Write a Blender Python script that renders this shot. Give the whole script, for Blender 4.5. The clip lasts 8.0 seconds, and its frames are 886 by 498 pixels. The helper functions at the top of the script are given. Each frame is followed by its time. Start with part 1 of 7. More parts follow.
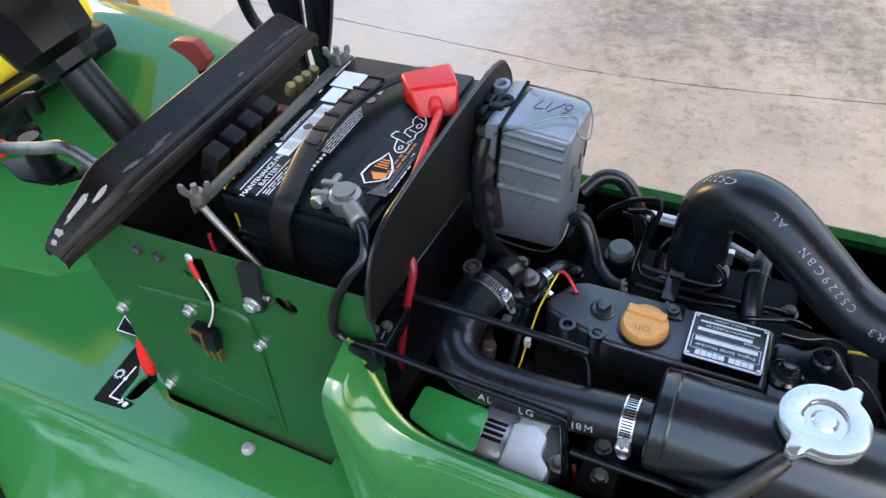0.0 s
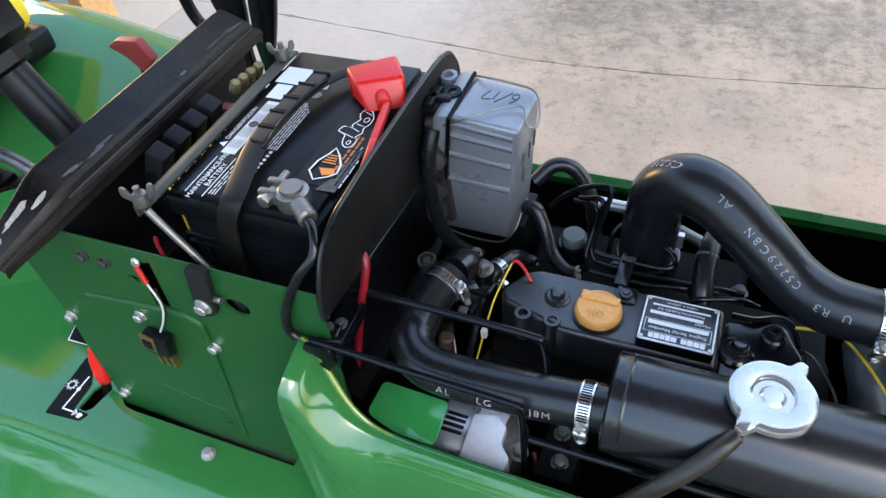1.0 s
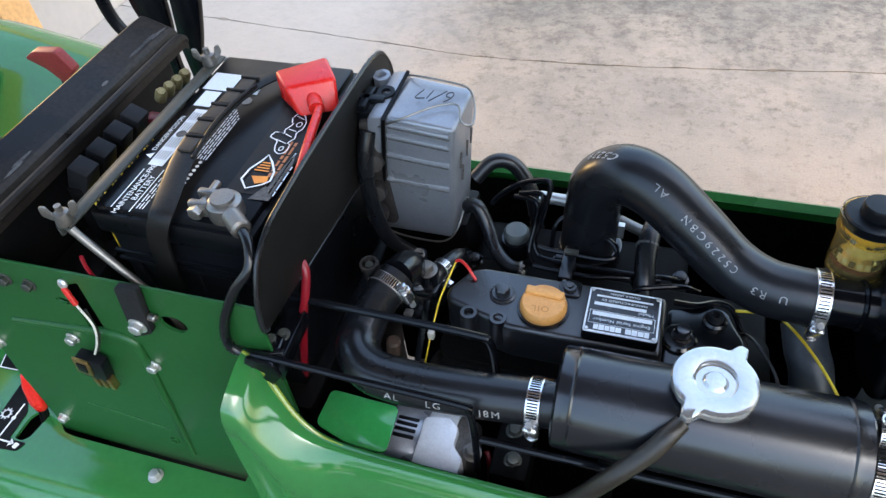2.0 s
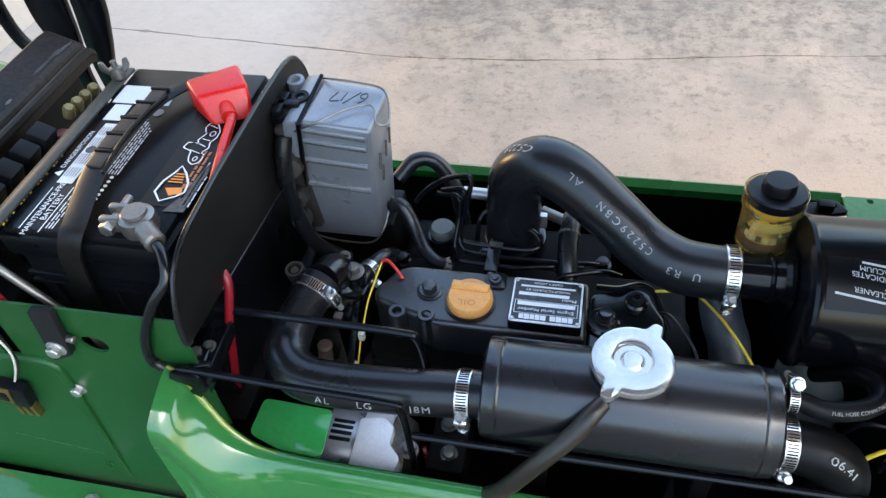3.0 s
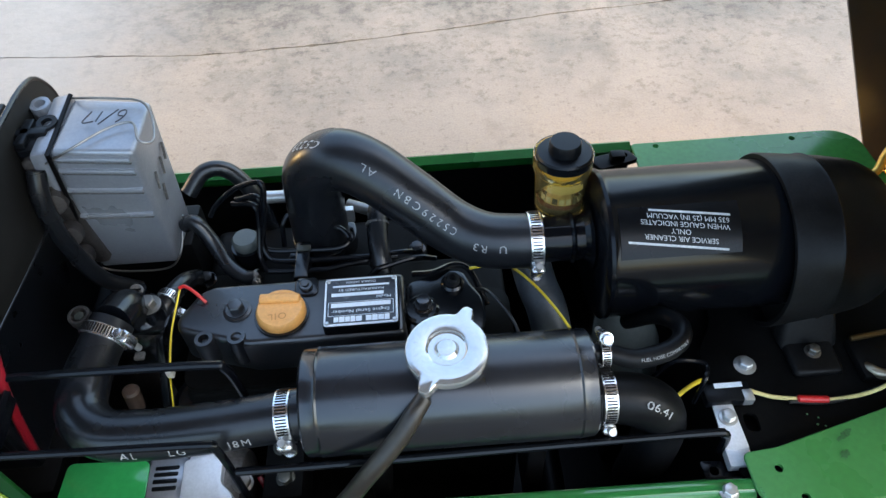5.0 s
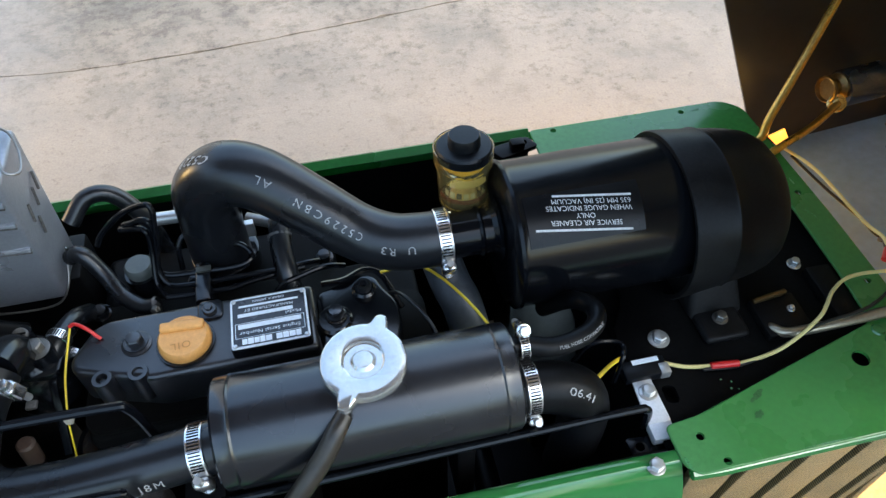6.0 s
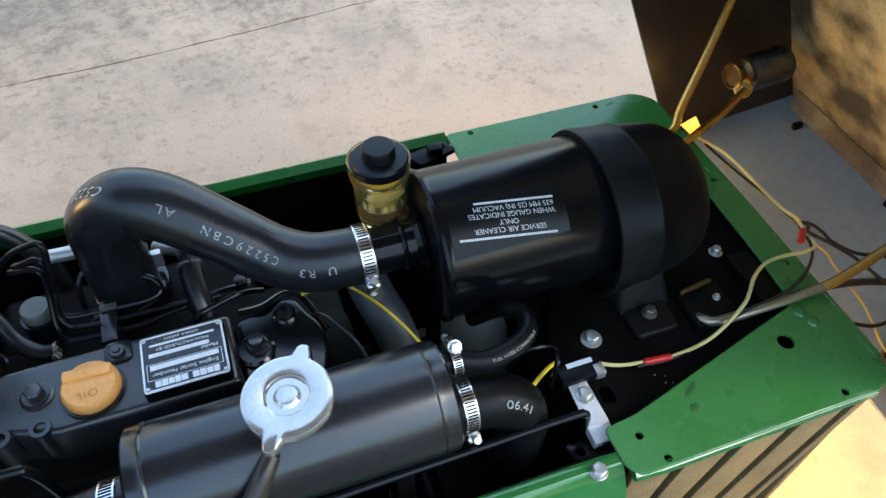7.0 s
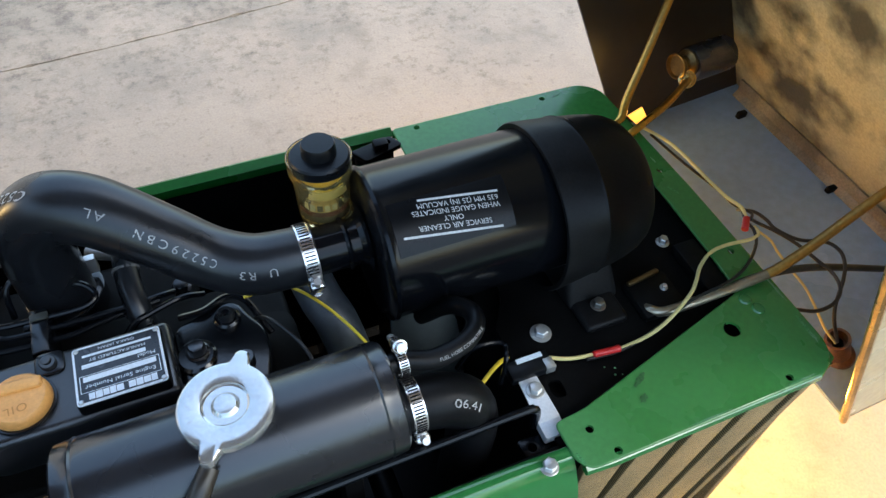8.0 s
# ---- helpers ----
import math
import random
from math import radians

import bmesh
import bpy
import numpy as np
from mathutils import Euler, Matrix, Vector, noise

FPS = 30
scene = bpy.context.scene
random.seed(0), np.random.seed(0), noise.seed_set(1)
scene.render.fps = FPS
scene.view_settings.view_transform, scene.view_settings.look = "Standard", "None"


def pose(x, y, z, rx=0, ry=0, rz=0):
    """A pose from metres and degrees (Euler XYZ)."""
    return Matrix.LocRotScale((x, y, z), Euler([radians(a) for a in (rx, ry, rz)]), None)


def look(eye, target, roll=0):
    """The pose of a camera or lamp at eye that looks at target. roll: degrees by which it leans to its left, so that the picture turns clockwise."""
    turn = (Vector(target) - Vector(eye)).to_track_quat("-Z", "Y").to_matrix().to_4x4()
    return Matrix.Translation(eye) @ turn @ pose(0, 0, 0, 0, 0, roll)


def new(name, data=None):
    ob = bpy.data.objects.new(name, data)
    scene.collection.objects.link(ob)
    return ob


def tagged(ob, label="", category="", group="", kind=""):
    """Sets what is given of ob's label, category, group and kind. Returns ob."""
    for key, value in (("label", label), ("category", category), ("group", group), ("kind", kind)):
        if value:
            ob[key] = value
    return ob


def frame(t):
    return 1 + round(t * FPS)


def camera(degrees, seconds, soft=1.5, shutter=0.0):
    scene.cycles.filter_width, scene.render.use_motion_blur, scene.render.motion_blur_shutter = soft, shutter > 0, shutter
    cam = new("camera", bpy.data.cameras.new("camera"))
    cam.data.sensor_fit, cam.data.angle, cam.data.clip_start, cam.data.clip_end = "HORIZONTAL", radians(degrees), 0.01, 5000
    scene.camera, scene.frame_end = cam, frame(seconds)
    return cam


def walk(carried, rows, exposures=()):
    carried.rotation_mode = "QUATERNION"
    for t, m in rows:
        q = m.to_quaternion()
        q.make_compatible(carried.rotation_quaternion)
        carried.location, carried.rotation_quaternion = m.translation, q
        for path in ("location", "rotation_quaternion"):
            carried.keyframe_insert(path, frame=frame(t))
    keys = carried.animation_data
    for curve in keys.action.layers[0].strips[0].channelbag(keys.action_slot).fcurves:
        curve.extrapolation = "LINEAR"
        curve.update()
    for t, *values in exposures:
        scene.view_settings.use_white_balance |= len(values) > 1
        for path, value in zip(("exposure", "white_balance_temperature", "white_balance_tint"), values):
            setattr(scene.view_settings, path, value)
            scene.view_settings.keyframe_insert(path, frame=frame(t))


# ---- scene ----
cam = camera(63.4, 8.0, 1.42)
PATH = [
    (0, (-0.315, -0.455, 1.15), (-1.042, 0.768, -0.255), -7.7),
    (0.5, (-0.313, -0.456, 1.146), (-0.999, 0.781, -0.268), -7.5),
    (1, (-0.306, -0.45, 1.146), (-0.939, 0.803, -0.279), -7.2),
    (1.5, (-0.305, -0.439, 1.142), (-0.876, 0.832, -0.293), -6.8),
    (3, (-0.276, -0.438, 1.142), (-0.646, 0.889, -0.307), -5.9),
    (3.5, (-0.261, -0.431, 1.14), (-0.554, 0.908, -0.316), -5.7),
    (4, (-0.251, -0.422, 1.138), (-0.444, 0.918, -0.334), -5.0),
    (4.5, (-0.242, -0.412, 1.133), (-0.327, 0.917, -0.359), -4.1),
    (6, (-0.228, -0.389, 1.122), (0.037, 0.877, -0.403), -1.0),
    (6.5, (-0.225, -0.378, 1.117), (0.141, 0.864, -0.408), 0.1),
    (7, (-0.216, -0.366, 1.113), (0.237, 0.842, -0.416), 1.3),
    (7.5, (-0.205, -0.362, 1.108), (0.311, 0.812, -0.426), 2.7),
    (8, (-0.201, -0.362, 1.107), (0.35, 0.793, -0.43), 3.6),
]
walk(cam, [(t, look(eye, target, roll)) for t, eye, target, roll in PATH], exposures=[(0, 2.29, 6470, 8), (2, 2.29, 6450, 7), (5.5, 2.29, 6400, 3), (7, 2.22, 6340, 2), (8, 2.17, 6290, 2)])

# exposure and light
world = bpy.data.worlds.new("sky")
scene.world = world
world.use_nodes = True
wn = world.node_tree.nodes
sky = wn.new("ShaderNodeTexSky")
sky.sky_type = "NISHITA"
sky.sun_disc = False
sky.sun_elevation = radians(55)
sky.sun_rotation = radians(110)
sky.air_density = 1.3
sky.dust_density = 3.0
world.node_tree.links.new(sky.outputs[0], wn["Background"].inputs[0])
wn["Background"].inputs[1].default_value = 0.15

sun = new("sun", bpy.data.lights.new("sun", "SUN"))
sun.data.energy = 0.5
sun.data.angle = radians(40)
sun.data.color = (0.88, 0.95, 1.0)
sun.matrix_world = look((1.62, -0.59, 2.46), (0, 0, 0))

# the two headlamp bulbs of the tipped hood, burning warm above the ground
for place in ((0.37, -0.17, 0.405), (0.37, 0.17, 0.405)):
    bulb = new("headlamp_light", bpy.data.lights.new("headlamp_light", "POINT"))
    bulb.data.energy = 4.7
    bulb.data.shadow_soft_size = 0.02
    bulb.data.color = (1.0, 0.5, 0.02)
    bulb.location = place

bulb = new("socket_light", bpy.data.lights.new("socket_light", "POINT"))
bulb.data.energy = 0.012
bulb.data.shadow_soft_size = 0.008
bulb.data.color = (1.0, 0.55, 0.13)
bulb.location = (0.322, 0.178, 0.535)

# warm lamplight from indoors, out of the doorway in the house wall
door_lamp = new("doorway_light", bpy.data.lights.new("doorway_light", "AREA"))
door_lamp.data.shape = "RECTANGLE"
door_lamp.data.size, door_lamp.data.size_y = 0.26, 0.5
door_lamp.data.energy = 2.6
door_lamp.data.color = (1.0, 0.6, 0.2)
door_lamp.matrix_world = look((-2.3, 0.86, 1.0), (-0.4, 0.05, 0.7))

# ---- materials ----


def mat(name, color, rough=0.5, metal=0.0, coarse=0.15, fine=0.1, scale=40.0, bump=0.05, coat=0.0, tint=None, rvar=0.12, clear=0.0, spec=0.5):
    """A surface with grain at a fine scale, blotches at a coarse one, and a light relief."""
    m = bpy.data.materials.new(name)
    m.use_nodes = True
    nt = m.node_tree
    n, link = nt.nodes, nt.links.new
    b = n["Principled BSDF"]
    tc = n.new("ShaderNodeTexCoord")
    big = n.new("ShaderNodeTexNoise")
    big.inputs["Scale"].default_value = scale * 0.22
    big.inputs["Detail"].default_value = 5
    small = n.new("ShaderNodeTexNoise")
    small.inputs["Scale"].default_value = scale * 6
    small.inputs["Detail"].default_value = 4
    for t in (big, small):
        link(tc.outputs["Object"], t.inputs["Vector"])
    tint = tint or tuple(min(1, c * 1.6 + 0.02) for c in color)
    mix1 = n.new("ShaderNodeMix")
    mix1.data_type = "RGBA"
    mix1.inputs["A"].default_value = (*color, 1)
    mix1.inputs["B"].default_value = (*tint, 1)
    r1 = n.new("ShaderNodeMapRange")
    r1.inputs["From Min"].default_value, r1.inputs["From Max"].default_value = 0.42, 0.72
    r1.inputs["To Max"].default_value = coarse * 2
    link(big.outputs["Fac"], r1.inputs["Value"])
    link(r1.outputs["Result"], mix1.inputs["Factor"])
    mix2 = n.new("ShaderNodeMix")
    mix2.data_type = "RGBA"
    mix2.blend_type = "MULTIPLY"
    mix2.inputs["Factor"].default_value = 1
    r2 = n.new("ShaderNodeMapRange")
    r2.inputs["From Min"].default_value, r2.inputs["From Max"].default_value = 0.3, 0.7
    r2.inputs["To Min"].default_value, r2.inputs["To Max"].default_value = 1 - fine, 1 + fine
    link(small.outputs["Fac"], r2.inputs["Value"])
    link(mix1.outputs["Result"], mix2.inputs["A"])
    link(r2.outputs["Result"], mix2.inputs["B"])
    link(mix2.outputs["Result"], b.inputs["Base Color"])
    r3 = n.new("ShaderNodeMapRange")
    r3.inputs["From Min"].default_value, r3.inputs["From Max"].default_value = 0.35, 0.7
    r3.inputs["To Min"].default_value, r3.inputs["To Max"].default_value = max(0.02, rough - rvar * 0.5), min(1, rough + rvar)
    link(big.outputs["Fac"], r3.inputs["Value"])
    link(r3.outputs["Result"], b.inputs["Roughness"])
    b.inputs["Metallic"].default_value = metal
    b.inputs["Specular IOR Level"].default_value = spec
    b.inputs["Coat Weight"].default_value = coat
    b.inputs["Coat Roughness"].default_value = 0.08
    if clear:
        b.inputs["Transmission Weight"].default_value = clear
        b.inputs["IOR"].default_value = 1.45
    if bump:
        bp = n.new("ShaderNodeBump")
        bp.inputs["Strength"].default_value = bump
        bp.inputs["Distance"].default_value = 0.002
        link(small.outputs["Fac"], bp.inputs["Height"])
        link(bp.outputs["Normal"], b.inputs["Normal"])
    return m


M_GREEN = mat("green_paint", (0.026, 0.142, 0.035), 0.07, coarse=0.25, fine=0.04, scale=22, bump=0.006, coat=0.5, tint=(0.036, 0.172, 0.04), rvar=0.06)
M_BRACKETGREEN = mat("bright_green_paint", (0.03, 0.23, 0.055), 0.1, coarse=0.25, fine=0.06, scale=30, bump=0.02, tint=(0.035, 0.26, 0.065), coat=0.4)
M_SHELF = mat("scuffed_green_shelf_paint", (0.038, 0.16, 0.034), 0.22, coarse=0.5, fine=0.1, scale=30, bump=0.03, tint=(0.055, 0.19, 0.05), rvar=0.3, spec=0.45)
M_GREENSHADE = mat("shaded_green_paint", (0.0115, 0.07, 0.0165), 0.3, coarse=0.25, fine=0.05, scale=22, bump=0.015, tint=(0.0155, 0.085, 0.021), rvar=0.1, spec=0.33)
M_GREEN_IN = mat("green_paint_worn", (0.015, 0.12, 0.022), 0.28, coarse=0.4, fine=0.1, scale=25, bump=0.03, tint=(0.03, 0.15, 0.04))
M_BLACK = mat("black_gloss_paint", (0.003, 0.0035, 0.0048), 0.2, coarse=0.3, fine=0.15, scale=30, bump=0.015, tint=(0.006, 0.007, 0.0092), spec=0.22)
M_COVER = mat("satin_black_cover_paint", (0.006, 0.007, 0.0095), 0.3, coarse=0.35, fine=0.25, scale=40, bump=0.05, tint=(0.013, 0.015, 0.0195), rvar=0.2, spec=0.95)
M_TANK = mat("satin_black_tank_paint", (0.007, 0.0077, 0.01), 0.25, coarse=0.3, fine=0.15, scale=30, bump=0.015, tint=(0.012, 0.0132, 0.0165), spec=0.75)
M_CAST = mat("black_painted_casting", (0.003, 0.0036, 0.005), 0.2, coarse=0.3, fine=0.2, scale=45, bump=0.03, tint=(0.008, 0.0095, 0.0125), spec=0.5)
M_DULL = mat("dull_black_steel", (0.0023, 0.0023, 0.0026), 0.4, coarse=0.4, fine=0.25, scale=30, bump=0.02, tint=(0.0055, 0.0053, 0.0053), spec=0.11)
M_RUBBER = mat("black_rubber", (0.006, 0.0068, 0.0085), 0.28, coarse=0.35, fine=0.2, scale=40, bump=0.015, tint=(0.013, 0.0145, 0.0175), rvar=0.1, spec=0.5)
M_PLASTIC = mat("black_battery_plastic", (0.0035, 0.0042, 0.0055), 0.32, coarse=0.3, fine=0.25, scale=60, bump=0.03, tint=(0.007, 0.008, 0.0105), spec=0.2)
M_SHIELD = mat("black_shield_sheet", (0.006, 0.0058, 0.0055), 0.5, coarse=0.5, fine=0.2, scale=18, bump=0.04, tint=(0.014, 0.013, 0.012), spec=0.2)
M_COWL = mat("worn_black_cowl", (0.005, 0.0046, 0.0044), 0.3, coarse=0.5, fine=0.4, scale=40, bump=0.08, tint=(0.024, 0.019, 0.016), rvar=0.3, spec=0.2)
M_ZINC = mat("zinc_plated_steel", (0.55, 0.55, 0.54), 0.34, 0.75, coarse=0.25, fine=0.06, scale=90, bump=0.015, tint=(0.34, 0.33, 0.3))
M_STAIN = mat("stainless_band", (0.8, 0.8, 0.81), 0.2, 0.95, coarse=0.2, fine=0.1, scale=80, bump=0.02, tint=(0.6, 0.58, 0.55))
M_CAP = mat("pressed_cap_metal", (0.52, 0.52, 0.51), 0.22, 0.8, coarse=0.2, fine=0.06, scale=60, bump=0.015, tint=(0.44, 0.42, 0.37))
M_LEAD = mat("dull_lead", (0.23, 0.22, 0.205), 0.36, 0.85, coarse=0.35, fine=0.1, scale=90, bump=0.03, tint=(0.15, 0.125, 0.1))
M_ALU = mat("cast_aluminium", (0.78, 0.79, 0.82), 0.4, 0.3, coarse=0.25, fine=0.06, scale=70, bump=0.015, tint=(0.36, 0.35, 0.34))
M_GREY = mat("grey_housing_metal", (0.29, 0.305, 0.335), 0.33, 0.5, coarse=0.3, fine=0.06, scale=60, bump=0.03, tint=(0.2, 0.21, 0.235))
M_GREYD = mat("dark_grey_casting", (0.12, 0.112, 0.105), 0.5, 0.4, coarse=0.5, fine=0.3, scale=60, bump=0.2, tint=(0.05, 0.05, 0.05))
M_CASTBROWN = mat("oily_brown_casting", (0.035, 0.031, 0.03), 0.45, 0.3, coarse=0.6, fine=0.3, scale=60, bump=0.2, tint=(0.075, 0.066, 0.06))
M_TAN = mat("dusty_rubber", (0.028, 0.02, 0.013), 0.6, coarse=0.5, fine=0.2, scale=60, bump=0.05, tint=(0.06, 0.042, 0.025))
M_STEEL = mat("grey_steel_strip", (0.048, 0.051, 0.044), 0.42, 0.25, coarse=0.4, fine=0.15, scale=50, bump=0.02, tint=(0.024, 0.026, 0.022))
M_LIPGLINT = mat("lip_highlight_yellow", (0.2, 0.25, 0.03), 0.2, coarse=0.4, fine=0.1, scale=30, bump=0.02, tint=(0.08, 0.2, 0.03), coat=0.3)
M_COLUMN = mat("satin_black_column", (0.0025, 0.0027, 0.0034), 0.36, coarse=0.3, fine=0.2, scale=40, bump=0.03, tint=(0.006, 0.0064, 0.0076), spec=0.26)
M_WORNBLACK = mat("worn_black_lever", (0.03, 0.028, 0.028), 0.28, 0.7, coarse=0.9, fine=0.2, scale=60, bump=0.03, tint=(0.22, 0.21, 0.2))
M_GRIME = mat("dark_grime", (0.027, 0.095, 0.026), 0.4, coarse=0.6, fine=0.4, scale=80, bump=0.03)
M_CHALK = mat("chalky_worn_green", (0.16, 0.27, 0.16), 0.6, coarse=0.8, fine=0.5, scale=120, bump=0.04, tint=(0.05, 0.2, 0.06))
M_OLDHOSE = mat("dusty_old_hose", (0.016, 0.013, 0.01), 0.34, coarse=0.5, fine=0.2, scale=40, bump=0.02, tint=(0.035, 0.028, 0.02), spec=0.45)
M_RELAY = mat("relay_plastic", (0.0035, 0.0037, 0.0044), 0.34, coarse=0.3, fine=0.1, scale=60, bump=0.02, spec=0.11)
M_HOODREFLECT = mat("hood_side_reflection", (0.42, 0.32, 0.17), 0.22, coarse=0.6, fine=0.1, scale=30, bump=0.02, tint=(0.55, 0.45, 0.28))
M_RODREFLECT = mat("rod_reflection_grey", (0.42, 0.37, 0.28), 0.35, 0.8, coarse=0.4, fine=0.1, scale=50, bump=0.03, tint=(0.24, 0.19, 0.12))
M_RED = mat("red_plastic", (0.62, 0.011, 0.01), 0.26, coarse=0.3, fine=0.08, scale=50, bump=0.04, tint=(0.6, 0.03, 0.018))
M_REDDULL = mat("dull_red_grip", (0.28, 0.03, 0.028), 0.5, coarse=0.4, fine=0.15, scale=60, bump=0.05, tint=(0.2, 0.04, 0.035))
M_REDCABLE = mat("shade_darkened_red", (0.2, 0.006, 0.014), 0.3, coarse=0.3, fine=0.1, scale=50, bump=0.02, tint=(0.14, 0.006, 0.012))
M_ORANGE = mat("orange_yellow_plastic", (0.74, 0.36, 0.1), 0.36, coarse=0.3, fine=0.08, scale=60, bump=0.03, tint=(0.62, 0.29, 0.075))
M_ORANGED = mat("darker_orange_plastic", (0.4, 0.17, 0.035), 0.5, coarse=0.2, fine=0.08, scale=60, bump=0)
M_WHITE = mat("white_print", (0.75, 0.75, 0.74), 0.5, coarse=0.2, fine=0.08, scale=80, bump=0)
M_LABELINK = mat("label_white_ink", (0.5, 0.5, 0.5), 0.5, coarse=0.2, fine=0.2, scale=120, bump=0)
M_PRINT = mat("worn_white_ink", (0.33, 0.33, 0.33), 0.6, coarse=0.3, fine=0.4, scale=120, bump=0, tint=(0.12, 0.12, 0.125))
M_LABEL = mat("white_label", (0.7, 0.71, 0.72), 0.4, coarse=0.15, fine=0.04, scale=60, bump=0, tint=(0.6, 0.62, 0.64))
M_PLATEBLACK = mat("black_label", (0.003, 0.0035, 0.0045), 0.3, coarse=0.2, fine=0.1, scale=60, bump=0, tint=(0.007, 0.008, 0.01), spec=0.2)
M_PLATEGREY = mat("scratched_dark_plate", (0.012, 0.013, 0.016), 0.18, 0.0, coarse=0.3, fine=0.25, scale=90, bump=0.02, tint=(0.03, 0.032, 0.037))
M_PALE = mat("pale_bar_print", (0.7, 0.75, 0.8), 0.4, coarse=0.2, fine=0.1, scale=90, bump=0, tint=(0.55, 0.6, 0.65))
M_ORANGEPRINT = mat("orange_print", (0.75, 0.24, 0.03), 0.45, coarse=0.2, fine=0.05, scale=60, bump=0)
M_BROWNPRINT = mat("brown_print", (0.38, 0.13, 0.04), 0.45, coarse=0.3, fine=0.2, scale=150, bump=0)
M_INK = mat("marker_ink", (0.02, 0.02, 0.03), 0.5, coarse=0.1, fine=0.1, bump=0)
M_YWIRE = mat("yellow_wire", (0.72, 0.5, 0.03), 0.4, coarse=0.2, fine=0.05, scale=80, bump=0)
M_CREAMWIRE = mat("cream_wire", (0.6, 0.5, 0.2), 0.45, coarse=0.3, fine=0.05, scale=80, bump=0)
M_RWIRE = mat("red_wire", (0.5, 0.015, 0.015), 0.35, coarse=0.2, fine=0.05, scale=80, bump=0)
M_KWIRE = mat("black_wire", (0.012, 0.012, 0.012), 0.35, coarse=0.2, fine=0.1, scale=80, bump=0)
M_WWIRE = mat("white_wire", (0.55, 0.53, 0.48), 0.45, coarse=0.2, fine=0.1, scale=80, bump=0)
M_BRONZE = mat("yellow_zinc_rod", (0.6, 0.37, 0.08), 0.32, 0.95, coarse=0.5, fine=0.15, scale=40, bump=0.04, tint=(0.45, 0.33, 0.14))
M_BLACKCHROME = mat("smoked_metal", (0.1, 0.105, 0.12), 0.25, 0.85, coarse=0.5, fine=0.15, scale=60, bump=0.03, tint=(0.05, 0.052, 0.06))
M_OLDBRASS = mat("tarnished_brass", (0.2, 0.13, 0.05), 0.35, 0.9, coarse=0.5, fine=0.2, scale=60, bump=0.05, tint=(0.08, 0.055, 0.03))
M_BRASS = mat("brass", (0.55, 0.38, 0.14), 0.3, 0.95, coarse=0.5, fine=0.2, scale=60, bump=0.05, tint=(0.25, 0.17, 0.08))
M_LININGLIT = mat("dusty_lit_hood_lining", (0.085, 0.077, 0.049), 0.34, coarse=1.0, fine=0.14, scale=46, bump=0.03, tint=(0.52, 0.475, 0.285), spec=0.5)
M_FLANGE = mat("dusty_brown_flange", (0.15, 0.132, 0.09), 0.5, coarse=0.8, fine=0.2, scale=60, bump=0.06, tint=(0.3, 0.265, 0.19))
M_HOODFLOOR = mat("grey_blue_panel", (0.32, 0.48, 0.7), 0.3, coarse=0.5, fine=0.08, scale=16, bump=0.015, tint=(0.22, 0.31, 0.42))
M_MESH = mat("tan_grille", (0.4, 0.3, 0.14), 0.5, 0.5, coarse=0.4, fine=0.2, scale=60, bump=0.05, tint=(0.26, 0.2, 0.1))
M_SEAT = mat("yellow_vinyl", (0.72, 0.5, 0.02), 0.45, coarse=0.2, fine=0.05, scale=30, bump=0.04)
M_WALL = mat("cream_wall_paint", (0.4, 0.37, 0.35), 0.6, coarse=0.15, fine=0.04, scale=6, bump=0.02, tint=(0.36, 0.32, 0.28))
M_WOOD = mat("brown_wood", (0.2, 0.1, 0.04), 0.5, coarse=0.5, fine=0.2, scale=12, bump=0.05, tint=(0.1, 0.05, 0.02))
M_AMBER = mat("amber_clear_plastic", (0.98, 0.84, 0.44), 0.06, clear=0.97, coarse=0.2, fine=0.02, scale=30, bump=0, tint=(0.97, 0.8, 0.42))
M_GREYPAINT = mat("grey_duct_plastic", (0.07, 0.08, 0.075), 0.5, coarse=0.3, fine=0.1, scale=30, bump=0.03)
M_PAD = mat("black_foam_pad", (0.009, 0.0095, 0.0105), 0.7, coarse=0.3, fine=0.3, scale=80, bump=0.15, tint=(0.01, 0.01, 0.0105), spec=0.25)

M_WORN = mat("bare_worn_primer", (0.3, 0.28, 0.25), 0.6, coarse=0.6, fine=0.3, scale=60, bump=0.05, tint=(0.15, 0.13, 0.11))
M_STRAP = mat("worn_strap_plastic", (0.006, 0.0056, 0.0054), 0.38, coarse=0.5, fine=0.3, scale=60, bump=0.04, tint=(0.016, 0.0145, 0.0135), rvar=0.2, spec=0.22)
M_DARKSTRIP = mat("dark_ground_strip", (0.045, 0.044, 0.042), 0.85, coarse=0.5, fine=0.4, scale=30, bump=0.3, tint=(0.07, 0.068, 0.064))
M_DARKHOSE = mat("matt_black_hose", (0.003, 0.0033, 0.004), 0.38, coarse=0.4, fine=0.25, scale=50, bump=0.03, tint=(0.007, 0.0074, 0.0085), rvar=0.2, spec=0.16)
M_BOOT = mat("matt_black_rubber_boot", (0.004, 0.0038, 0.004), 0.42, coarse=0.5, fine=0.35, scale=60, bump=0.05, tint=(0.011, 0.0105, 0.0105), rvar=0.25, spec=0.14)
M_LININGSHADE = mat("shaded_hood_lining", (0.006, 0.0055, 0.005), 0.45, coarse=0.8, fine=0.25, scale=14, bump=0.08, tint=(0.022, 0.018, 0.013))
M_GREYHOSE = mat("grey_blue_hose", (0.035, 0.042, 0.05), 0.4, coarse=0.4, fine=0.15, scale=40, bump=0.03)
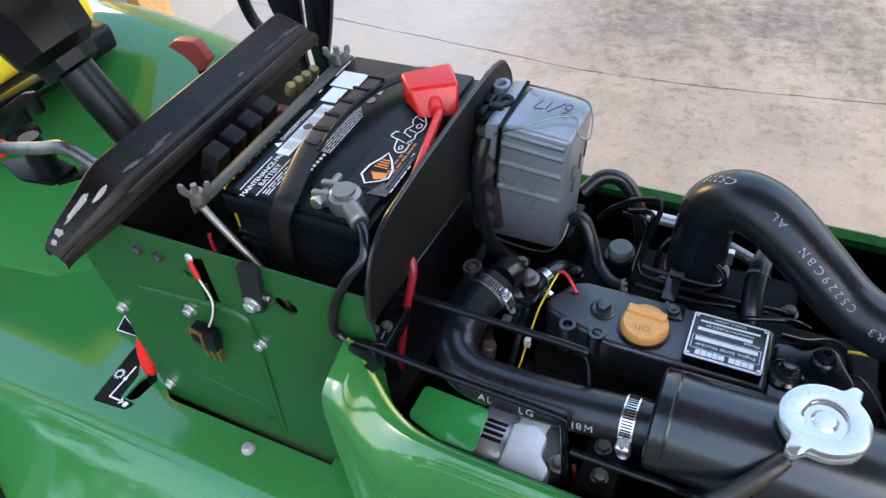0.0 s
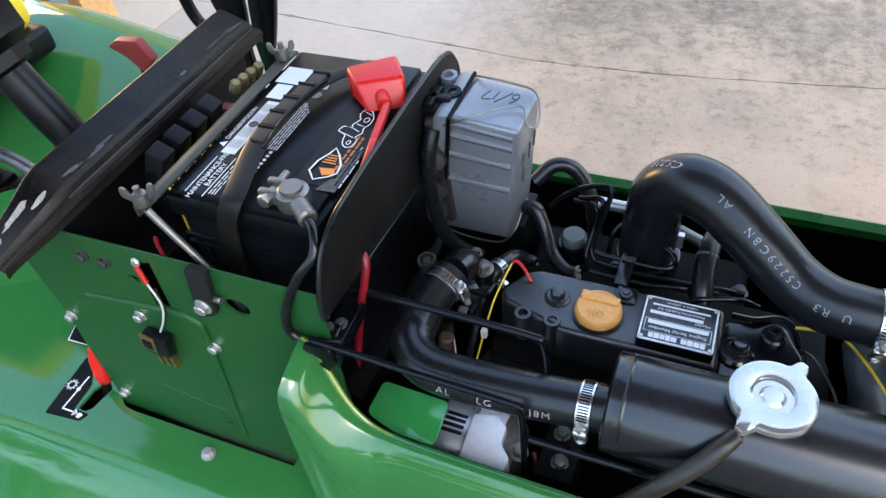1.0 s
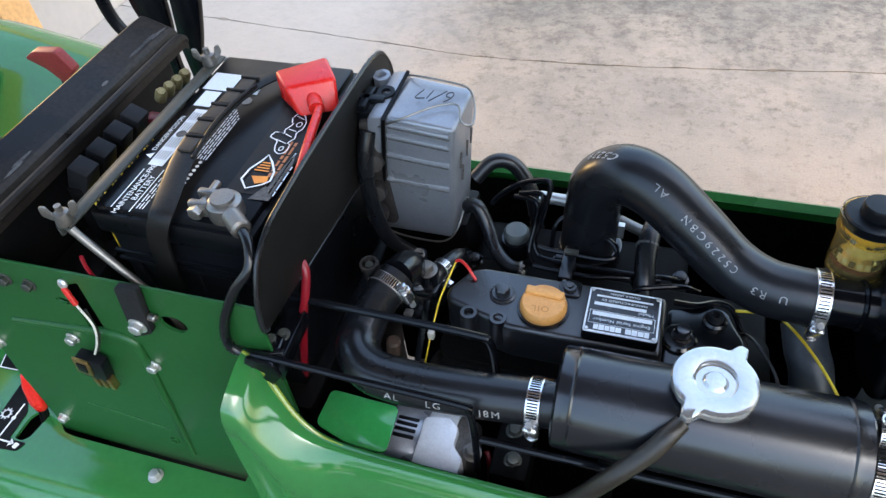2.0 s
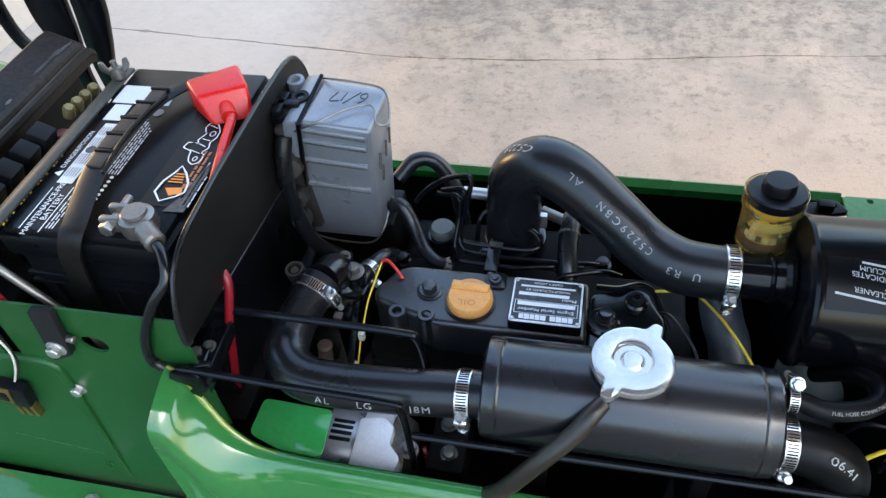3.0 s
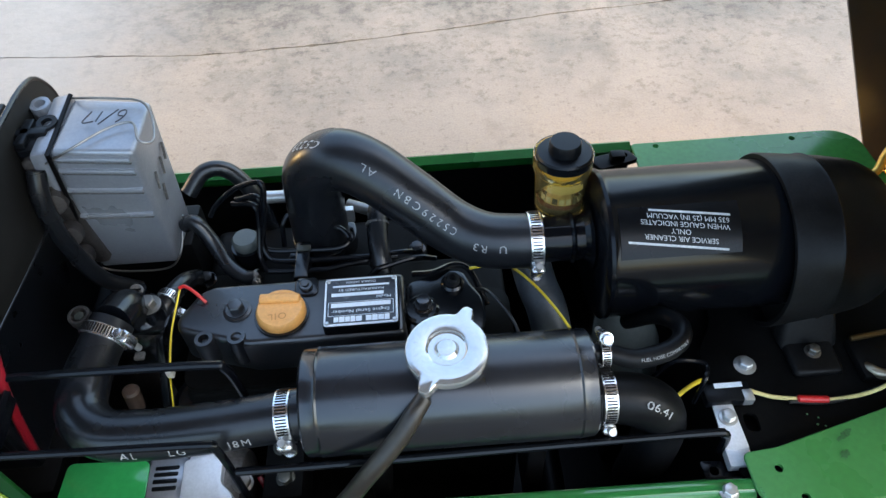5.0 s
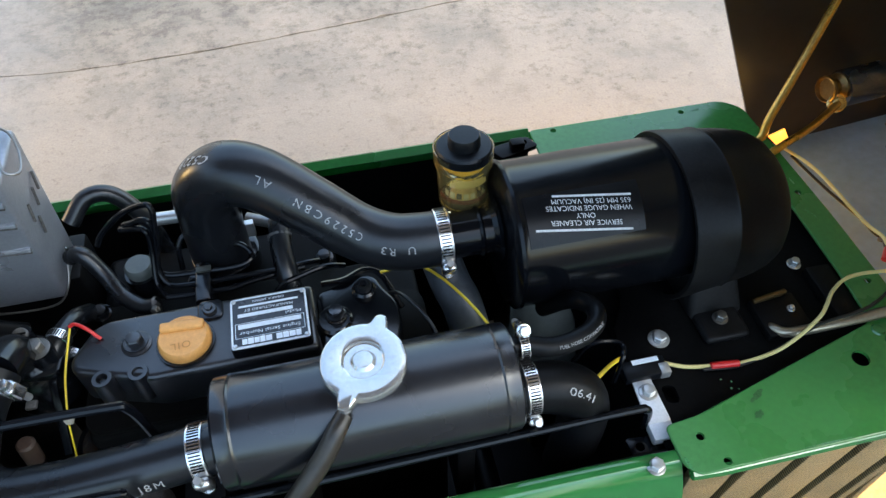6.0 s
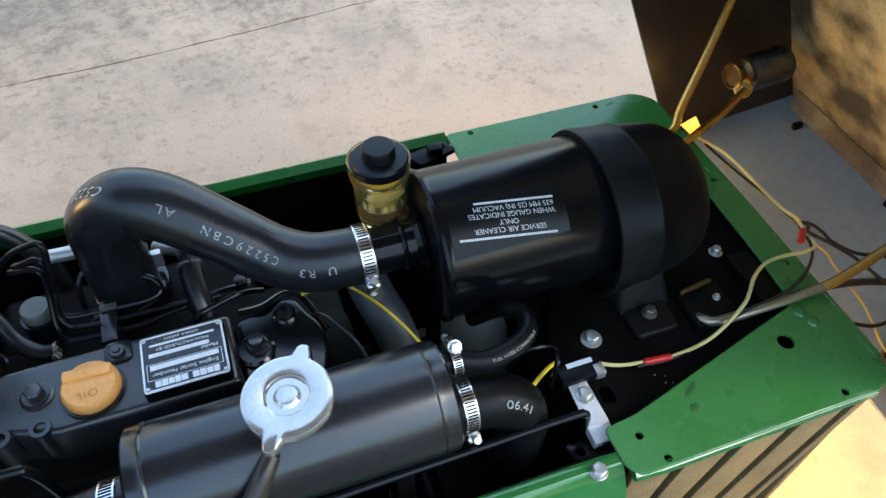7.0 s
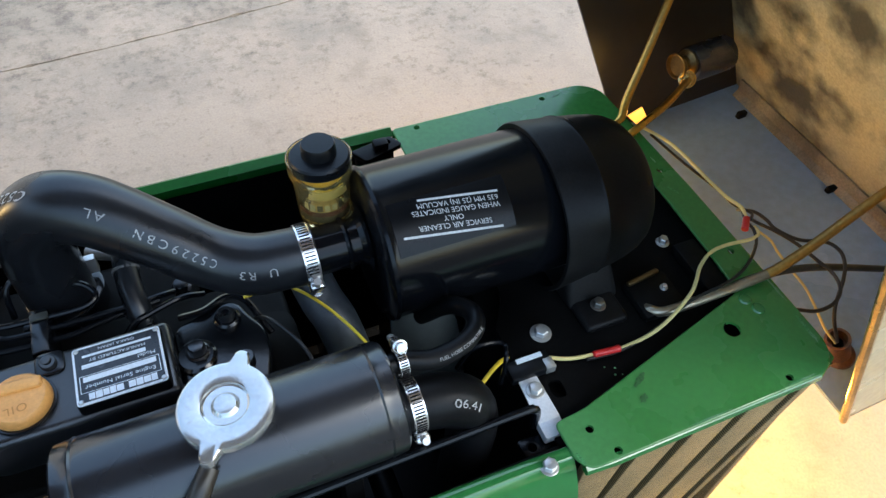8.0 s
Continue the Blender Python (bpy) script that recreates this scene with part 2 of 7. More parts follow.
M_CORE = mat("tan_gauge_core", (0.85, 0.68, 0.42), 0.5, coarse=0.4, fine=0.1, scale=60, bump=0.0)
M_JAMBGLOW = mat("warm_lit_jamb", (0.62, 0.36, 0.15), 0.4, coarse=0.5, fine=0.15, scale=14, bump=0.03, tint=(0.5, 0.26, 0.1))
M_SKYBLOCK = mat("dark_sky_blocker", (0.1, 0.065, 0.04), 0.7, coarse=0.5, fine=0.2, scale=8, bump=0.05)
M_OLIVE = mat("tarnished_brass", (0.14, 0.115, 0.05), 0.45, 0.6, coarse=0.5, fine=0.2, scale=60, bump=0.03)
M_DARKRED = mat("dark_red_plastic", (0.1, 0.01, 0.012), 0.4, coarse=0.3, fine=0.1, scale=60, bump=0.02)
M_COPPER = mat("copper", (0.3, 0.15, 0.08), 0.4, 0.8, coarse=0.5, fine=0.2, scale=60, bump=0.04, tint=(0.14, 0.09, 0.06))
M_DECAL = mat("matt_black_decal", (0.003, 0.003, 0.0035), 0.6, coarse=0.2, fine=0.1, scale=60, bump=0, spec=0.15)
M_BROWNPLUG = mat("brown_plastic", (0.045, 0.026, 0.017), 0.5, coarse=0.4, fine=0.2, scale=60, bump=0.03)
M_SOOT = mat("oily_matt_black", (0.0017, 0.0017, 0.0018), 0.6, coarse=0.6, fine=0.4, scale=40, bump=0.08, tint=(0.005, 0.0046, 0.0042), rvar=0.3, spec=0.08)
M_LENS = bpy.data.materials.new("lit_amber_lens")
M_LENS.use_nodes = True
M_LENS.node_tree.nodes["Principled BSDF"].inputs["Base Color"].default_value = (0.8, 0.3, 0.04, 1)
M_LENS.node_tree.nodes["Principled BSDF"].inputs["Emission Color"].default_value = (1.0, 0.42, 0.08, 1)
M_LENS.node_tree.nodes["Principled BSDF"].inputs["Emission Strength"].default_value = 0.3


def concrete():
    m = bpy.data.materials.new("worn_concrete")
    m.use_nodes = True
    nt = m.node_tree
    n, link = nt.nodes, nt.links.new
    b = n["Principled BSDF"]
    tc = n.new("ShaderNodeTexCoord")

    def noisy(scale, detail, rough=0.55):
        t = n.new("ShaderNodeTexNoise")
        t.inputs["Scale"].default_value, t.inputs["Detail"].default_value, t.inputs["Roughness"].default_value = scale, detail, rough
        link(tc.outputs["Object"], t.inputs["Vector"])
        return t

    def ramp(src, stops):
        r = n.new("ShaderNodeValToRGB")
        el = r.color_ramp.elements
        el[0].position, el[0].color = stops[0][0], (*stops[0][1], 1)
        el[1].position, el[1].color = stops[-1][0], (*stops[-1][1], 1)
        for p, c in stops[1:-1]:
            e = el.new(p)
            e.color = (*c, 1)
        link(src, r.inputs["Fac"])
        return r.outputs["Color"]

    def mix(a, bb, fac, kind="MIX"):
        x = n.new("ShaderNodeMix")
        x.data_type, x.blend_type = "RGBA", kind
        x.inputs["Factor"].default_value = 1
        for s, v in (("A", a), ("B", bb), ("Factor", fac)):
            if isinstance(v, (float, int)):
                x.inputs[s].default_value = v
            else:
                link(v, x.inputs[s])
        return x.outputs["Result"]

    wide, mid, fine, pits, mott = noisy(0.9, 6), noisy(6, 9, 0.7), noisy(190, 3), noisy(34, 6, 0.72), noisy(2.2, 8, 0.7)
    base = ramp(wide.outputs["Fac"], [(0.35, (0.25, 0.207, 0.17)), (0.55, (0.3, 0.243, 0.195)), (0.7, (0.31, 0.248, 0.195))])
    blot = ramp(mid.outputs["Fac"], [(0.36, (0.8, 0.79, 0.77)), (0.46, (0.96, 0.96, 0.95)), (0.75, (1.0, 0.98, 0.96))])
    c = mix(base, blot, 1.0, "MULTIPLY")
    # old grey staining towards and beyond the joint
    sep = n.new("ShaderNodeSeparateXYZ")
    link(tc.outputs["Object"], sep.inputs[0])
    band = n.new("ShaderNodeMapRange")
    band.inputs["From Min"].default_value, band.inputs["From Max"].default_value = 0.7, 1.8
    band.inputs["To Min"].default_value, band.inputs["To Max"].default_value = -0.16, 0.2
    link(sep.outputs["Y"], band.inputs["Value"])

    def raised(src, k=1.0):
        m1 = n.new("ShaderNodeMath")
        m1.operation = "MULTIPLY_ADD"
        link(band.outputs["Result"], m1.inputs[0])
        m1.inputs[1].default_value = k
        link(src.outputs["Fac"], m1.inputs[2])
        return m1.outputs[0]

    stain = ramp(raised(mott), [(0.42, (1, 1, 1)), (0.56, (0.8, 0.815, 0.825)), (0.74, (0.53, 0.565, 0.585))])
    c = mix(c, stain, 1.0, "MULTIPLY")
    grain = ramp(fine.outputs["Fac"], [(0.3, (0.86, 0.86, 0.86)), (0.6, (1, 1, 1))])
    c = mix(c, grain, 1.0, "MULTIPLY")
    # small dark scabs, thick in some places and missing in others
    spots, where = noisy(40, 6, 0.68), noisy(3.1, 4, 0.6)
    thick = n.new("ShaderNodeMath")
    thick.operation = "MULTIPLY_ADD"
    link(raised(where, 0.7), thick.inputs[0])
    thick.inputs[1].default_value = 0.45
    link(spots.outputs["Fac"], thick.inputs[2])
    c = mix(c, ramp(thick.outputs[0], [(0.76, (1, 1, 1)), (0.82, (0.9, 0.895, 0.89)), (0.87, (0.78, 0.77, 0.76)), (0.98, (0.56, 0.55, 0.54))]), 1.0, "MULTIPLY")
    flakes = noisy(17, 7, 0.72)
    c = mix(c, ramp(raised(flakes, 0.6), [(0.55, (1, 1, 1)), (0.61, (0.82, 0.81, 0.8)), (0.72, (0.6, 0.59, 0.58))]), 1.0, "MULTIPLY")
    pit = ramp(pits.outputs["Fac"], [(0.27, (0.45, 0.42, 0.39)), (0.33, (1, 1, 1))])
    c = mix(c, pit, 0.9, "MULTIPLY")
    # cooler, paler wash of skylight painted in towards the house wall, with a ragged edge
    side = n.new("ShaderNodeMapRange")
    side.inputs["From Min"].default_value, side.inputs["From Max"].default_value = -0.8, -1.5
    link(sep.outputs["X"], side.inputs["Value"])
    edge = n.new("ShaderNodeMath")
    edge.operation = "MULTIPLY_ADD"
    link(mott.outputs["Fac"], edge.inputs[0])
    edge.inputs[1].default_value = 0.6
    link(side.outputs["Result"], edge.inputs[2])
    wash = ramp(edge.outputs[0], [(0.35, (0, 0, 0)), (1.1, (0.75, 0.75, 0.75))])
    tone = n.new("ShaderNodeRGB")
    tone.outputs[0].default_value = (0.255, 0.25, 0.25, 1)
    c = mix(c, tone.outputs[0], wash)
    link(c, b.inputs["Base Color"])
    b.inputs["Roughness"].default_value = 0.75
    bp = n.new("ShaderNodeBump")
    bp.inputs["Strength"].default_value, bp.inputs["Distance"].default_value = 0.5, 0.004
    link(pits.outputs["Fac"], bp.inputs["Height"])
    link(bp.outputs["Normal"], b.inputs["Normal"])
    return m


M_CONC = concrete()
M_JOINT = mat("joint_dirt", (0.11, 0.1, 0.09), 0.9, coarse=0.4, fine=0.3, scale=40, bump=0.1)


def ribbed(m, pitch):
    """Lays fine level ribs over a material."""
    nt = m.node_tree
    n, link = nt.nodes, nt.links.new
    b = n["Principled BSDF"]
    w = n.new("ShaderNodeTexWave")
    w.bands_direction = "Z"
    w.inputs["Scale"].default_value = 0.31 / pitch
    w.inputs["Distortion"].default_value = 0.15
    link(n["Texture Coordinate"].outputs["Object"], w.inputs["Vector"])
    src = b.inputs["Base Color"].links[0].from_socket
    r = n.new("ShaderNodeMapRange")
    r.inputs["To Min"].default_value = 0.08
    link(w.outputs["Fac"], r.inputs["Value"])
    x = n.new("ShaderNodeMix")
    x.data_type, x.blend_type = "RGBA", "MULTIPLY"
    x.inputs["Factor"].default_value = 1
    link(src, x.inputs["A"])
    link(r.outputs["Result"], x.inputs["B"])
    link(x.outputs["Result"], b.inputs["Base Color"])
    bp = n.new("ShaderNodeBump")
    bp.inputs["Strength"].default_value, bp.inputs["Distance"].default_value = 0.8, 0.0012
    link(w.outputs["Fac"], bp.inputs["Height"])
    link(bp.outputs["Normal"], b.inputs["Normal"])


ribbed(M_MESH, 0.0027)

# ---- shapes ----
BASE = {}


def thing(name, base, label, category, group="", kind=""):
    ob = new(name)
    ob.empty_display_size = 0.02
    ob.location = base
    BASE[ob.name] = Vector(base)
    return tagged(ob, label, category, group, kind)


def mesh_of(name, bm, material, base=(0, 0, 0), sharp=35):
    bmesh.ops.recalc_face_normals(bm, faces=bm.faces[:])
    bmesh.ops.translate(bm, verts=bm.verts[:], vec=-Vector(base))
    me = bpy.data.meshes.new(name)
    bm.to_mesh(me)
    bm.free()
    me.polygons.foreach_set("use_smooth", [True] * len(me.polygons))
    me.set_sharp_from_angle(angle=radians(sharp))
    for m in material if isinstance(material, (list, tuple)) else [material]:
        me.materials.append(m)
    return me


def part(name, bm, material, parent, label="", sharp=35):
    base = BASE[parent.name]
    ob = new(name, mesh_of(name, bm, material, base, sharp))
    ob.parent = parent
    BASE[ob.name] = base
    return tagged(ob, label)


def solo(name, bm, material, base, label, category, group="", kind="", sharp=35):
    ob = new(name, mesh_of(name, bm, material, base, sharp))
    ob.location = base
    BASE[ob.name] = Vector(base)
    return tagged(ob, label, category, group, kind)


def merge(*bms):
    out = bmesh.new()
    for b in bms:
        me = bpy.data.meshes.new("tmp")
        b.to_mesh(me)
        out.from_mesh(me)
        b.free()
        bpy.data.meshes.remove(me)
    return out


def bevel(bm, w, seg=2, limit=40):
    if w > 0:
        bm.normal_update()
        ed = [e for e in bm.edges if len(e.link_faces) == 2 and e.calc_face_angle(0) > radians(limit)]
        bmesh.ops.bevel(bm, geom=ed, offset=w, segments=seg, affect="EDGES", profile=0.5, clamp_overlap=True)
    return bm


def box(lo, hi, bev=0.0, seg=2, turn=None):
    bm = bmesh.new()
    c, s = (Vector(lo) + Vector(hi)) / 2, Vector(hi) - Vector(lo)
    bmesh.ops.create_cube(bm, size=1, matrix=Matrix.Diagonal((*s, 1)))
    bevel(bm, bev, seg)
    bm.transform(Matrix.Translation(c) @ (turn or Matrix()))
    return bm


def hull8(bottom, top, bev=0.0, seg=2):
    """A block from four bottom corners and four top corners, in turn."""
    bm = bmesh.new()
    v = [bm.verts.new(p) for p in (*bottom, *top)]
    for f in ((3, 2, 1, 0), (4, 5, 6, 7), (0, 1, 5, 4), (1, 2, 6, 5), (2, 3, 7, 6), (3, 0, 4, 7)):
        bm.faces.new([v[i] for i in f])
    return bevel(bm, bev, seg, 20)


def prism(poly, axis, a, b, bev=0.0, seg=2):
    """A flat outline drawn out along an axis; the outline holds the other two coordinates."""
    bm = bmesh.new()

    def at(p, d):
        return {"x": (d, p[0], p[1]), "y": (p[0], d, p[1]), "z": (p[0], p[1], d)}[axis]

    lo = [bm.verts.new(at(p, a)) for p in poly]
    hi = [bm.verts.new(at(p, b)) for p in poly]
    k = len(poly)
    bm.faces.new(lo[::-1])
    bm.faces.new(hi)
    for i in range(k):
        bm.faces.new((lo[i], lo[(i + 1) % k], hi[(i + 1) % k], hi[i]))
    bmesh.ops.recalc_face_normals(bm, faces=bm.faces[:])
    return bevel(bm, bev, seg)


def rounded(poly, radius, n=5):
    """The outline with its corners rounded off; radius may be a list."""
    out, k = [], len(poly)
    for i, p in enumerate(poly):
        r = radius[i] if isinstance(radius, (list, tuple)) else radius
        p, a, b = Vector(p), Vector(poly[i - 1]), Vector(poly[(i + 1) % k])
        if r <= 0:
            out.append(tuple(p))
            continue
        r1 = min(r, (a - p).length * 0.49, (b - p).length * 0.49)
        s, e = p + (a - p).normalized() * r1, p + (b - p).normalized() * r1
        for j in range(n + 1):
            t = j / n
            out.append(tuple(s * (1 - t) ** 2 + p * 2 * t * (1 - t) + e * t * t))
    return out


def basis(axis):
    return Vector(axis).normalized().to_track_quat("Z", "Y").to_matrix().to_4x4()


def lathe(profile, centre, axis=(0, 0, 1), seg=32, cap=True):
    """A turned shape: rows of radius and height along the axis from the centre."""
    bm = bmesh.new()
    rings = []
    for r, h in profile:
        if r < 1e-6:
            rings.append([bm.verts.new((0, 0, h))])
        else:
            rings.append([bm.verts.new((r * math.cos(2 * math.pi * i / seg), r * math.sin(2 * math.pi * i / seg), h)) for i in range(seg)])
    for a, b in zip(rings, rings[1:]):
        for i in range(seg):
            q = [a[i % len(a)], a[(i + 1) % len(a)], b[(i + 1) % len(b)], b[i % len(b)]]
            q = list(dict.fromkeys(q))
            if len(q) > 2:
                bm.faces.new(q)
    if cap:
        for r in (rings[0], rings[-1]):
            if len(r) > 1:
                bm.faces.new(r)
    bm.transform(Matrix.Translation(centre) @ basis(axis))
    return bm


def rod(a, b, r, seg=16, bev=0.0):
    a, b = Vector(a), Vector(b)
    h = (b - a).length
    prof = [(r, 0), (r, h)] if not bev else [(r - bev, 0), (r, bev), (r, h - bev), (r - bev, h)]
    return lathe(prof, a, b - a, seg)


def curve(points, n=8):
    """Points along a smooth line through those given."""
    p = [Vector(q) for q in points]
    if len(p) == 2:
        return [p[0].lerp(p[1], i / n) for i in range(n + 1)]
    p = [p[0] * 2 - p[1], *p, p[-1] * 2 - p[-2]]
    out = []
    for i in range(1, len(p) - 2):
        a, b, c, d = p[i - 1 : i + 3]
        for j in range(n):
            t = j / n
            out.append(0.5 * (2 * b + (c - a) * t + (2 * a - 5 * b + 4 * c - d) * t * t + (3 * b - a - 3 * c + d) * t**3))
    out.append(p[-2])
    return out


def tube(points, r, seg=14, n=8, smooth=True):
    """A round hose, wire or bar along a line; r is one radius, or one for each given point."""
    line = curve(points, n) if smooth else [Vector(q) for q in points]
    k = len(line)
    if isinstance(r, (list, tuple)):
        rr = [float(np.interp(i / (k - 1) * (len(r) - 1), range(len(r)), r)) for i in range(k)]
    else:
        rr = [r] * k
    bm = bmesh.new()
    rings = []
    up = None
    for i in range(k):
        t = (line[min(i + 1, k - 1)] - line[max(i - 1, 0)]).normalized()
        if up is None:
            up = t.orthogonal().normalized()
        up = (up - t * up.dot(t)).normalized()
        s = t.cross(up)
        rings.append([bm.verts.new(line[i] + (up * math.cos(2 * math.pi * j / seg) + s * math.sin(2 * math.pi * j / seg)) * rr[i]) for j in range(seg)])
    for a, b in zip(rings, rings[1:]):
        for j in range(seg):
            bm.faces.new((a[j], a[(j + 1) % seg], b[(j + 1) % seg], b[j]))
    bm.faces.new(rings[0][::-1])
    bm.faces.new(rings[-1])
    return bm


def sheet(rows, thick):
    """A bent sheet through rows of points, with a thickness."""
    bm = bmesh.new()
    g = [[Vector(p) for p in row] for row in rows]
    nr, nc = len(g), len(g[0])
    front = [[bm.verts.new(p) for p in row] for row in g]
    back = []
    for i in range(nr):
        row = []
        for j in range(nc):
            du = g[i][min(j + 1, nc - 1)] - g[i][max(j - 1, 0)]
            dv = g[min(i + 1, nr - 1)][j] - g[max(i - 1, 0)][j]
            row.append(bm.verts.new(g[i][j] + du.cross(dv).normalized() * thick))
        back.append(row)
    for i in range(nr - 1):
        for j in range(nc - 1):
            bm.faces.new((front[i][j], front[i][j + 1], front[i + 1][j + 1], front[i + 1][j]))
            bm.faces.new((back[i + 1][j], back[i + 1][j + 1], back[i][j + 1], back[i][j]))
    for j in range(nc - 1):
        bm.faces.new((front[0][j], back[0][j], back[0][j + 1], front[0][j + 1]))
        bm.faces.new((front[-1][j + 1], back[-1][j + 1], back[-1][j], front[-1][j]))
    for i in range(nr - 1):
        bm.faces.new((front[i + 1][0], back[i + 1][0], back[i][0], front[i][0]))
        bm.faces.new((front[i][-1], back[i][-1], back[i + 1][-1], front[i + 1][-1]))
    return bm


def hex_head(centre, axis, across, height, washer=0.0, wt=0.0012, turn=0.0):
    """A bolt head with its washer, standing on the surface at the centre."""
    bm = bmesh.new()
    r = across / math.sqrt(3)
    bms = []
    z = 0.0
    if washer:
        bms.append(lathe([(washer * 0.94, 0), (washer, wt * 0.4), (washer, wt), (washer * 0.9, wt * 1.3)], (0, 0, 0), (0, 0, 1), 24))
        z = wt * 1.2
    head = lathe([(r, z), (r, z + height * 0.85), (r * 0.84, z + height)], (0, 0, 0), (0, 0, 1), 6)
    bms.append(head)
    bms.append(lathe([(r * 0.8, z + height * 0.99), (r * 0.55, z + height * 1.04)], (0, 0, 0), (0, 0, 1), 16))
    out = merge(*bms)
    bm.free()
    out.transform(Matrix.Translation(centre) @ basis(axis) @ Matrix.Rotation(turn, 4, "Z"))
    return out


def socket_head(centre, axis, r, height):
    return lathe([(r, 0), (r, height * 0.9), (r * 0.9, height), (r * 0.5, height), (r * 0.45, height * 0.5), (0, height * 0.5)], centre, axis, 20)


def letters(text, size, place, gap=1.0, thick=0.0):
    """Words as a mesh: each point (u, v) of the flat letters goes to place(u, v); u along, v up, centred."""
    cu = bpy.data.curves.new("words", "FONT")
    cu.body = text
    cu.size = size
    cu.space_character = gap
    cu.resolution_u = 3
    cu.align_x, cu.align_y = "CENTER", "CENTER"
    ob = bpy.data.objects.new("words", cu)
    scene.collection.objects.link(ob)
    bpy.context.view_layer.update()
    me = bpy.data.meshes.new_from_object(ob.evaluated_get(bpy.context.evaluated_depsgraph_get()))
    bpy.data.objects.remove(ob)
    bm = bmesh.new()
    bm.from_mesh(me)
    bpy.data.meshes.remove(me)
    for v in bm.verts:
        v.co = place(v.co.x, v.co.y)
    return bm


def flat(centre, right, up, lift=0.0006):
    c, r, u = Vector(centre), Vector(right).normalized(), Vector(up)
    u = (u - r * u.dot(r)).normalized()
    nrm = r.cross(u)
    return lambda a, b: c + r * a + u * b + nrm * lift


def panel(place, w, h, u0=0.0, v0=0.0, nu=1, nv=1, r=0.0):
    """A thin printed patch laid on a surface by place(u, v)."""
    bm = bmesh.new()
    g = [[bm.verts.new(place(u0 + w * (i / nu - 0.5), v0 + h * (j / nv - 0.5))) for i in range(nu + 1)] for j in range(nv + 1)]
    for j in range(nv):
        for i in range(nu):
            bm.faces.new((g[j][i], g[j][i + 1], g[j + 1][i + 1], g[j + 1][i]))
    return bm


def patch(place, poly):
    bm = bmesh.new()
    bm.faces.new([bm.verts.new(place(*p)) for p in poly])
    bmesh.ops.triangulate(bm, faces=bm.faces[:])
    return bm


def outline(place, poly, width):
    """A printed line round an outline."""
    bm = bmesh.new()
    k = len(poly)
    c = sum((Vector(p) for p in poly), Vector((0, 0))) / k
    inner = []
    for i in range(k):
        p, a, b = Vector(poly[i]), Vector(poly[i - 1]), Vector(poly[(i + 1) % k])
        d1, d2 = (p - a).normalized(), (b - p).normalized()
        nn = Vector((-d1.y - d2.y, d1.x + d2.x))
        nn = nn.normalized() if nn.length > 1e-6 else Vector((-d1.y, d1.x))
        if nn.dot(c - p) < 0:
            nn = -nn
        inner.append(p + nn * width)
    o = [bm.verts.new(place(*p)) for p in poly]
    q = [bm.verts.new(place(*p)) for p in inner]
    for i in range(k):
        j = (i + 1) % k
        bm.faces.new((o[i], o[j], q[j], q[i]))
    return bm


def drill(bm, *cutters):
    """Cuts openings through a shape."""
    made = []
    for k, piece in enumerate((bm, *cutters)):
        bmesh.ops.recalc_face_normals(piece, faces=piece.faces[:])
        me = bpy.data.meshes.new("cut")
        piece.to_mesh(me)
        piece.free()
        ob = bpy.data.objects.new("cut", me)
        scene.collection.objects.link(ob)
        made.append(ob)
        if k:
            md = made[0].modifiers.new("cut", "BOOLEAN")
            md.object, md.operation, md.solver = ob, "DIFFERENCE", "EXACT"
    bpy.context.view_layer.update()
    me = bpy.data.meshes.new_from_object(made[0].evaluated_get(bpy.context.evaluated_depsgraph_get()))
    out = bmesh.new()
    out.from_mesh(me)
    bpy.data.meshes.remove(me)
    for ob in made:
        bpy.data.objects.remove(ob)
    return out

# ---- setting ----
CRACK = [(-6, 1.75), (-1.885, 1.455), (-1.377, 1.41), (-0.84, 1.36), (-0.5, 1.37), (-0.09, 1.413), (0.17, 1.45), (0.626, 1.486), (6, 1.95)]


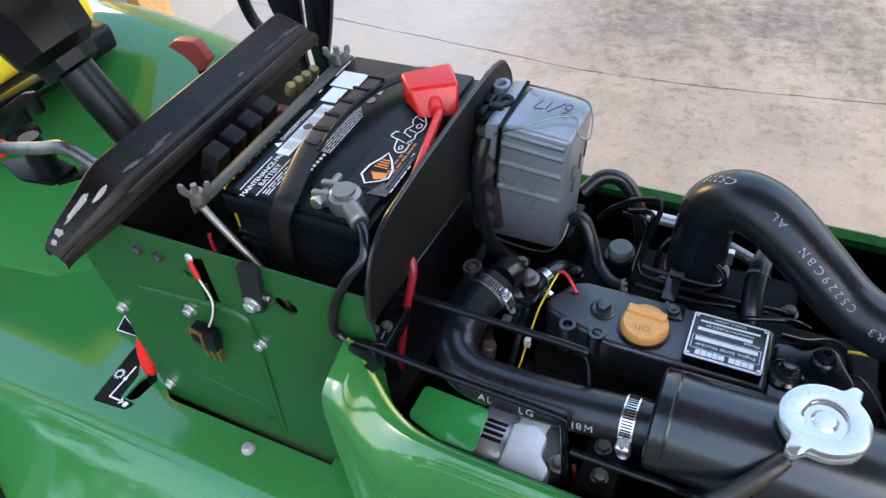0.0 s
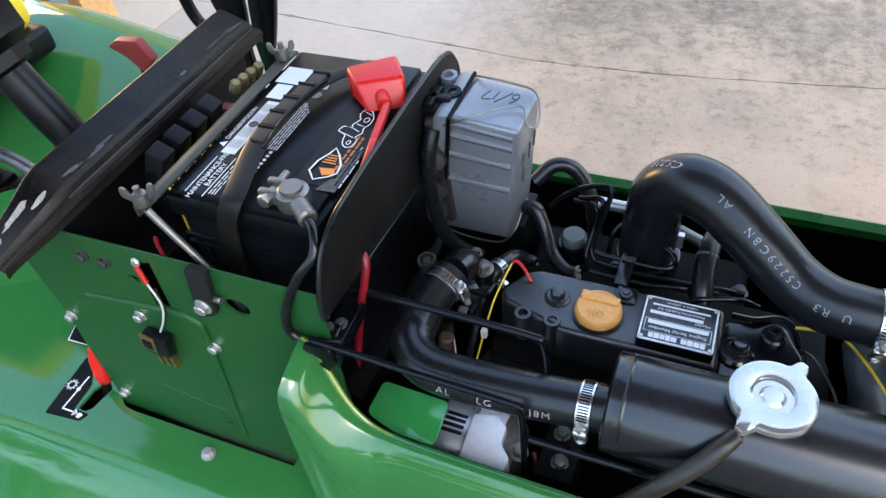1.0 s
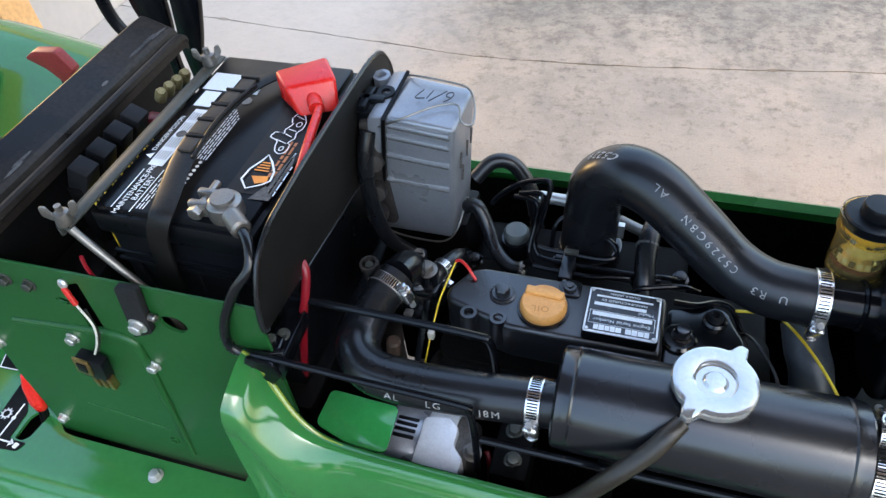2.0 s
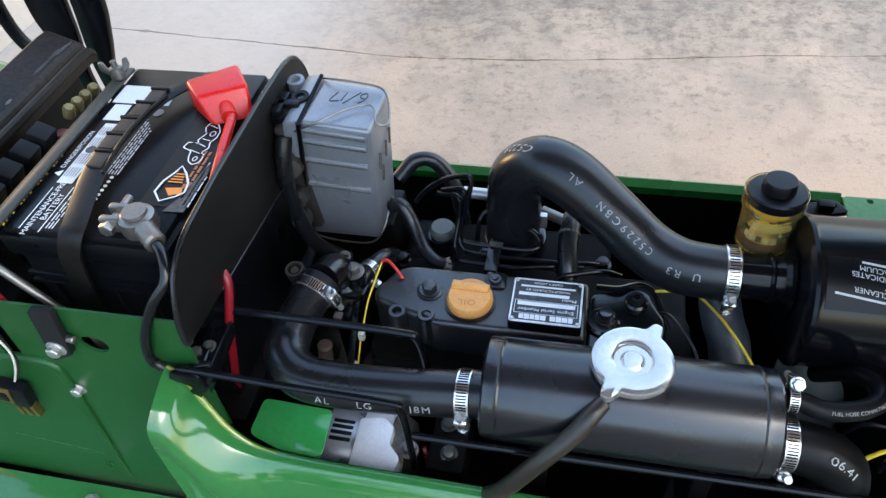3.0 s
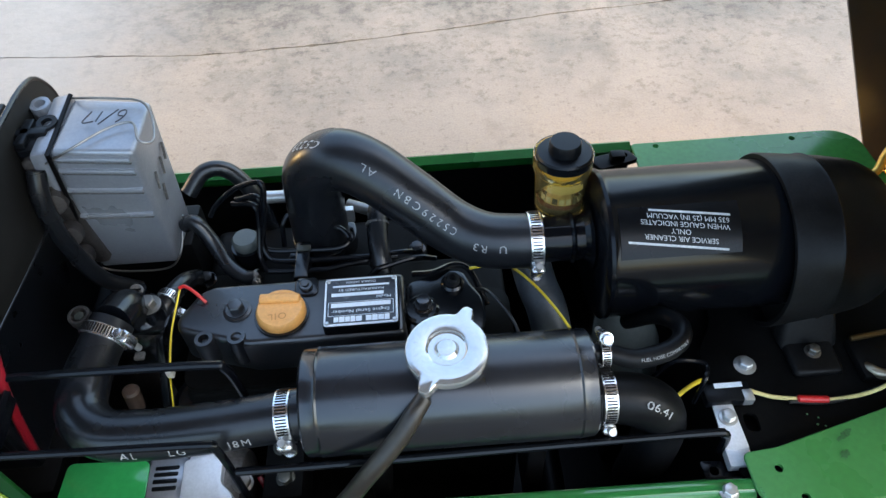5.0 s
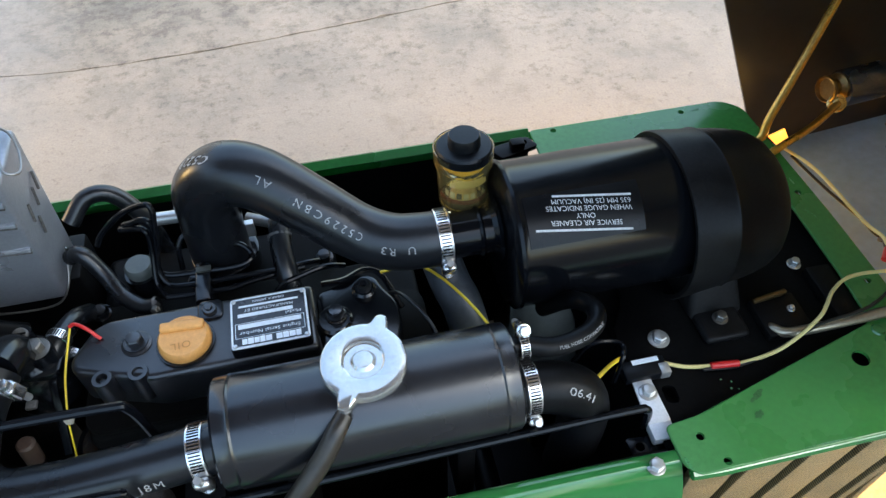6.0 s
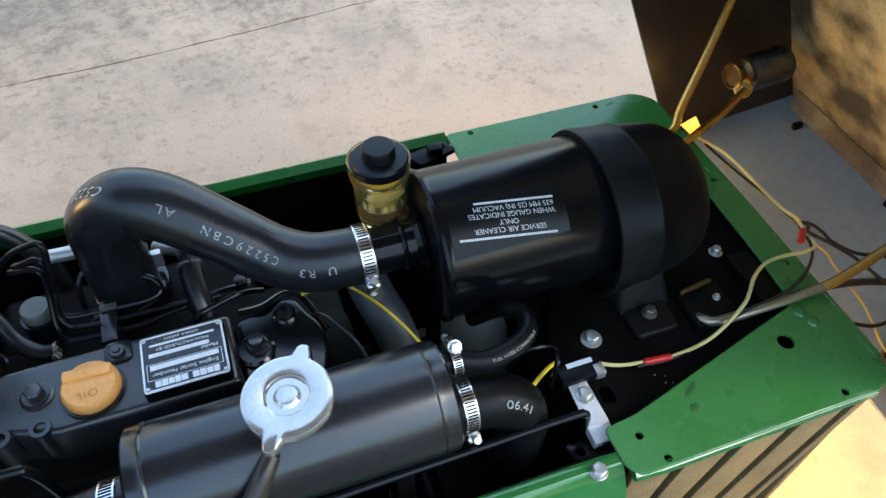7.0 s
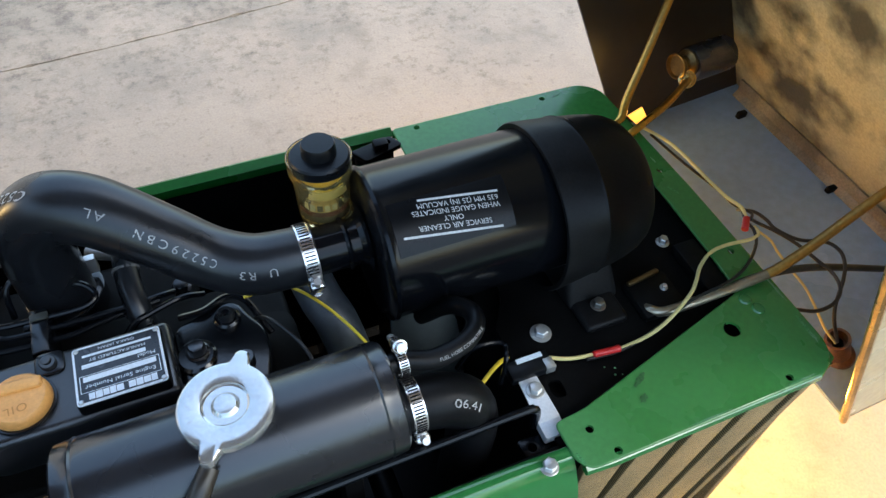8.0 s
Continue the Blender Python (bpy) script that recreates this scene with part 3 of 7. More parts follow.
def ground():
    """One sheet of concrete with an uneven joint sunk into it."""
    bm = bmesh.new()
    rnd = random.Random(4)
    pts = []
    for (x0, y0), (x1, y1) in zip(CRACK, CRACK[1:]):
        k = max(2, int((x1 - x0) / 0.008)) if abs(x0) < 3 and abs(x1) < 3 else 60
        pts += [(x0 + (x1 - x0) * i / k, y0 + (y1 - y0) * i / k) for i in range(k)]
    pts.append(CRACK[-1])
    pts = [(-60, pts[0][1])] + pts + [(60, pts[-1][1])]
    rows = []
    for i, (x, y) in enumerate(pts):
        n1, n2, n3 = (noise.noise(Vector((x * f, 3.1 + f, 0.7))) for f in (9, 31, 83))
        w = 0.0016 + 0.0012 * (n1 + 0.6 * n2) + 0.0006 * rnd.random()
        w = max(0.001, w * 1.25)
        j = 0.004 * n1 + 0.0025 * n2 + 0.001 * n3
        chip = 0.016 * max(0.0, n2 + n1 * 0.6 - 0.42) + 0.004 * max(0.0, n3 - 0.2)
        deep = -0.002 - 0.008 * min(1.0, max(0.0, 0.6 + n1 * 1.6 + n2))
        rows.append([bm.verts.new(p) for p in ((x, -60, 0), (x, y - 0.3, 0), (x, y + j - w - chip, 0), (x, y + j - w * 0.5, deep), (x, y + j + w * 0.5, deep), (x, y + j + w + chip * 0.7, 0), (x, y + 0.3, 0), (x, 60, 0))])
    for a, b in zip(rows, rows[1:]):
        for i in range(7):
            f = bm.faces.new((a[i], b[i], b[i + 1], a[i + 1]))
            f.material_index = 1 if i == 3 else 0
    return solo("ground", bm, [M_CONC, M_JOINT], (0, 0, 0), "pitted grey concrete driveway slab with a chipped joint", "concrete ground", kind="structure")


ground()

# Dark ground added out of view so low reflections on black parts stay dark
solo("dark_strip", box((-14, -9, -0.2), (14, -0.5, 0.004)), M_DARKSTRIP, (0, -4, 0), "unseen dark ground strip added to darken low reflections", "asphalt drive", kind="structure")

# the house wall behind the machine, with a door opening
solo("wall_west", box((-2.35, 1.12, 0), (-2.16, 9, 2.49), 0.004), M_WALL, (-2.25, 1.1, 0), "cream painted exterior wall standing on the concrete", "wall", kind="structure")
# The jamb's orange is warm doorway light put into its colour
solo("trim", box((-2.19, 1.0, 0), (-2.14, 1.115, 2.6), 0.004), M_JAMBGLOW, (-2.16, 1.05, 0), "door jamb board, warm light put into its orange colour", "door trim", kind="structure")
solo("door_1", box((-2.32, 0.25, 0.0), (-2.26, 0.995, 0.75), 0.004), M_WOOD, (-2.29, 0.3, 0), "low brown wooden door set back in its frame", "door", kind="structure")

# Unseen roof and posts, added to block the sky overhead and darken reflections
solo("ceiling", box((-2.4, -1.15, 2.5), (5, 0.55, 2.62)), M_SKYBLOCK, (0, -1.5, 2.5), "unseen dark ceiling added to block the sky overhead", "ceiling", kind="structure")
for x in (-2.3, 3.8):
    solo("ceiling_post", box((x - 0.1, -1.05, 0), (x + 0.1, -0.85, 2.5), 0.004), M_WALL, (x, -0.95, 0), "unseen cream post added to carry the sky-blocking ceiling", "post", kind="structure")


M_BARK = mat("grey_brown_bark", (0.11, 0.085, 0.06), 0.85, coarse=0.5, fine=0.3, scale=12, bump=0.3)
M_LEAF = mat("dull_green_leaves", (0.05, 0.085, 0.025), 0.5, coarse=0.6, fine=0.2, scale=3, bump=0, tint=(0.09, 0.12, 0.03))


def tree(x, y, height, spread, low, seed, leaves=2600):
    """A garden tree: tapered trunk, forking limbs, and leaves in ragged clumps round the limb ends."""
    rnd = random.Random(seed)
    root = thing("garden_tree", (x, y, 0), "leafy green garden tree, unseen, there for the reflections", "tree", "garden trees")
    base = Vector((x, y, 0))
    top = base + Vector((rnd.uniform(-0.3, 0.3), rnd.uniform(-0.3, 0.3), height * 0.8))
    part("trunk", tube([base, base.lerp(top, 0.35) + Vector((0.08, -0.05, 0)), base.lerp(top, 0.7), top], [0.15, 0.12, 0.08, 0.03], 10, 5), M_BARK, root)
    ends = []
    for k in range(15):
        a, f = k * 2.4 + rnd.uniform(-0.4, 0.4), rnd.uniform(low, 0.95)
        s = base.lerp(top, f * 0.9)
        reach = spread * (1.15 - 0.6 * f) * rnd.uniform(0.6, 1.1)
        e = s + Vector((math.cos(a) * reach, math.sin(a) * reach, rnd.uniform(0.1, 0.3) * height * 0.5))
        m = s.lerp(e, 0.5) + Vector((0, 0, 0.12 * reach))
        part("limb", tube([s, m, e], [0.045, 0.03, 0.01], 6, 4), M_BARK, root)
        ends += [m, e, s.lerp(e, 0.75) + Vector((rnd.uniform(-0.3, 0.3), rnd.uniform(-0.3, 0.3), 0.1)), e + Vector((rnd.uniform(-0.4, 0.4), rnd.uniform(-0.4, 0.4), rnd.uniform(-0.2, 0.3)))]
    verts, faces = [], []
    for i in range(leaves):
        c = ends[rnd.randrange(len(ends))] + Vector((rnd.gauss(0, 1), rnd.gauss(0, 1), rnd.gauss(0, 0.7))) * 0.2 * spread * 0.5
        u = Vector((rnd.gauss(0, 1), rnd.gauss(0, 1), rnd.gauss(0, 0.6))).normalized()
        v = u.orthogonal().normalized()
        v = (v * math.cos(i) + u.cross(v) * math.sin(i)).normalized()
        ln, wd = rnd.uniform(0.09, 0.19), rnd.uniform(0.035, 0.07)
        b = len(verts)
        verts += [c - u * ln * 0.5, c + v * wd - u * ln * 0.05, c + u * ln * 0.5 - v.cross(u) * 0.02, c - v * wd - u * ln * 0.05]
        faces.append((b, b + 1, b + 2, b + 3))
    me = bpy.data.meshes.new("crown")
    me.from_pydata([p - BASE[root.name] for p in verts], [], faces)
    me.materials.append(M_LEAF)
    crown = new("crown", me)
    crown.parent = root
    return root


# Trees mirrored in the deck, plus an added -y row to darken low reflections
for x, y, height, spread, low, seed in ((-7.6, -1.9, 5.4, 2.1, 0.35, 3), (-6.0, -4.6, 4.4, 1.7, 0.2, 5), (-2.9, -8.4, 2.8, 1.7, 0.12, 8), (0.3, -7.4, 2.6, 1.8, 0.1, 13), (3.4, -7.2, 3.0, 1.8, 0.15, 21), (-9.4, 0.9, 6.0, 2.4, 0.4, 34)):
    tree(x, y, height, spread, low, seed, 700 if x < -7 else 2600)


def bolt(parent, centre, axis, across=0.011, height=0.006, washer=0.009, material=None, name="bolt", turn=0.3):
    return part(name, hex_head(centre, axis, across, height, washer, turn=turn), material or M_ZINC, parent)


# ---- tractor body: green sheet metal ----
PANEL_Y = -0.152
body = thing("tractor_body", (-0.5, 0, 0), "green painted steel garden tractor body standing on concrete", "tractor body")

# dash side panel
poly = [(-0.872, 0.712), (-0.576, 0.716), (-0.576, 0.36), (-0.947, 0.372), (-0.942, 0.435), (-0.94, 0.494), (-0.932, 0.564), (-0.935, 0.608), (-0.936, 0.65)]
openings = [prism(p, "y", PANEL_Y - 0.01, PANEL_Y + 0.01) for p in (
    rounded([(-0.771, 0.694), (-0.752, 0.702), (-0.756, 0.635), (-0.775, 0.631)], 0.003),
    [(-0.785 + 0.0075 * math.cos(2 * math.pi * i / 18), 0.669 + 0.0045 * math.sin(2 * math.pi * i / 18)) for i in range(18)],
    [(-0.668 + 0.013 * math.cos(2 * math.pi * i / 22), 0.669 + 0.011 * math.sin(2 * math.pi * i / 22)) for i in range(22)])]
# Same green as the deck, darkened and dulled here for the panel's shade
side_panel = part("side_panel", drill(prism(poly, "y", PANEL_Y, PANEL_Y + 0.003, 0.0008), *openings), M_GREENSHADE, body, "green sheet side panel with a pressed rib", 8)
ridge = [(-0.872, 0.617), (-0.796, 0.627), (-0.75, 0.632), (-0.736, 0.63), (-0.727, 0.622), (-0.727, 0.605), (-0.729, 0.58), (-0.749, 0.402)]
part("rib", tube([(x, PANEL_Y, z) for x, z in ridge], [0.0036, 0.0044, 0.005, 0.0052, 0.0052, 0.0052, 0.0052, 0.0036], 12), M_GREENSHADE, side_panel)
part("rib", tube([(-0.862, PANEL_Y, 0.466), (-0.82, PANEL_Y, 0.46), (-0.76, PANEL_Y, 0.45)], 0.0016, 8), M_GREENSHADE, side_panel)
for x, z in ((-0.838, 0.686), (-0.812, 0.685)):
    part("bolt", hex_head((x, PANEL_Y, z), (0, -1, 0.1), 0.009, 0.005, 0.007), M_STEEL, side_panel)
for x, z in ((-0.807, 0.607), (-0.925, 0.563), (-0.927, 0.41), (-0.722, 0.589)):
    bolt(side_panel, (x, PANEL_Y, z), (0, -1, 0), 0.0095, 0.006, 0.0075)
part("bolt", hex_head((-0.765, PANEL_Y, 0.424), (0, -1, 0), 0.008, 0.002, 0.0065), M_GREENSHADE, side_panel)
# rubber latch pad
pad = part("latch_pad", prism(rounded([(-0.703, 0.717), (-0.68, 0.72), (-0.69, 0.658), (-0.715, 0.645)], 0.004), "y", PANEL_Y - 0.0075, PANEL_Y - 0.0005, 0.002), M_PAD, body, "black rubber latch pad")
bolt(pad, (-0.7, PANEL_Y - 0.0075, 0.668), (0, -1, 0), 0.011, 0.006, 0.009)
part("stud", rod((-0.689, PANEL_Y - 0.003, 0.679), (-0.678, PANEL_Y - 0.005, 0.68), 0.0034, 10, 0.001), M_LEAD, body)

# platform deck with its rolled edge
rows = []
for x in (-1.7, -1.45, -1.25, -1.1, -0.95, -0.8, -0.7, -0.6):
    rows.append([(x, y, z) for y, z in ((0.32, 0.384), (0.1, 0.384), (-0.10, 0.384), (-0.16, 0.384), (-0.205, 0.384), (-0.222, 0.381), (-0.236, 0.372), (-0.27, 0.335), (-0.36, 0.25), (-0.44, 0.2), (-0.47, 0.12))])
gap = prism(rounded([(-0.947, -0.1515), (-0.935, -0.161), (-0.92, -0.163), (-0.682, -0.162), (-0.682, -0.1515)], [0, 0.004, 0.004, 0, 0]), "z", 0.37, 0.4)
slot = prism(rounded([(-0.993, -0.184), (-0.993, -0.155), (-0.982, -0.135), (-0.969, -0.145), (-0.974, -0.178), (-0.981, -0.185)], 0.003), "z", 0.37, 0.4)
deck = part("platform_deck", drill(sheet(rows, -0.004), gap, slot), M_GREEN, body, "green platform deck with a rolled edge")
bolt(deck, (-0.788, -0.183, 0.385), (0, 0, 1), 0.0115, 0.007, 0.009)
decal_poly = rounded([(-1.031, -0.204), (-1.039, -0.115), (-1.025, -0.118), (-1.0, -0.15), (-0.998, -0.187), (-0.972, -0.187), (-0.978, -0.199)], 0.003)
decal = part("shift_decal", prism(decal_poly, "z", 0.3845, 0.3849), M_DECAL, deck, "black shift pattern decal with white symbols")
disc = [(r * math.cos(2 * math.pi * i / 40), r * math.sin(2 * math.pi * i / 40)) for i in range(40) for r in ((0.0086 if i % 4 < 2 else 0.0062),)]
part("gear_mark", outline(flat((-1.026, -0.158, 0.385), (1, 0, 0), (0, 1, 0), 0.0004), disc, 0.0024), M_WHITE, decal)
part("line", prism([(-1.0135, -0.14), (-1.0115, -0.14), (-1.0115, -0.19), (-0.99, -0.19), (-0.99, -0.192), (-1.0135, -0.192)], "z", 0.385, 0.3853), M_WHITE, decal)
part("mark", lathe([(0.003, 0), (0.003, 0.0004)], (-1.0125, -0.161, 0.385), (0, 0, 1), 12), M_WHITE, decal)
part("arrow", prism([(-0.994, -0.186), (-0.9875, -0.191), (-0.994, -0.196)], "z", 0.385, 0.3853), M_WHITE, decal)
part("mark", prism(rounded([(-0.986, -0.189), (-0.979, -0.19), (-0.981, -0.197), (-0.987, -0.196)], 0.002), "z", 0.385, 0.3853), M_WHITE, decal)
decal = part("shift_decal", prism(rounded([(-1.088, -0.101), (-1.098, -0.072), (-1.04, -0.098)], 0.003), "z", 0.3845, 0.3849), M_DECAL, deck, "small black decal with a white border")
part("border", outline(lambda u, v: Vector((u, v, 0.3852)), [(-1.087, -0.1005), (-1.096, -0.074), (-1.043, -0.098)], 0.0022), M_WHITE, decal)

# Unseen block added so the deck openings look down on black
solo("gearbox", box((-1.25, -0.2, 0.13), (-0.905, 0.2, 0.36), 0.02, 3), M_DULL, (-1.08, 0, 0.13), "unseen black steel block added to darken the deck openings", "gearbox")

# shift lever
lever = thing("shift_lever", (-0.985, -0.15, 0.385), "red grip shift lever in the deck slot", "lever")
part("grip", lathe([(0.004, 0), (0.008, 0.005), (0.0105, 0.02), (0.0095, 0.05), (0.005, 0.072), (0, 0.075)], (-0.97, -0.146, 0.4), (0.15, 0.08, 1), 16), M_RED, lever, "red plastic grip")
part("stem", rod((-0.978, -0.152, 0.37), (-0.97, -0.146, 0.405), 0.005, 12), M_DULL, lever)

# near and far side rails of the engine bay
near = []
prof_x = [0.002, -0.05, -0.2, -0.35, -0.46, -0.512, -0.536, -0.556, -0.573, -0.587, -0.599]
top_z = [0.580, 0.582, 0.583, 0.583, 0.583, 0.585, 0.592, 0.607, 0.63, 0.655, 0.663]
in_y = [-0.186, -0.185, -0.184, -0.183, -0.182, -0.181, -0.179, -0.174, -0.166, -0.159, -0.157]
P0 = [(0.001, -0.008), (0, 0), (-0.008, 0.0006), (-0.0115, -0.002), (-0.02, -0.014), (-0.029, -0.034), (-0.036, -0.07), (-0.04, -0.16), (-0.041, -0.28)]
P1 = [(0.001, -0.008), (0, 0), (-0.012, 0.0), (-0.026, -0.005), (-0.043, -0.013), (-0.052, -0.022), (-0.056, -0.05), (-0.058, -0.16), (-0.059, -0.28)]
for x, z, y in zip(prof_x, top_z, in_y):
    k = min(1, max(0, (-0.5 - x) / 0.1))
    k = k * k * (3 - 2 * k)
    near.append([(x - 0.002 * k * i / 8, y + p[0] * (1 - k) + q[0] * k, z + p[1] * (1 - k) + q[1] * k) for i, (p, q) in enumerate(zip(P0, P1))])
near = [curve(row, 3) for row in near]
near = list(zip(*[curve(col, 5) for col in zip(*near)]))
rail_near = part("side_rail", sheet(near, 0.003), M_GREEN, body, "green side rail with a rolled lip that sweeps up", 75)
# Yellow bead along the lip is a highlight put into colour
lip = [(x, y - 0.003, z + 0.0006) for x, y, z in list(zip(prof_x, in_y, top_z))[5:]]
part("lip_highlight", tube(lip, [0.0004, 0.0015, 0.0026, 0.0029, 0.0026, 0.0014], 8, 6), M_LIPGLINT, rail_near, "yellow highlight painted along the edge of the rolled lip")
far = [[(x, y, z) for y, z in ((0.205, 0.577), (0.213, 0.583), (0.217, 0.581), (0.219, 0.57), (0.22, 0.3))] for x in (0.0, -0.15, -0.3, -0.45, -0.6)]
part("side_rail", sheet(far, -0.003), M_GREEN_IN, body, "green far side rail of the engine bay")
# Dark sheets inside both rails stand in for the shade deep in the bay
far_in = [[(x, 0.204, z) for z in (0.566, 0.5, 0.22)] for x in (0.0, -0.2, -0.4, -0.6)]
part("rail_shade", sheet(far_in, 0.002), M_DULL, body)
part("rail_shade", sheet([[(x, -0.18, z) for z in (0.566, 0.5, 0.22)] for x in (0.0, -0.2, -0.4, -0.6)], 0.002), M_DULL, body)
bolt(rail_near, (-0.02, -0.196, 0.580), (0, 0, 1), 0.01, 0.006, 0.0075)
bolt(body, (-0.603, -0.1565, 0.645), (0, -1, 0.1), 0.008, 0.005, 0.0065)

# front shelf over the grille
shelf_z = 0.583
sh = [(0.0, -0.166), (0.03, -0.163), (0.222, -0.112), (0.226, -0.06), (0.228, 0.03), (0.222, 0.1), (0.19, 0.14), (0.0, 0.165), (0.0, 0.21), (0.236, 0.21), (0.256, 0.192), (0.262, 0.02), (0.262, -0.19), (0.245, -0.211), (0.01, -0.211), (0.001, -0.2)]
rad = [0.006, 0.004, 0.008, 0.01, 0, 0.01, 0.01, 0, 0.006, 0.012, 0.012, 0, 0.014, 0.014, 0.008, 0.006]
holes = [lathe([(0.0035, -0.01), (0.0035, 0.01)], (x, y, shelf_z), (0, 0, 1), 14) for x, y in ((0.024, -0.181), (0.036, -0.205), (0.207, -0.203), (0.027, 0.203), (0.182, 0.2), (0.245, 0.05), (0.247, -0.07))]
holes.append(lathe([(0.0078, -0.01), (0.0078, 0.01)], (0.191, -0.145, shelf_z), (0, 0, 1), 16))
shelf = part("front_shelf", drill(prism(rounded(sh, rad), "z", shelf_z - 0.003, shelf_z, 0.0012), *holes), M_SHELF, body, "green top shelf over the radiator grille, scuffed", 8)
for x, y in ((0.223, -0.122), (0.228, -0.135)):
    part("rivet", lathe([(0.0062, 0), (0.005, 0.0014), (0.002, 0.002), (0, 0.002)], (x, y, shelf_z), (0, 0, 1), 16), M_GREEN, shelf)
rnd = random.Random(5)


def smear(x, y, lx, ly, turn, material, name):
    """A flat ragged mark on the shelf."""
    pts = []
    for i in range(18):
        a = 2 * math.pi * i / 18
        f = 0.6 + 0.55 * rnd.random()
        u, v = lx * f * math.cos(a), ly * f * math.sin(a)
        pts.append((u * math.cos(turn) - v * math.sin(turn), u * math.sin(turn) + v * math.cos(turn)))
    part(name, patch(flat((x, y, shelf_z), (1, 0, 0), (0, 1, 0), 0.0004), pts), material, shelf)


for x, y, lx, ly, turn in ((0.086, -0.158, 0.009, 0.0028, 0.5), (0.079, -0.174, 0.0055, 0.003, 0.5)):
    smear(x, y, lx, ly, turn, M_GRIME, "smudge")
for x, y, lx, ly, turn in ((0.2545, -0.17, 0.0022, 0.016, 0.0), (0.215, -0.2085, 0.018, 0.0009, 0.02), (0.12, -0.2088, 0.02, 0.0007, 0.0), (0.2575, -0.12, 0.0012, 0.02, 0.0), (0.241, 0.02, 0.0016, 0.009, 0.4), (0.247, 0.066, 0.001, 0.006, 0.1), (0.2, 0.2, 0.006, 0.0012, 0.1), (0.005, -0.2, 0.0016, 0.006, 0.2)):
    smear(x, y, lx, ly, turn, M_CHALK, "scuff")
# rolled flange below the shelf edge
part("flange", tube([(0.006, -0.207, 0.577), (0.03, -0.2085, 0.577), (0.235, -0.2085, 0.577), (0.256, -0.2, 0.577), (0.2585, 0.02, 0.577), (0.2525, 0.19, 0.577), (0.235, 0.206, 0.577), (0.0, 0.2065, 0.577)], 0.005, 8, 4, False), M_GREEN, shelf)

# grille below the shelf: tan mesh between slanted dark bars
grille = thing("side_grille", (0.12, -0.2, 0.0), "tan ribbed radiator side grille with dark slanted gaps", "grille")
part("backing", box((0.004, -0.19, 0.12), (0.252, -0.186, 0.575)), M_PLATEBLACK, grille)
for i in range(5):
    x0 = 0.012 + i * 0.0595
    lo, hi, sl = 0.14, 0.572, 0.085
    w = 0.0445 if i < 4 else 0.012
    part("mesh_panel", prism([(max(0.004, x0 - sl), lo), (x0 + w - sl if x0 + w - sl > 0.006 else 0.006, lo), (x0 + w, hi), (x0, hi)], "y", -0.203, -0.196, 0.0012), M_MESH, grille)
part("top_trim", box((0.02, -0.2065, 0.5645), (0.236, -0.2, 0.5715), 0.002), M_SEAT, grille, "yellow edge strip")
part("front_post", box((0.246, -0.2, 0.1), (0.256, 0.2, 0.572), 0.003), M_MESH, grille)

# dark baffle plate in front of the engine, with its fittings
baffle = thing("baffle_plate", (0.1, 0, 0.56), "black steel baffle plate bolted across the front of the bay", "plate")
bp_z = 0.568
bpoly = [(0.0, -0.182), (0.245, -0.182), (0.245, 0.19), (0.05, 0.19), (0.03, 0.05), (0.02, -0.03), (0.0, -0.06)]
part("plate", drill(prism(rounded(bpoly, 0.006), "z", bp_z - 0.004, bp_z, 0.001), prism(rounded([(0.018, -0.124), (0.03, -0.126), (0.029, -0.143), (0.017, -0.141)], 0.005), "z", bp_z - 0.02, bp_z + 0.02)), M_SOOT, baffle)
bolt(baffle, (0.036, -0.079, bp_z), (0, 0, 1), 0.011, 0.006, 0.0098)
part("clip_strip", prism(rounded([(-0.006, -0.115), (0.011, -0.117), (0.012, -0.158), (-0.008, -0.158)], 0.002), "z", bp_z + 0.002, bp_z + 0.0045, 0.0006), M_ALU, baffle, "bent zinc strip")
part("clip_strip", prism(rounded([(-0.008, -0.156), (0.012, -0.156), (0.011, -0.172), (-0.008, -0.172)], 0.002), "z", bp_z - 0.006, bp_z + 0.004, 0.0006), M_ALU, baffle)
bolt(baffle, (0.003, -0.13, bp_z + 0.0045), (0, 0, 1), 0.01, 0.006, 0.008)
part("relay_block", box((-0.012, -0.118, bp_z), (0.028, -0.1, bp_z + 0.011), 0.002), M_PLASTIC, baffle)
part("relay_label", box((-0.002, -0.1055, bp_z + 0.011), (0.022, -0.101, bp_z + 0.0116)), M_PALE, baffle)
part("relay_clip", box((0.02, -0.119, bp_z + 0.002), (0.029, -0.108, bp_z + 0.0115), 0.001), M_ZINC, baffle)
part("hinge_block", box((0.13, -0.105, bp_z), (0.175, -0.062, bp_z + 0.01), 0.003), M_DULL, baffle)
part("hinge_pin", rod((0.132, -0.067, bp_z + 0.0125), (0.167, -0.063, bp_z + 0.0125), 0.0028, 10, 0.0006), M_OLDBRASS, baffle, "tarnished brass hinge pin")
bolt(baffle, (0.163, -0.081, bp_z + 0.01), (0, 0, 1), 0.0045, 0.003, 0.0038)
bolt(baffle, (0.2, -0.028, bp_z + 0.001), (0, 0, 1), 0.008, 0.006, 0.0068)
for x, y, d in ((0.072, -0.13, 0.0009), (0.08, -0.134, 0.0008), (0.077, -0.14, 0.0011), (0.083, -0.142, 0.0008)):
    part("chip", lathe([(d, 0), (d * 0.7, 0.0005), (0, 0.0006)], (x, y, bp_z), (0, 0, 1), 7), M_CHALK, baffle)
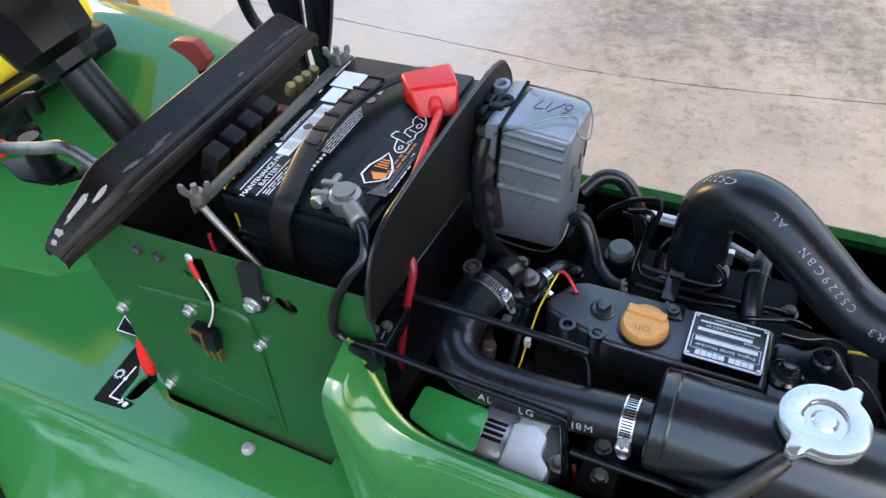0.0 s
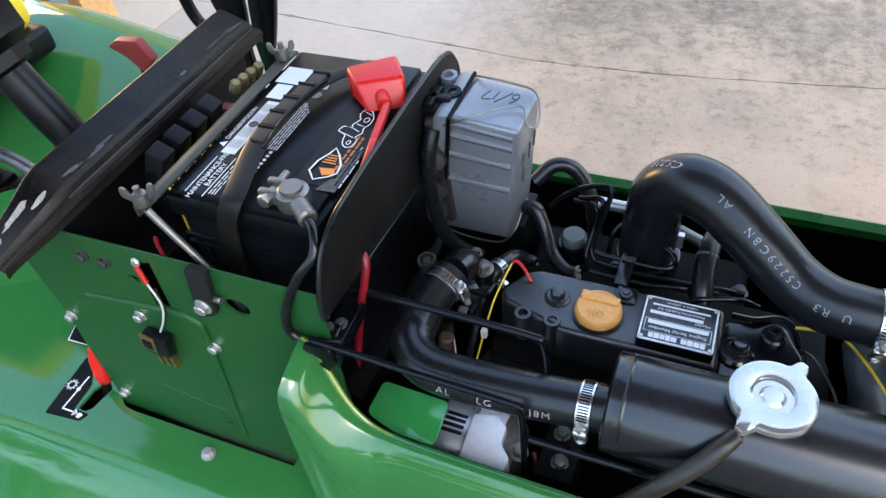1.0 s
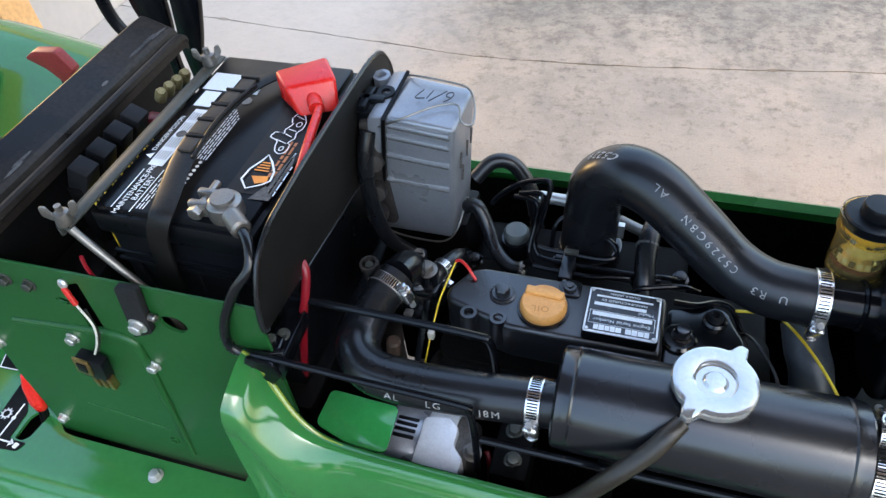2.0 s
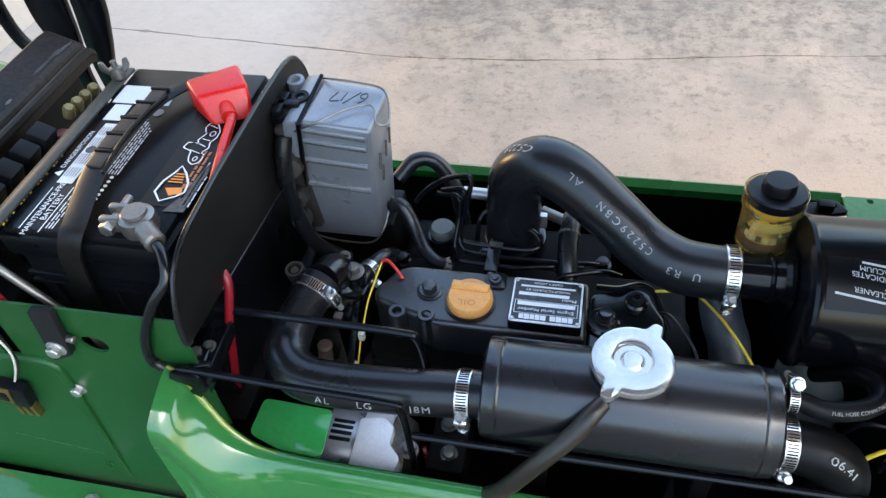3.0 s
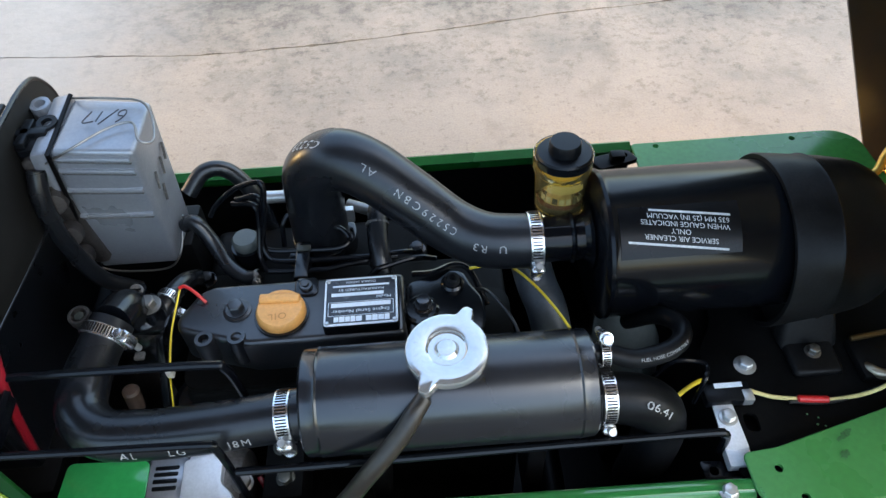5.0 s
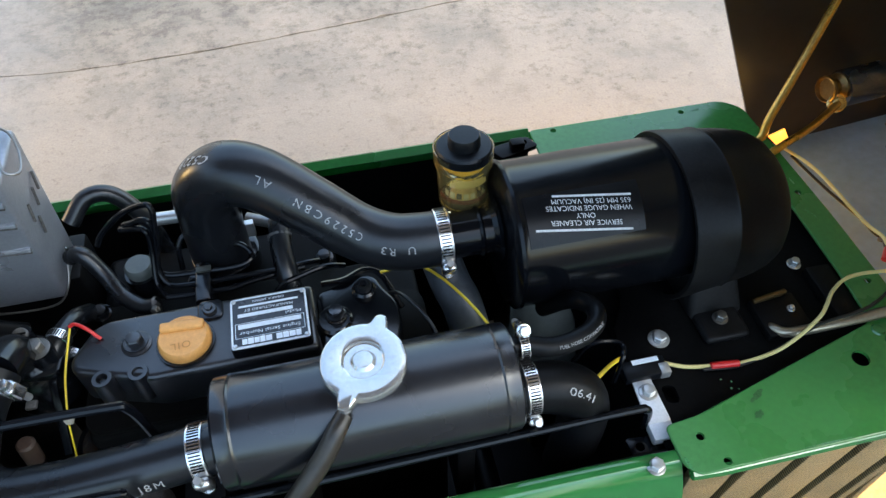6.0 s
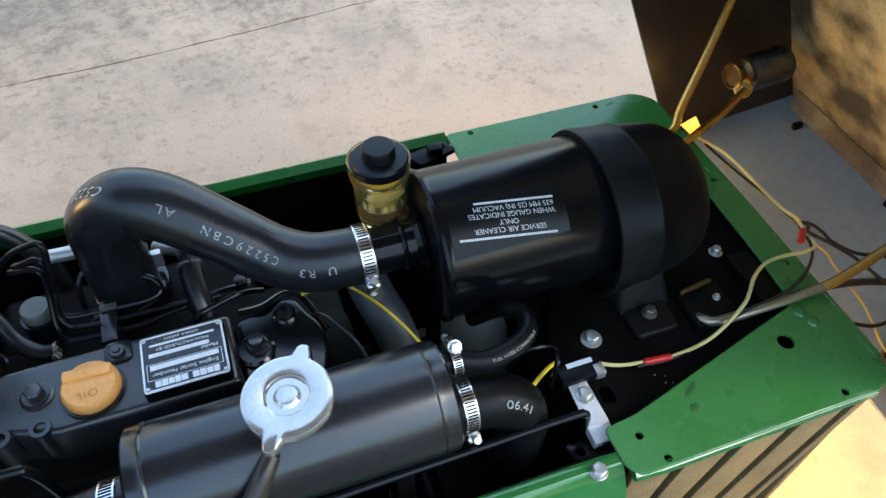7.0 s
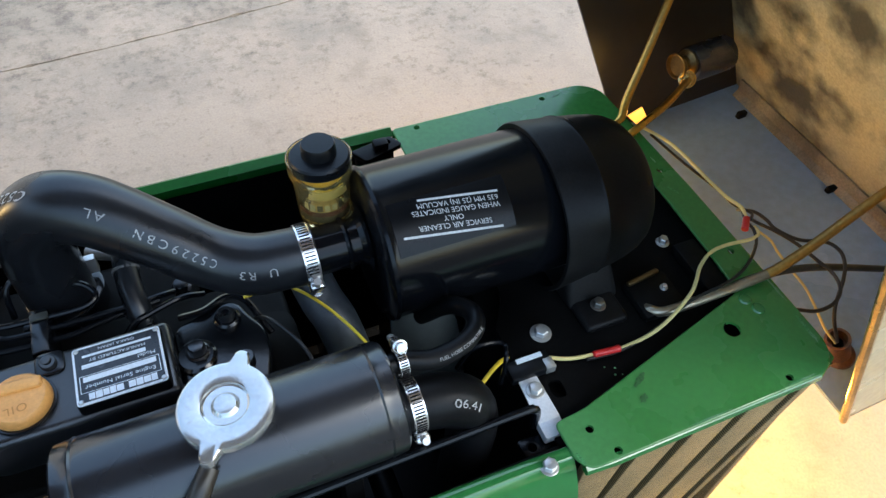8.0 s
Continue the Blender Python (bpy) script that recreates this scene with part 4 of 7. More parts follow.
part("hinge_block", box((0.2, -0.1, bp_z), (0.226, -0.04, bp_z + 0.012), 0.003), M_DULL, baffle)

fbk = thing("rail_bracket", (-0.02, 0.19, 0.55), "black steel bracket between rail and shelf", "bracket")
part("plate", drill(prism(rounded([(-0.054, 0.19), (-0.006, 0.2), (0.003, 0.183), (-0.042, 0.17)], 0.004), "z", 0.578, 0.584, 0.001), lathe([(0.004, -0.02), (0.004, 0.02)], (-0.012, 0.191, 0.584), (0, 0, 1), 14)), M_DULL, fbk)
part("clip", box((-0.03, 0.178, 0.584), (-0.014, 0.19, 0.594), 0.002), M_DULL, fbk)
part("leg", box((-0.05, 0.18, 0.5), (-0.01, 0.19, 0.579), 0.002), M_DULL, fbk)
clp = thing("rail_clip", (-0.008, -0.17, 0.55), "small black steel clip plate with a hole", "clip")
part("plate", drill(prism(rounded([(-0.028, -0.16), (0.01, -0.164), (0.009, -0.182), (-0.026, -0.18)], 0.004), "z", 0.558, 0.5605, 0.0006), lathe([(0.004, -0.02), (0.004, 0.02)], (-0.018, -0.17, 0.56), (0, 0, 1), 14)), M_BLACK, clp)
part("leg", box((-0.02, -0.18, 0.5), (0.002, -0.177, 0.5585), 0.001), M_DULL, clp)
lrod = thing("latch_rod", (-0.02, -0.1, 0.57), "thin black bent latch rod", "rod")
part("rod", tube([(-0.05, -0.088, 0.575), (-0.038, -0.089, 0.6), (-0.018, -0.0905, 0.601), (-0.011, -0.096, 0.6), (-0.017, -0.109, 0.599), (-0.02, -0.112, 0.57)], 0.0022, 8, 5), M_BLACK, lrod)
rad = thing("radiator", (0.1, 0, 0.15), "dark radiator core behind the grille", "radiator")
part("core", box((0.0, -0.178, 0.15), (0.232, 0.19, 0.555), 0.006), M_DULL, rad)
part("core_side", box((-0.03, 0.0, 0.15), (0.0, 0.2, 0.55), 0.004), M_DULL, rad)

# ---- hood, tipped forward ----
hood = thing("hood", (0.45, 0.015, 0.3), "open tractor hood tipped forward, dusty black inside", "hood")
H0, H1 = (0.331, 0.448), (0.545, 0.474)
RIM = Vector((-0.44, 0.9)).normalized()
y0h, y1h = -0.222, 0.25


def hp(a, d, y):
    """A place on the hood: a along its floor, d up along its rim."""
    p = Vector(H0).lerp(Vector(H1), a) + RIM * d
    return (p.x, y, p.y)


LONG = 0.75
# One lining: far wall darkened for shade, top wall lightened for warm light
part("far_wall", sheet([[hp(a, d, y1h) for a in (0.07, 0.5, 1.02)] for d in (0, 0.3, LONG)], 0.004), M_LININGSHADE, hood, "dusty black hood side, shade put into its darker colour")
# Near wall's pale tan is the ground's reflection put into its colour
part("near_wall", sheet([[hp(a, d, y0h) for a in (0, 0.5, 1.02)] for d in (0, 0.3, LONG)], -0.004), M_HOODREFLECT, hood, "pale hood side, ground reflection put into its colour")
part("top_wall", sheet([[hp(1.0, d, y) for y in (y0h, 0.0, y1h)] for d in (-0.01, 0.3, LONG)], 0.004), M_LININGLIT, hood, "dusty black hood lining, warm light put into its colour")
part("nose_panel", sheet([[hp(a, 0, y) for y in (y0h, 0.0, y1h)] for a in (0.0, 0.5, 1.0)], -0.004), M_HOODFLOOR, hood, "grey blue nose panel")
part("stiffener", sheet([[hp(a, d, y) for y in (y0h + 0.02, -0.05, 0.1, y1h - 0.02)] for a, d in ((0.9, 0.003), (0.955, 0.012), (0.985, 0.03))], 0.003), M_FLANGE, hood, "dusty brown flange")
# Brass stands in for the warm light along this rim
part("rim_glow", tube([hp(0, -0.002, y0h), hp(0, 0.3, y0h), hp(0, LONG, y0h)], 0.004, 8, 3), M_BRASS, hood)
for x, y in ((0.508, 0.188), (0.523, 0.027), (0.525, -0.13)):
    part("tab", box((x - 0.008, y - 0.004, 0.469), (x + 0.006, y + 0.004, 0.482), 0.002), M_DULL, hood)
headlamp = thing("headlamp_housing", (0.43, 0.2, 0.55), "black cylindrical lamp housing inside the hood", "lamp housing")
part("shell", lathe([(0.021, 0), (0.0225, 0.003), (0.0225, 0.062), (0.0, 0.065)], (0.388, 0.2, 0.58), (1, 0.12, -0.02), 28), M_BLACKCHROME, headlamp)
part("spool", lathe([(0.0, 0.004), (0.013, 0.004), (0.0145, 0.0), (0.016, 0.0005), (0.0165, 0.003), (0.0105, 0.01), (0.0105, 0.015), (0.0165, 0.019), (0.0165, 0.022)], (0.366, 0.198, 0.584), (1, 0.12, -0.02), 24), M_OLDBRASS, headlamp)
part("nut", hex_head((0.376, 0.182, 0.574), (-0.4, -0.7, 0.6), 0.014, 0.008, 0.011), M_BRASS, headlamp)

part("lamp_lens", hull8([(0.306, 0.187, 0.531), (0.328, 0.187, 0.509), (0.328, 0.19, 0.509), (0.306, 0.19, 0.531)], [(0.325, 0.187, 0.54), (0.337, 0.187, 0.522), (0.337, 0.19, 0.522), (0.325, 0.19, 0.54)], 0.0008), M_LENS, hood, "lit amber lamp lens")
# prop rods
pr = thing("prop_rod", (0.25, 0.13, 0.57), "yellow zinc plated hood prop rod", "rod", "hood rods")
part("bar", tube([(0.232, 0.13, 0.578), (0.25, 0.137, 0.583), (0.262, 0.15, 0.597), (0.29, 0.172, 0.63), (0.325, 0.2, 0.677), (0.4, 0.26, 0.78)], 0.0048, 12), M_BRONZE, pr)
pr = thing("prop_rod", (0.24, 0.1, 0.57), "yellow zinc plated hood prop rod", "rod", "hood rods")
part("bar", tube([(0.226, 0.098, 0.58), (0.24, 0.107, 0.584), (0.262, 0.115, 0.588), (0.32, 0.145, 0.58), (0.378, 0.18, 0.577)], 0.0045, 12), M_BRONZE, pr)
pr = thing("prop_rod", (0.14, -0.1, 0.57), "plated hood prop rod hooked through the plate", "rod", "hood rods")
# One rod; the hook end's grey is reflected light put into its colour
part("hook_end", tube([(0.136, -0.086, 0.57), (0.138, -0.096, 0.576), (0.146, -0.1035, 0.578), (0.165, -0.106, 0.58), (0.22, -0.109, 0.5865), (0.255, -0.1108, 0.5935)], 0.0046, 12), M_RODREFLECT, pr, "hooked end, reflected light put into its grey")
part("bar", tube([(0.253, -0.1107, 0.5931), (0.266, -0.111, 0.5985), (0.3, -0.108, 0.613), (0.372, -0.1, 0.649), (0.5, -0.09, 0.71)], 0.0047, 12), M_BRONZE, pr, "yellow zinc plated bar")
pr = thing("prop_rod", (0.24, -0.1, 0.57), "dull dark hood stay rod", "rod", "hood rods")
part("bar", tube([(0.21, -0.104, 0.577), (0.25, -0.1045, 0.582), (0.33, -0.104, 0.56), (0.49, -0.1, 0.48)], 0.0038, 12), M_STEEL, pr)

# lamp socket by the shelf corner
sock = thing("lamp_socket", (0.373, -0.163, 0.455), "copper bulb socket on the hood nose panel", "socket")
part("shell", lathe([(0.0165, 0), (0.0165, 0.006), (0.0125, 0.011), (0.0118, 0.04), (0.0128, 0.043), (0.0125, 0.046), (0.0098, 0.046), (0.0092, 0.03), (0, 0.03)], (0.373, -0.163, 0.456), (-0.46, 0.09, 0.88), 24), M_COPPER, sock)
part("contact", lathe([(0.0055, 0), (0.005, 0.008), (0.003, 0.009), (0, 0.009)], (0.3595, -0.1604, 0.482), (-0.46, 0.09, 0.88), 12), M_SOOT, sock)

# ---- engine ----
engine = thing("engine", (-0.33, 0, 0.2), "black painted diesel engine in the open bay", "engine")
part("block", box((-0.47, -0.08, 0.2), (-0.16, 0.11, 0.5), 0.012, 3), M_SOOT, engine)
part("head", box((-0.465, -0.066, 0.49), (-0.165, 0.075, 0.567), 0.006, 3), M_SOOT, engine)
cover = part("valve_cover", bevel(prism(rounded([(-0.436, 0.018), (-0.449, 0.012), (-0.466, -0.018), (-0.462, -0.03), (-0.43, -0.041), (-0.398, -0.0505), (-0.262, -0.0505), (-0.262, 0.018)], [0.004, 0.005, 0.006, 0.008, 0.006, 0.004, 0, 0]), "z", 0.572, 0.6175), 0.0105, 5), M_COVER, engine, "satin black cast valve cover", 50)
part("gasket_lip", prism(rounded([(-0.467, -0.064), (-0.164, -0.064), (-0.164, 0.027), (-0.467, 0.027)], 0.02), "z", 0.566, 0.573, 0.001), M_SOOT, engine)
for x, y, r in ((-0.4115, -0.0135, 0.0125), (-0.246, -0.014, 0.0095)):
    z = 0.6165 if x < -0.3 else 0.604
    part("cover_bolt", merge(lathe([(r, 0), (r, 0.002), (r * 0.8, 0.003), (r * 0.8, 0.0045)], (x, y, z), (0, 0, 1), 24), hex_head((x, y, z + 0.003), (0, 0, 1), 0.0125, 0.0085, 0)), M_COVER, engine)
for x, y, r in ((-0.218, 0.012, 0.007), (-0.351, 0.006, 0.006), (-0.212, -0.035, 0.007)):
    part("socket_bolt", socket_head((x, y, 0.611 if x < -0.3 else 0.599), (0, 0, 1), r, 0.012), M_COVER, engine)
for x in (-0.437, -0.409):
    part("bolt_post", lathe([(0.0088, 0), (0.0085, 0.028), (0.0078, 0.031), (0.0047, 0.031), (0.0042, 0.025), (0, 0.025)], (x, -0.0425, 0.5885), (0, 0, 1), 22), M_COVER, engine)
    part("post_bolt", hex_head((x, -0.0425, 0.6115), (0, 0, 1), 0.0065, 0.004, 0), M_CAST, engine)
# oil filler cap
cap = part("oil_cap", lathe([(0.0208, 0), (0.022, 0.002), (0.022, 0.006), (0.021, 0.0098), (0.0192, 0.0117), (0, 0.0122)], (-0.371, -0.022, 0.6175), (0, 0, 1), 40), M_ORANGE, engine, "orange yellow plastic oil filler cap")
part("cap_grip", box((-0.3895, -0.0175, 0.6245), (-0.3535, -0.0085, 0.6328), 0.002, 3, Matrix.Rotation(-0.06, 4, "Z")), M_ORANGE, cap)
part("cap_lettering", letters("OIL", 0.0095, flat((-0.372, -0.032, 0.63), (-1, -0.1, 0), (0.1, -1, 0), 0.0002), 1.15), M_ORANGED, cap)
part("cap_neck", lathe([(0.024, 0), (0.024, 0.004)], (-0.371, -0.022, 0.6165), (0, 0, 1), 32), M_CAST, engine)
# data plate on its block
part("plate_block", box((-0.333, -0.047, 0.58), (-0.267, 0.006, 0.6278), 0.003, 2), M_BLACK, engine)
dp = part("data_plate", prism(rounded([(-0.332, -0.046), (-0.268, -0.046), (-0.268, 0.005), (-0.332, 0.005)], 0.003), "z", 0.6279, 0.6289), M_PALE, engine, "black and silver engine data plate")
pq = flat((-0.3, -0.0205, 0.6289), (-1, 0, 0), (0, -1, 0), 0.0003)
pq2 = flat((-0.3, -0.0205, 0.6289), (-1, 0, 0), (0, -1, 0), 0.0006)
pl = lambda u, v: pq(u, v * 0.88)
pl2 = lambda u, v: pq2(u, v * 0.88)
part("plate_field", patch(pl, rounded([(-0.0303, -0.0268), (0.0303, -0.0268), (0.0303, 0.0268), (-0.0303, 0.0268)], 0.002)), M_PLATEGREY, dp)
for w, h, u, v in ((0.052, 0.0052, 0, 0.0052), (0.046, 0.0042, 0.003, -0.0078), (0.05, 0.0024, 0, -0.0184)):
    part("bar", panel(pl2, w, h, u, v), M_PALE, dp)
# the maker's name as a row of plain blocks
u = -0.0248
for k, w in enumerate((0.0042, 0.005, 0.0048, 0.005, 0, 0.005, 0.0042, 0.0042, 0.0048, 0.0042)):
    if w:
        part("bar", panel(pl2, w, 0.0068 - 0.0006 * (k % 2), u + w / 2, 0.0224), M_PALE, dp)
    u += (w or 0.0026) + 0.00045
part("border", outline(pl2, [(-0.0285, 0.0182), (0.0285, 0.0182), (0.0285, 0.0012), (-0.0285, 0.0012)], 0.0007), M_PALE, dp)


def on_plate(text, size, u, v, gap=1.0):
    part("text_line", letters(text, size, lambda a, b: pl2(a + u, b + v), gap), M_PALE, dp)


on_plate("Engine Serial Number", 0.0054, 0, 0.0128, 1.05)
on_plate("Model", 0.0052, -0.02, -0.0032)
on_plate("MANUFACTURED BY", 0.0042, 0, -0.0137, 1.05)
on_plate("OSAKA JAPAN", 0.004, 0, -0.0232, 1.05)
for x, y in ((-0.329, -0.043), (-0.271, -0.043), (-0.329, 0.002), (-0.271, 0.002)):
    part("rivet", lathe([(0.0022, 0), (0.0015, 0.001), (0, 0.0012)], (x, y, 0.6289), (0, 0, 1), 10), M_ZINC, dp)
# rear shaped end of the cover
part("rear_cover", prism(rounded([(-0.262, -0.066), (-0.262, 0.02), (-0.245, 0.024), (-0.224, 0.034), (-0.206, 0.03), (-0.2, 0.012), (-0.19, -0.004), (-0.19, -0.03), (-0.2, -0.062)], 0.009), "z", 0.572, 0.6, 0.004, 3), M_CAST, engine, "glossy black rear cover")
part("cover_pad", lathe([(0.016, 0), (0.016, 0.004), (0.0135, 0.006)], (-0.248, -0.016, 0.599), (0, 0, 1), 24), M_CAST, engine)
part("cover_pad", lathe([(0.011, 0), (0.011, 0.005), (0.009, 0.007)], (-0.218, 0.012, 0.598), (0, 0, 1), 20), M_CAST, engine)
part("cover_pipe", tube([(-0.255, 0.028, 0.6), (-0.235, 0.026, 0.603), (-0.215, 0.036, 0.6), (-0.2, 0.03, 0.596), (-0.186, 0.0, 0.58)], 0.003, 8), M_CAST, engine)
part("ear_bolt", hex_head((-0.352, 0.008, 0.6195), (0, 0, 1), 0.007, 0.003, 0.006), M_COVER, engine)
part("stud_ear", prism(rounded([(-0.362, -0.004), (-0.34, -0.004), (-0.34, 0.018), (-0.362, 0.018)], 0.007), "z", 0.59, 0.6195, 0.002), M_CAST, engine)

# injector lines over the head
LONG_LINE = [(-0.45, 0.1, 0.625), (-0.44, 0.1, 0.64), (-0.417, 0.098, 0.661), (-0.392, 0.088, 0.677), (-0.386, 0.084, 0.674), (-0.388, 0.08, 0.66), (-0.393, 0.077, 0.635), (-0.399, 0.073, 0.612), (-0.392, 0.068, 0.604), (-0.36, 0.066, 0.603), (-0.325, 0.066, 0.603), (-0.315, 0.074, 0.606), (-0.325, 0.083, 0.614), (-0.344, 0.082, 0.616), (-0.358, 0.092, 0.62), (-0.372, 0.1, 0.62), (-0.381, 0.094, 0.612), (-0.383, 0.085, 0.59)]
SHORT_LINES = [
    [(-0.42, 0.1, 0.645), (-0.395, 0.086, 0.66), (-0.393, 0.08, 0.64), (-0.398, 0.068, 0.612), (-0.392, 0.06, 0.601), (-0.38, 0.056, 0.6), (-0.342, 0.055, 0.6), (-0.296, 0.055, 0.6), (-0.268, 0.059, 0.598), (-0.255, 0.066, 0.59)],
    [(-0.425, 0.1, 0.64), (-0.4, 0.085, 0.65), (-0.399, 0.078, 0.63), (-0.402, 0.062, 0.605), (-0.396, 0.05, 0.598), (-0.388, 0.047, 0.597), (-0.341, 0.045, 0.597), (-0.318, 0.05, 0.596), (-0.29, 0.058, 0.592), (-0.27, 0.065, 0.585)],
    [(-0.31, 0.03, 0.58), (-0.29, 0.037, 0.598), (-0.278, 0.041, 0.6), (-0.25, 0.049, 0.6), (-0.232, 0.056, 0.588)],
]
for p in [LONG_LINE] + SHORT_LINES:
    ln = thing("injector_line", p[len(p) // 2], "black steel injector line bent over the engine head", "pipe", "injector lines")
    part("pipe", tube(p, 0.0027, 10, 6), M_BLACK, ln)
clampb = thing("line_clamp", (-0.36, 0.05, 0.575), "black line clamp with a plated screw", "clamp")
part("block", box((-0.367, 0.028, 0.575), (-0.353, 0.074, 0.6075), 0.002), M_CAST, clampb)
part("screw", box((-0.366, 0.06, 0.6075), (-0.352, 0.067, 0.61), 0.001), M_STEEL, clampb)

# throttle side details behind the head
pump = thing("injection_pump", (-0.41, 0.1, 0.5), "black injection pump beside the engine head", "pump")
part("body", box((-0.47, 0.075, 0.45), (-0.24, 0.15, 0.556), 0.012, 3), M_SOOT, pump)
part("round_cap", lathe([(0.0125, 0), (0.0135, 0.003), (0.0135, 0.009), (0.0115, 0.012), (0, 0.0125)], (-0.422, 0.092, 0.588), (0, 0, 1), 28), M_GREYPAINT, pump)
part("neck", lathe([(0.017, 0), (0.016, 0.02)], (-0.422, 0.092, 0.568), (0, 0, 1), 24), M_CAST, pump)
part("shaft", rod((-0.405, 0.135, 0.612), (-0.36, 0.13, 0.615), 0.0065, 16), M_ZINC, pump)
part("shaft", rod((-0.318, 0.128, 0.6), (-0.285, 0.11, 0.602), 0.006, 14), M_LEAD, pump)
part("bracket", box((-0.321, 0.113, 0.588), (-0.312, 0.12, 0.606), 0.001), M_ZINC, pump)
part("clip_screw", merge(rod((-0.404, 0.0445, 0.592), (-0.404, 0.0405, 0.602), 0.0022, 10), hex_head((-0.404, 0.037, 0.596), (-0.3, -0.9, 0.5), 0.006, 0.004, 0.0042)), M_LEAD, pump)
for x, y, z in ((-0.46, 0.06, 0.575), (-0.37, 0.07, 0.585), (-0.29, 0.06, 0.585), (-0.25, 0.08, 0.575)):
    bolt(pump, (x, y, z), (0, -0.2, 1), 0.012, 0.008, 0.009, M_CAST, "nut")
# filler tube with a band
ft = thing("breather_tube", (-0.262, 0.05, 0.56), "black rubber breather tube with a wire clip", "tube")
part("tube", tube([(-0.283, 0.036, 0.575), (-0.285, 0.05, 0.595), (-0.287, 0.075, 0.61), (-0.285, 0.1, 0.618), (-0.28, 0.12, 0.615)], 0.0105, 14), M_RUBBER, ft)
part("clip", lathe([(0.0107, 0), (0.0115, 0.001), (0.0115, 0.003), (0.0107, 0.004)], (-0.287, 0.082, 0.612), (0, 0.9, 0.3), 20), M_GREYD, ft)

# thermostat housing
th = thing("thermostat_housing", (-0.5, -0.01, 0.55), "black cast thermostat housing with bolts", "housing")
part("casting", lathe([(0.03, 0), (0.032, 0.01), (0.03, 0.03), (0.024, 0.042), (0.02, 0.05), (0.012, 0.056), (0, 0.058)], (-0.504, 0.002, 0.56), (0, 0, 1), 28), M_CAST, th)
part("outlet", tube([(-0.506, 0.006, 0.6), (-0.506, -0.012, 0.63), (-0.509, -0.034, 0.641)], [0.016, 0.0178, 0.0172], 20), M_CAST, th)
part("lug", lathe([(0.0115, 0), (0.0115, 0.03)], (-0.49, -0.004, 0.592), (0, 0, 1), 18), M_CAST, th)
part("flange", prism(rounded([(-0.515, -0.022), (-0.478, -0.02), (-0.476, 0.004), (-0.49, 0.014), (-0.512, 0.012)], 0.007), "z", 0.598, 0.606, 0.002), M_CAST, th)
part("bolt_head", hex_head((-0.489, -0.005, 0.6235), (0, -0.1, 1), 0.0115, 0.0085, 0.0102), M_LEAD, th, "plated hex bolt")
part("hose_stub", lathe([(0.0088, 0), (0.0088, 0.04), (0.0096, 0.041), (0.0096, 0.0475), (0.0088, 0.049), (0.0068, 0.049), (0.0065, 0.04), (0, 0.04)], (-0.541, -0.014, 0.59), (-0.03, -0.14, 1), 24), M_CASTBROWN, th, "grey pillar with a recessed bolt")
part("stub_bolt", hex_head((-0.5422, -0.0196, 0.63), (-0.03, -0.14, 1), 0.0085, 0.0065, 0), M_STEEL, th)
slot_head = lathe([(0.0062, 0), (0.0062, 0.004), (0.005, 0.005), (0, 0.005)], (-0.502, 0.009, 0.627), (0.1, -0.3, 1), 18)
part("slotted_screw", slot_head, M_GREYD, th)
part("screw_slot", box((-0.5075, 0.0068, 0.6318), (-0.4965, 0.0082, 0.6326)), M_SOOT, th)
part("lug", lathe([(0.008, 0), (0.008, 0.02)], (-0.502, 0.011, 0.608), (0, 0, 1), 14), M_CAST, th)
part("plug", rod((-0.513, -0.064, 0.55), (-0.509, -0.064, 0.581), 0.0075, 14, 0.002), M_BROWNPLUG, th, "brown plastic plug")
part("stay", hull8([(-0.4945, -0.06, 0.54), (-0.4875, -0.06, 0.54), (-0.4875, -0.056, 0.54), (-0.4945, -0.056, 0.54)], [(-0.4905, -0.021, 0.596), (-0.4835, -0.021, 0.596), (-0.4835, -0.017, 0.598), (-0.4905, -0.017, 0.598)], 0.001), M_BLACK, th, "flat black stay")
part("tab", box((-0.503, -0.046, 0.598), (-0.494, -0.038, 0.602), 0.0015), M_GREYD, th)
bh = thing("bypass_hose", (-0.475, 0.02, 0.6), "short black rubber bypass hose", "hose", "hoses")
part("hose", tube([(-0.487, -0.004, 0.603), (-0.482, 0.008, 0.609), (-0.477, 0.02, 0.609), (-0.472, 0.04, 0.6), (-0.47, 0.06, 0.58)], 0.0088, 14), M_RUBBER, bh)
solo("fan_pulley", lathe([(0.012, 0.004), (0.024, 0.004), (0.027, 0.0), (0.0285, 0.002), (0.024, -0.006), (0.0285, -0.014), (0.027, -0.016), (0.0, -0.016)], (-0.452, -0.061, 0.545), (0.15, -0.25, 1), 32, False), M_CAST, (-0.452, -0.061, 0.53), "black grooved pulley low beside the engine", "pulley")


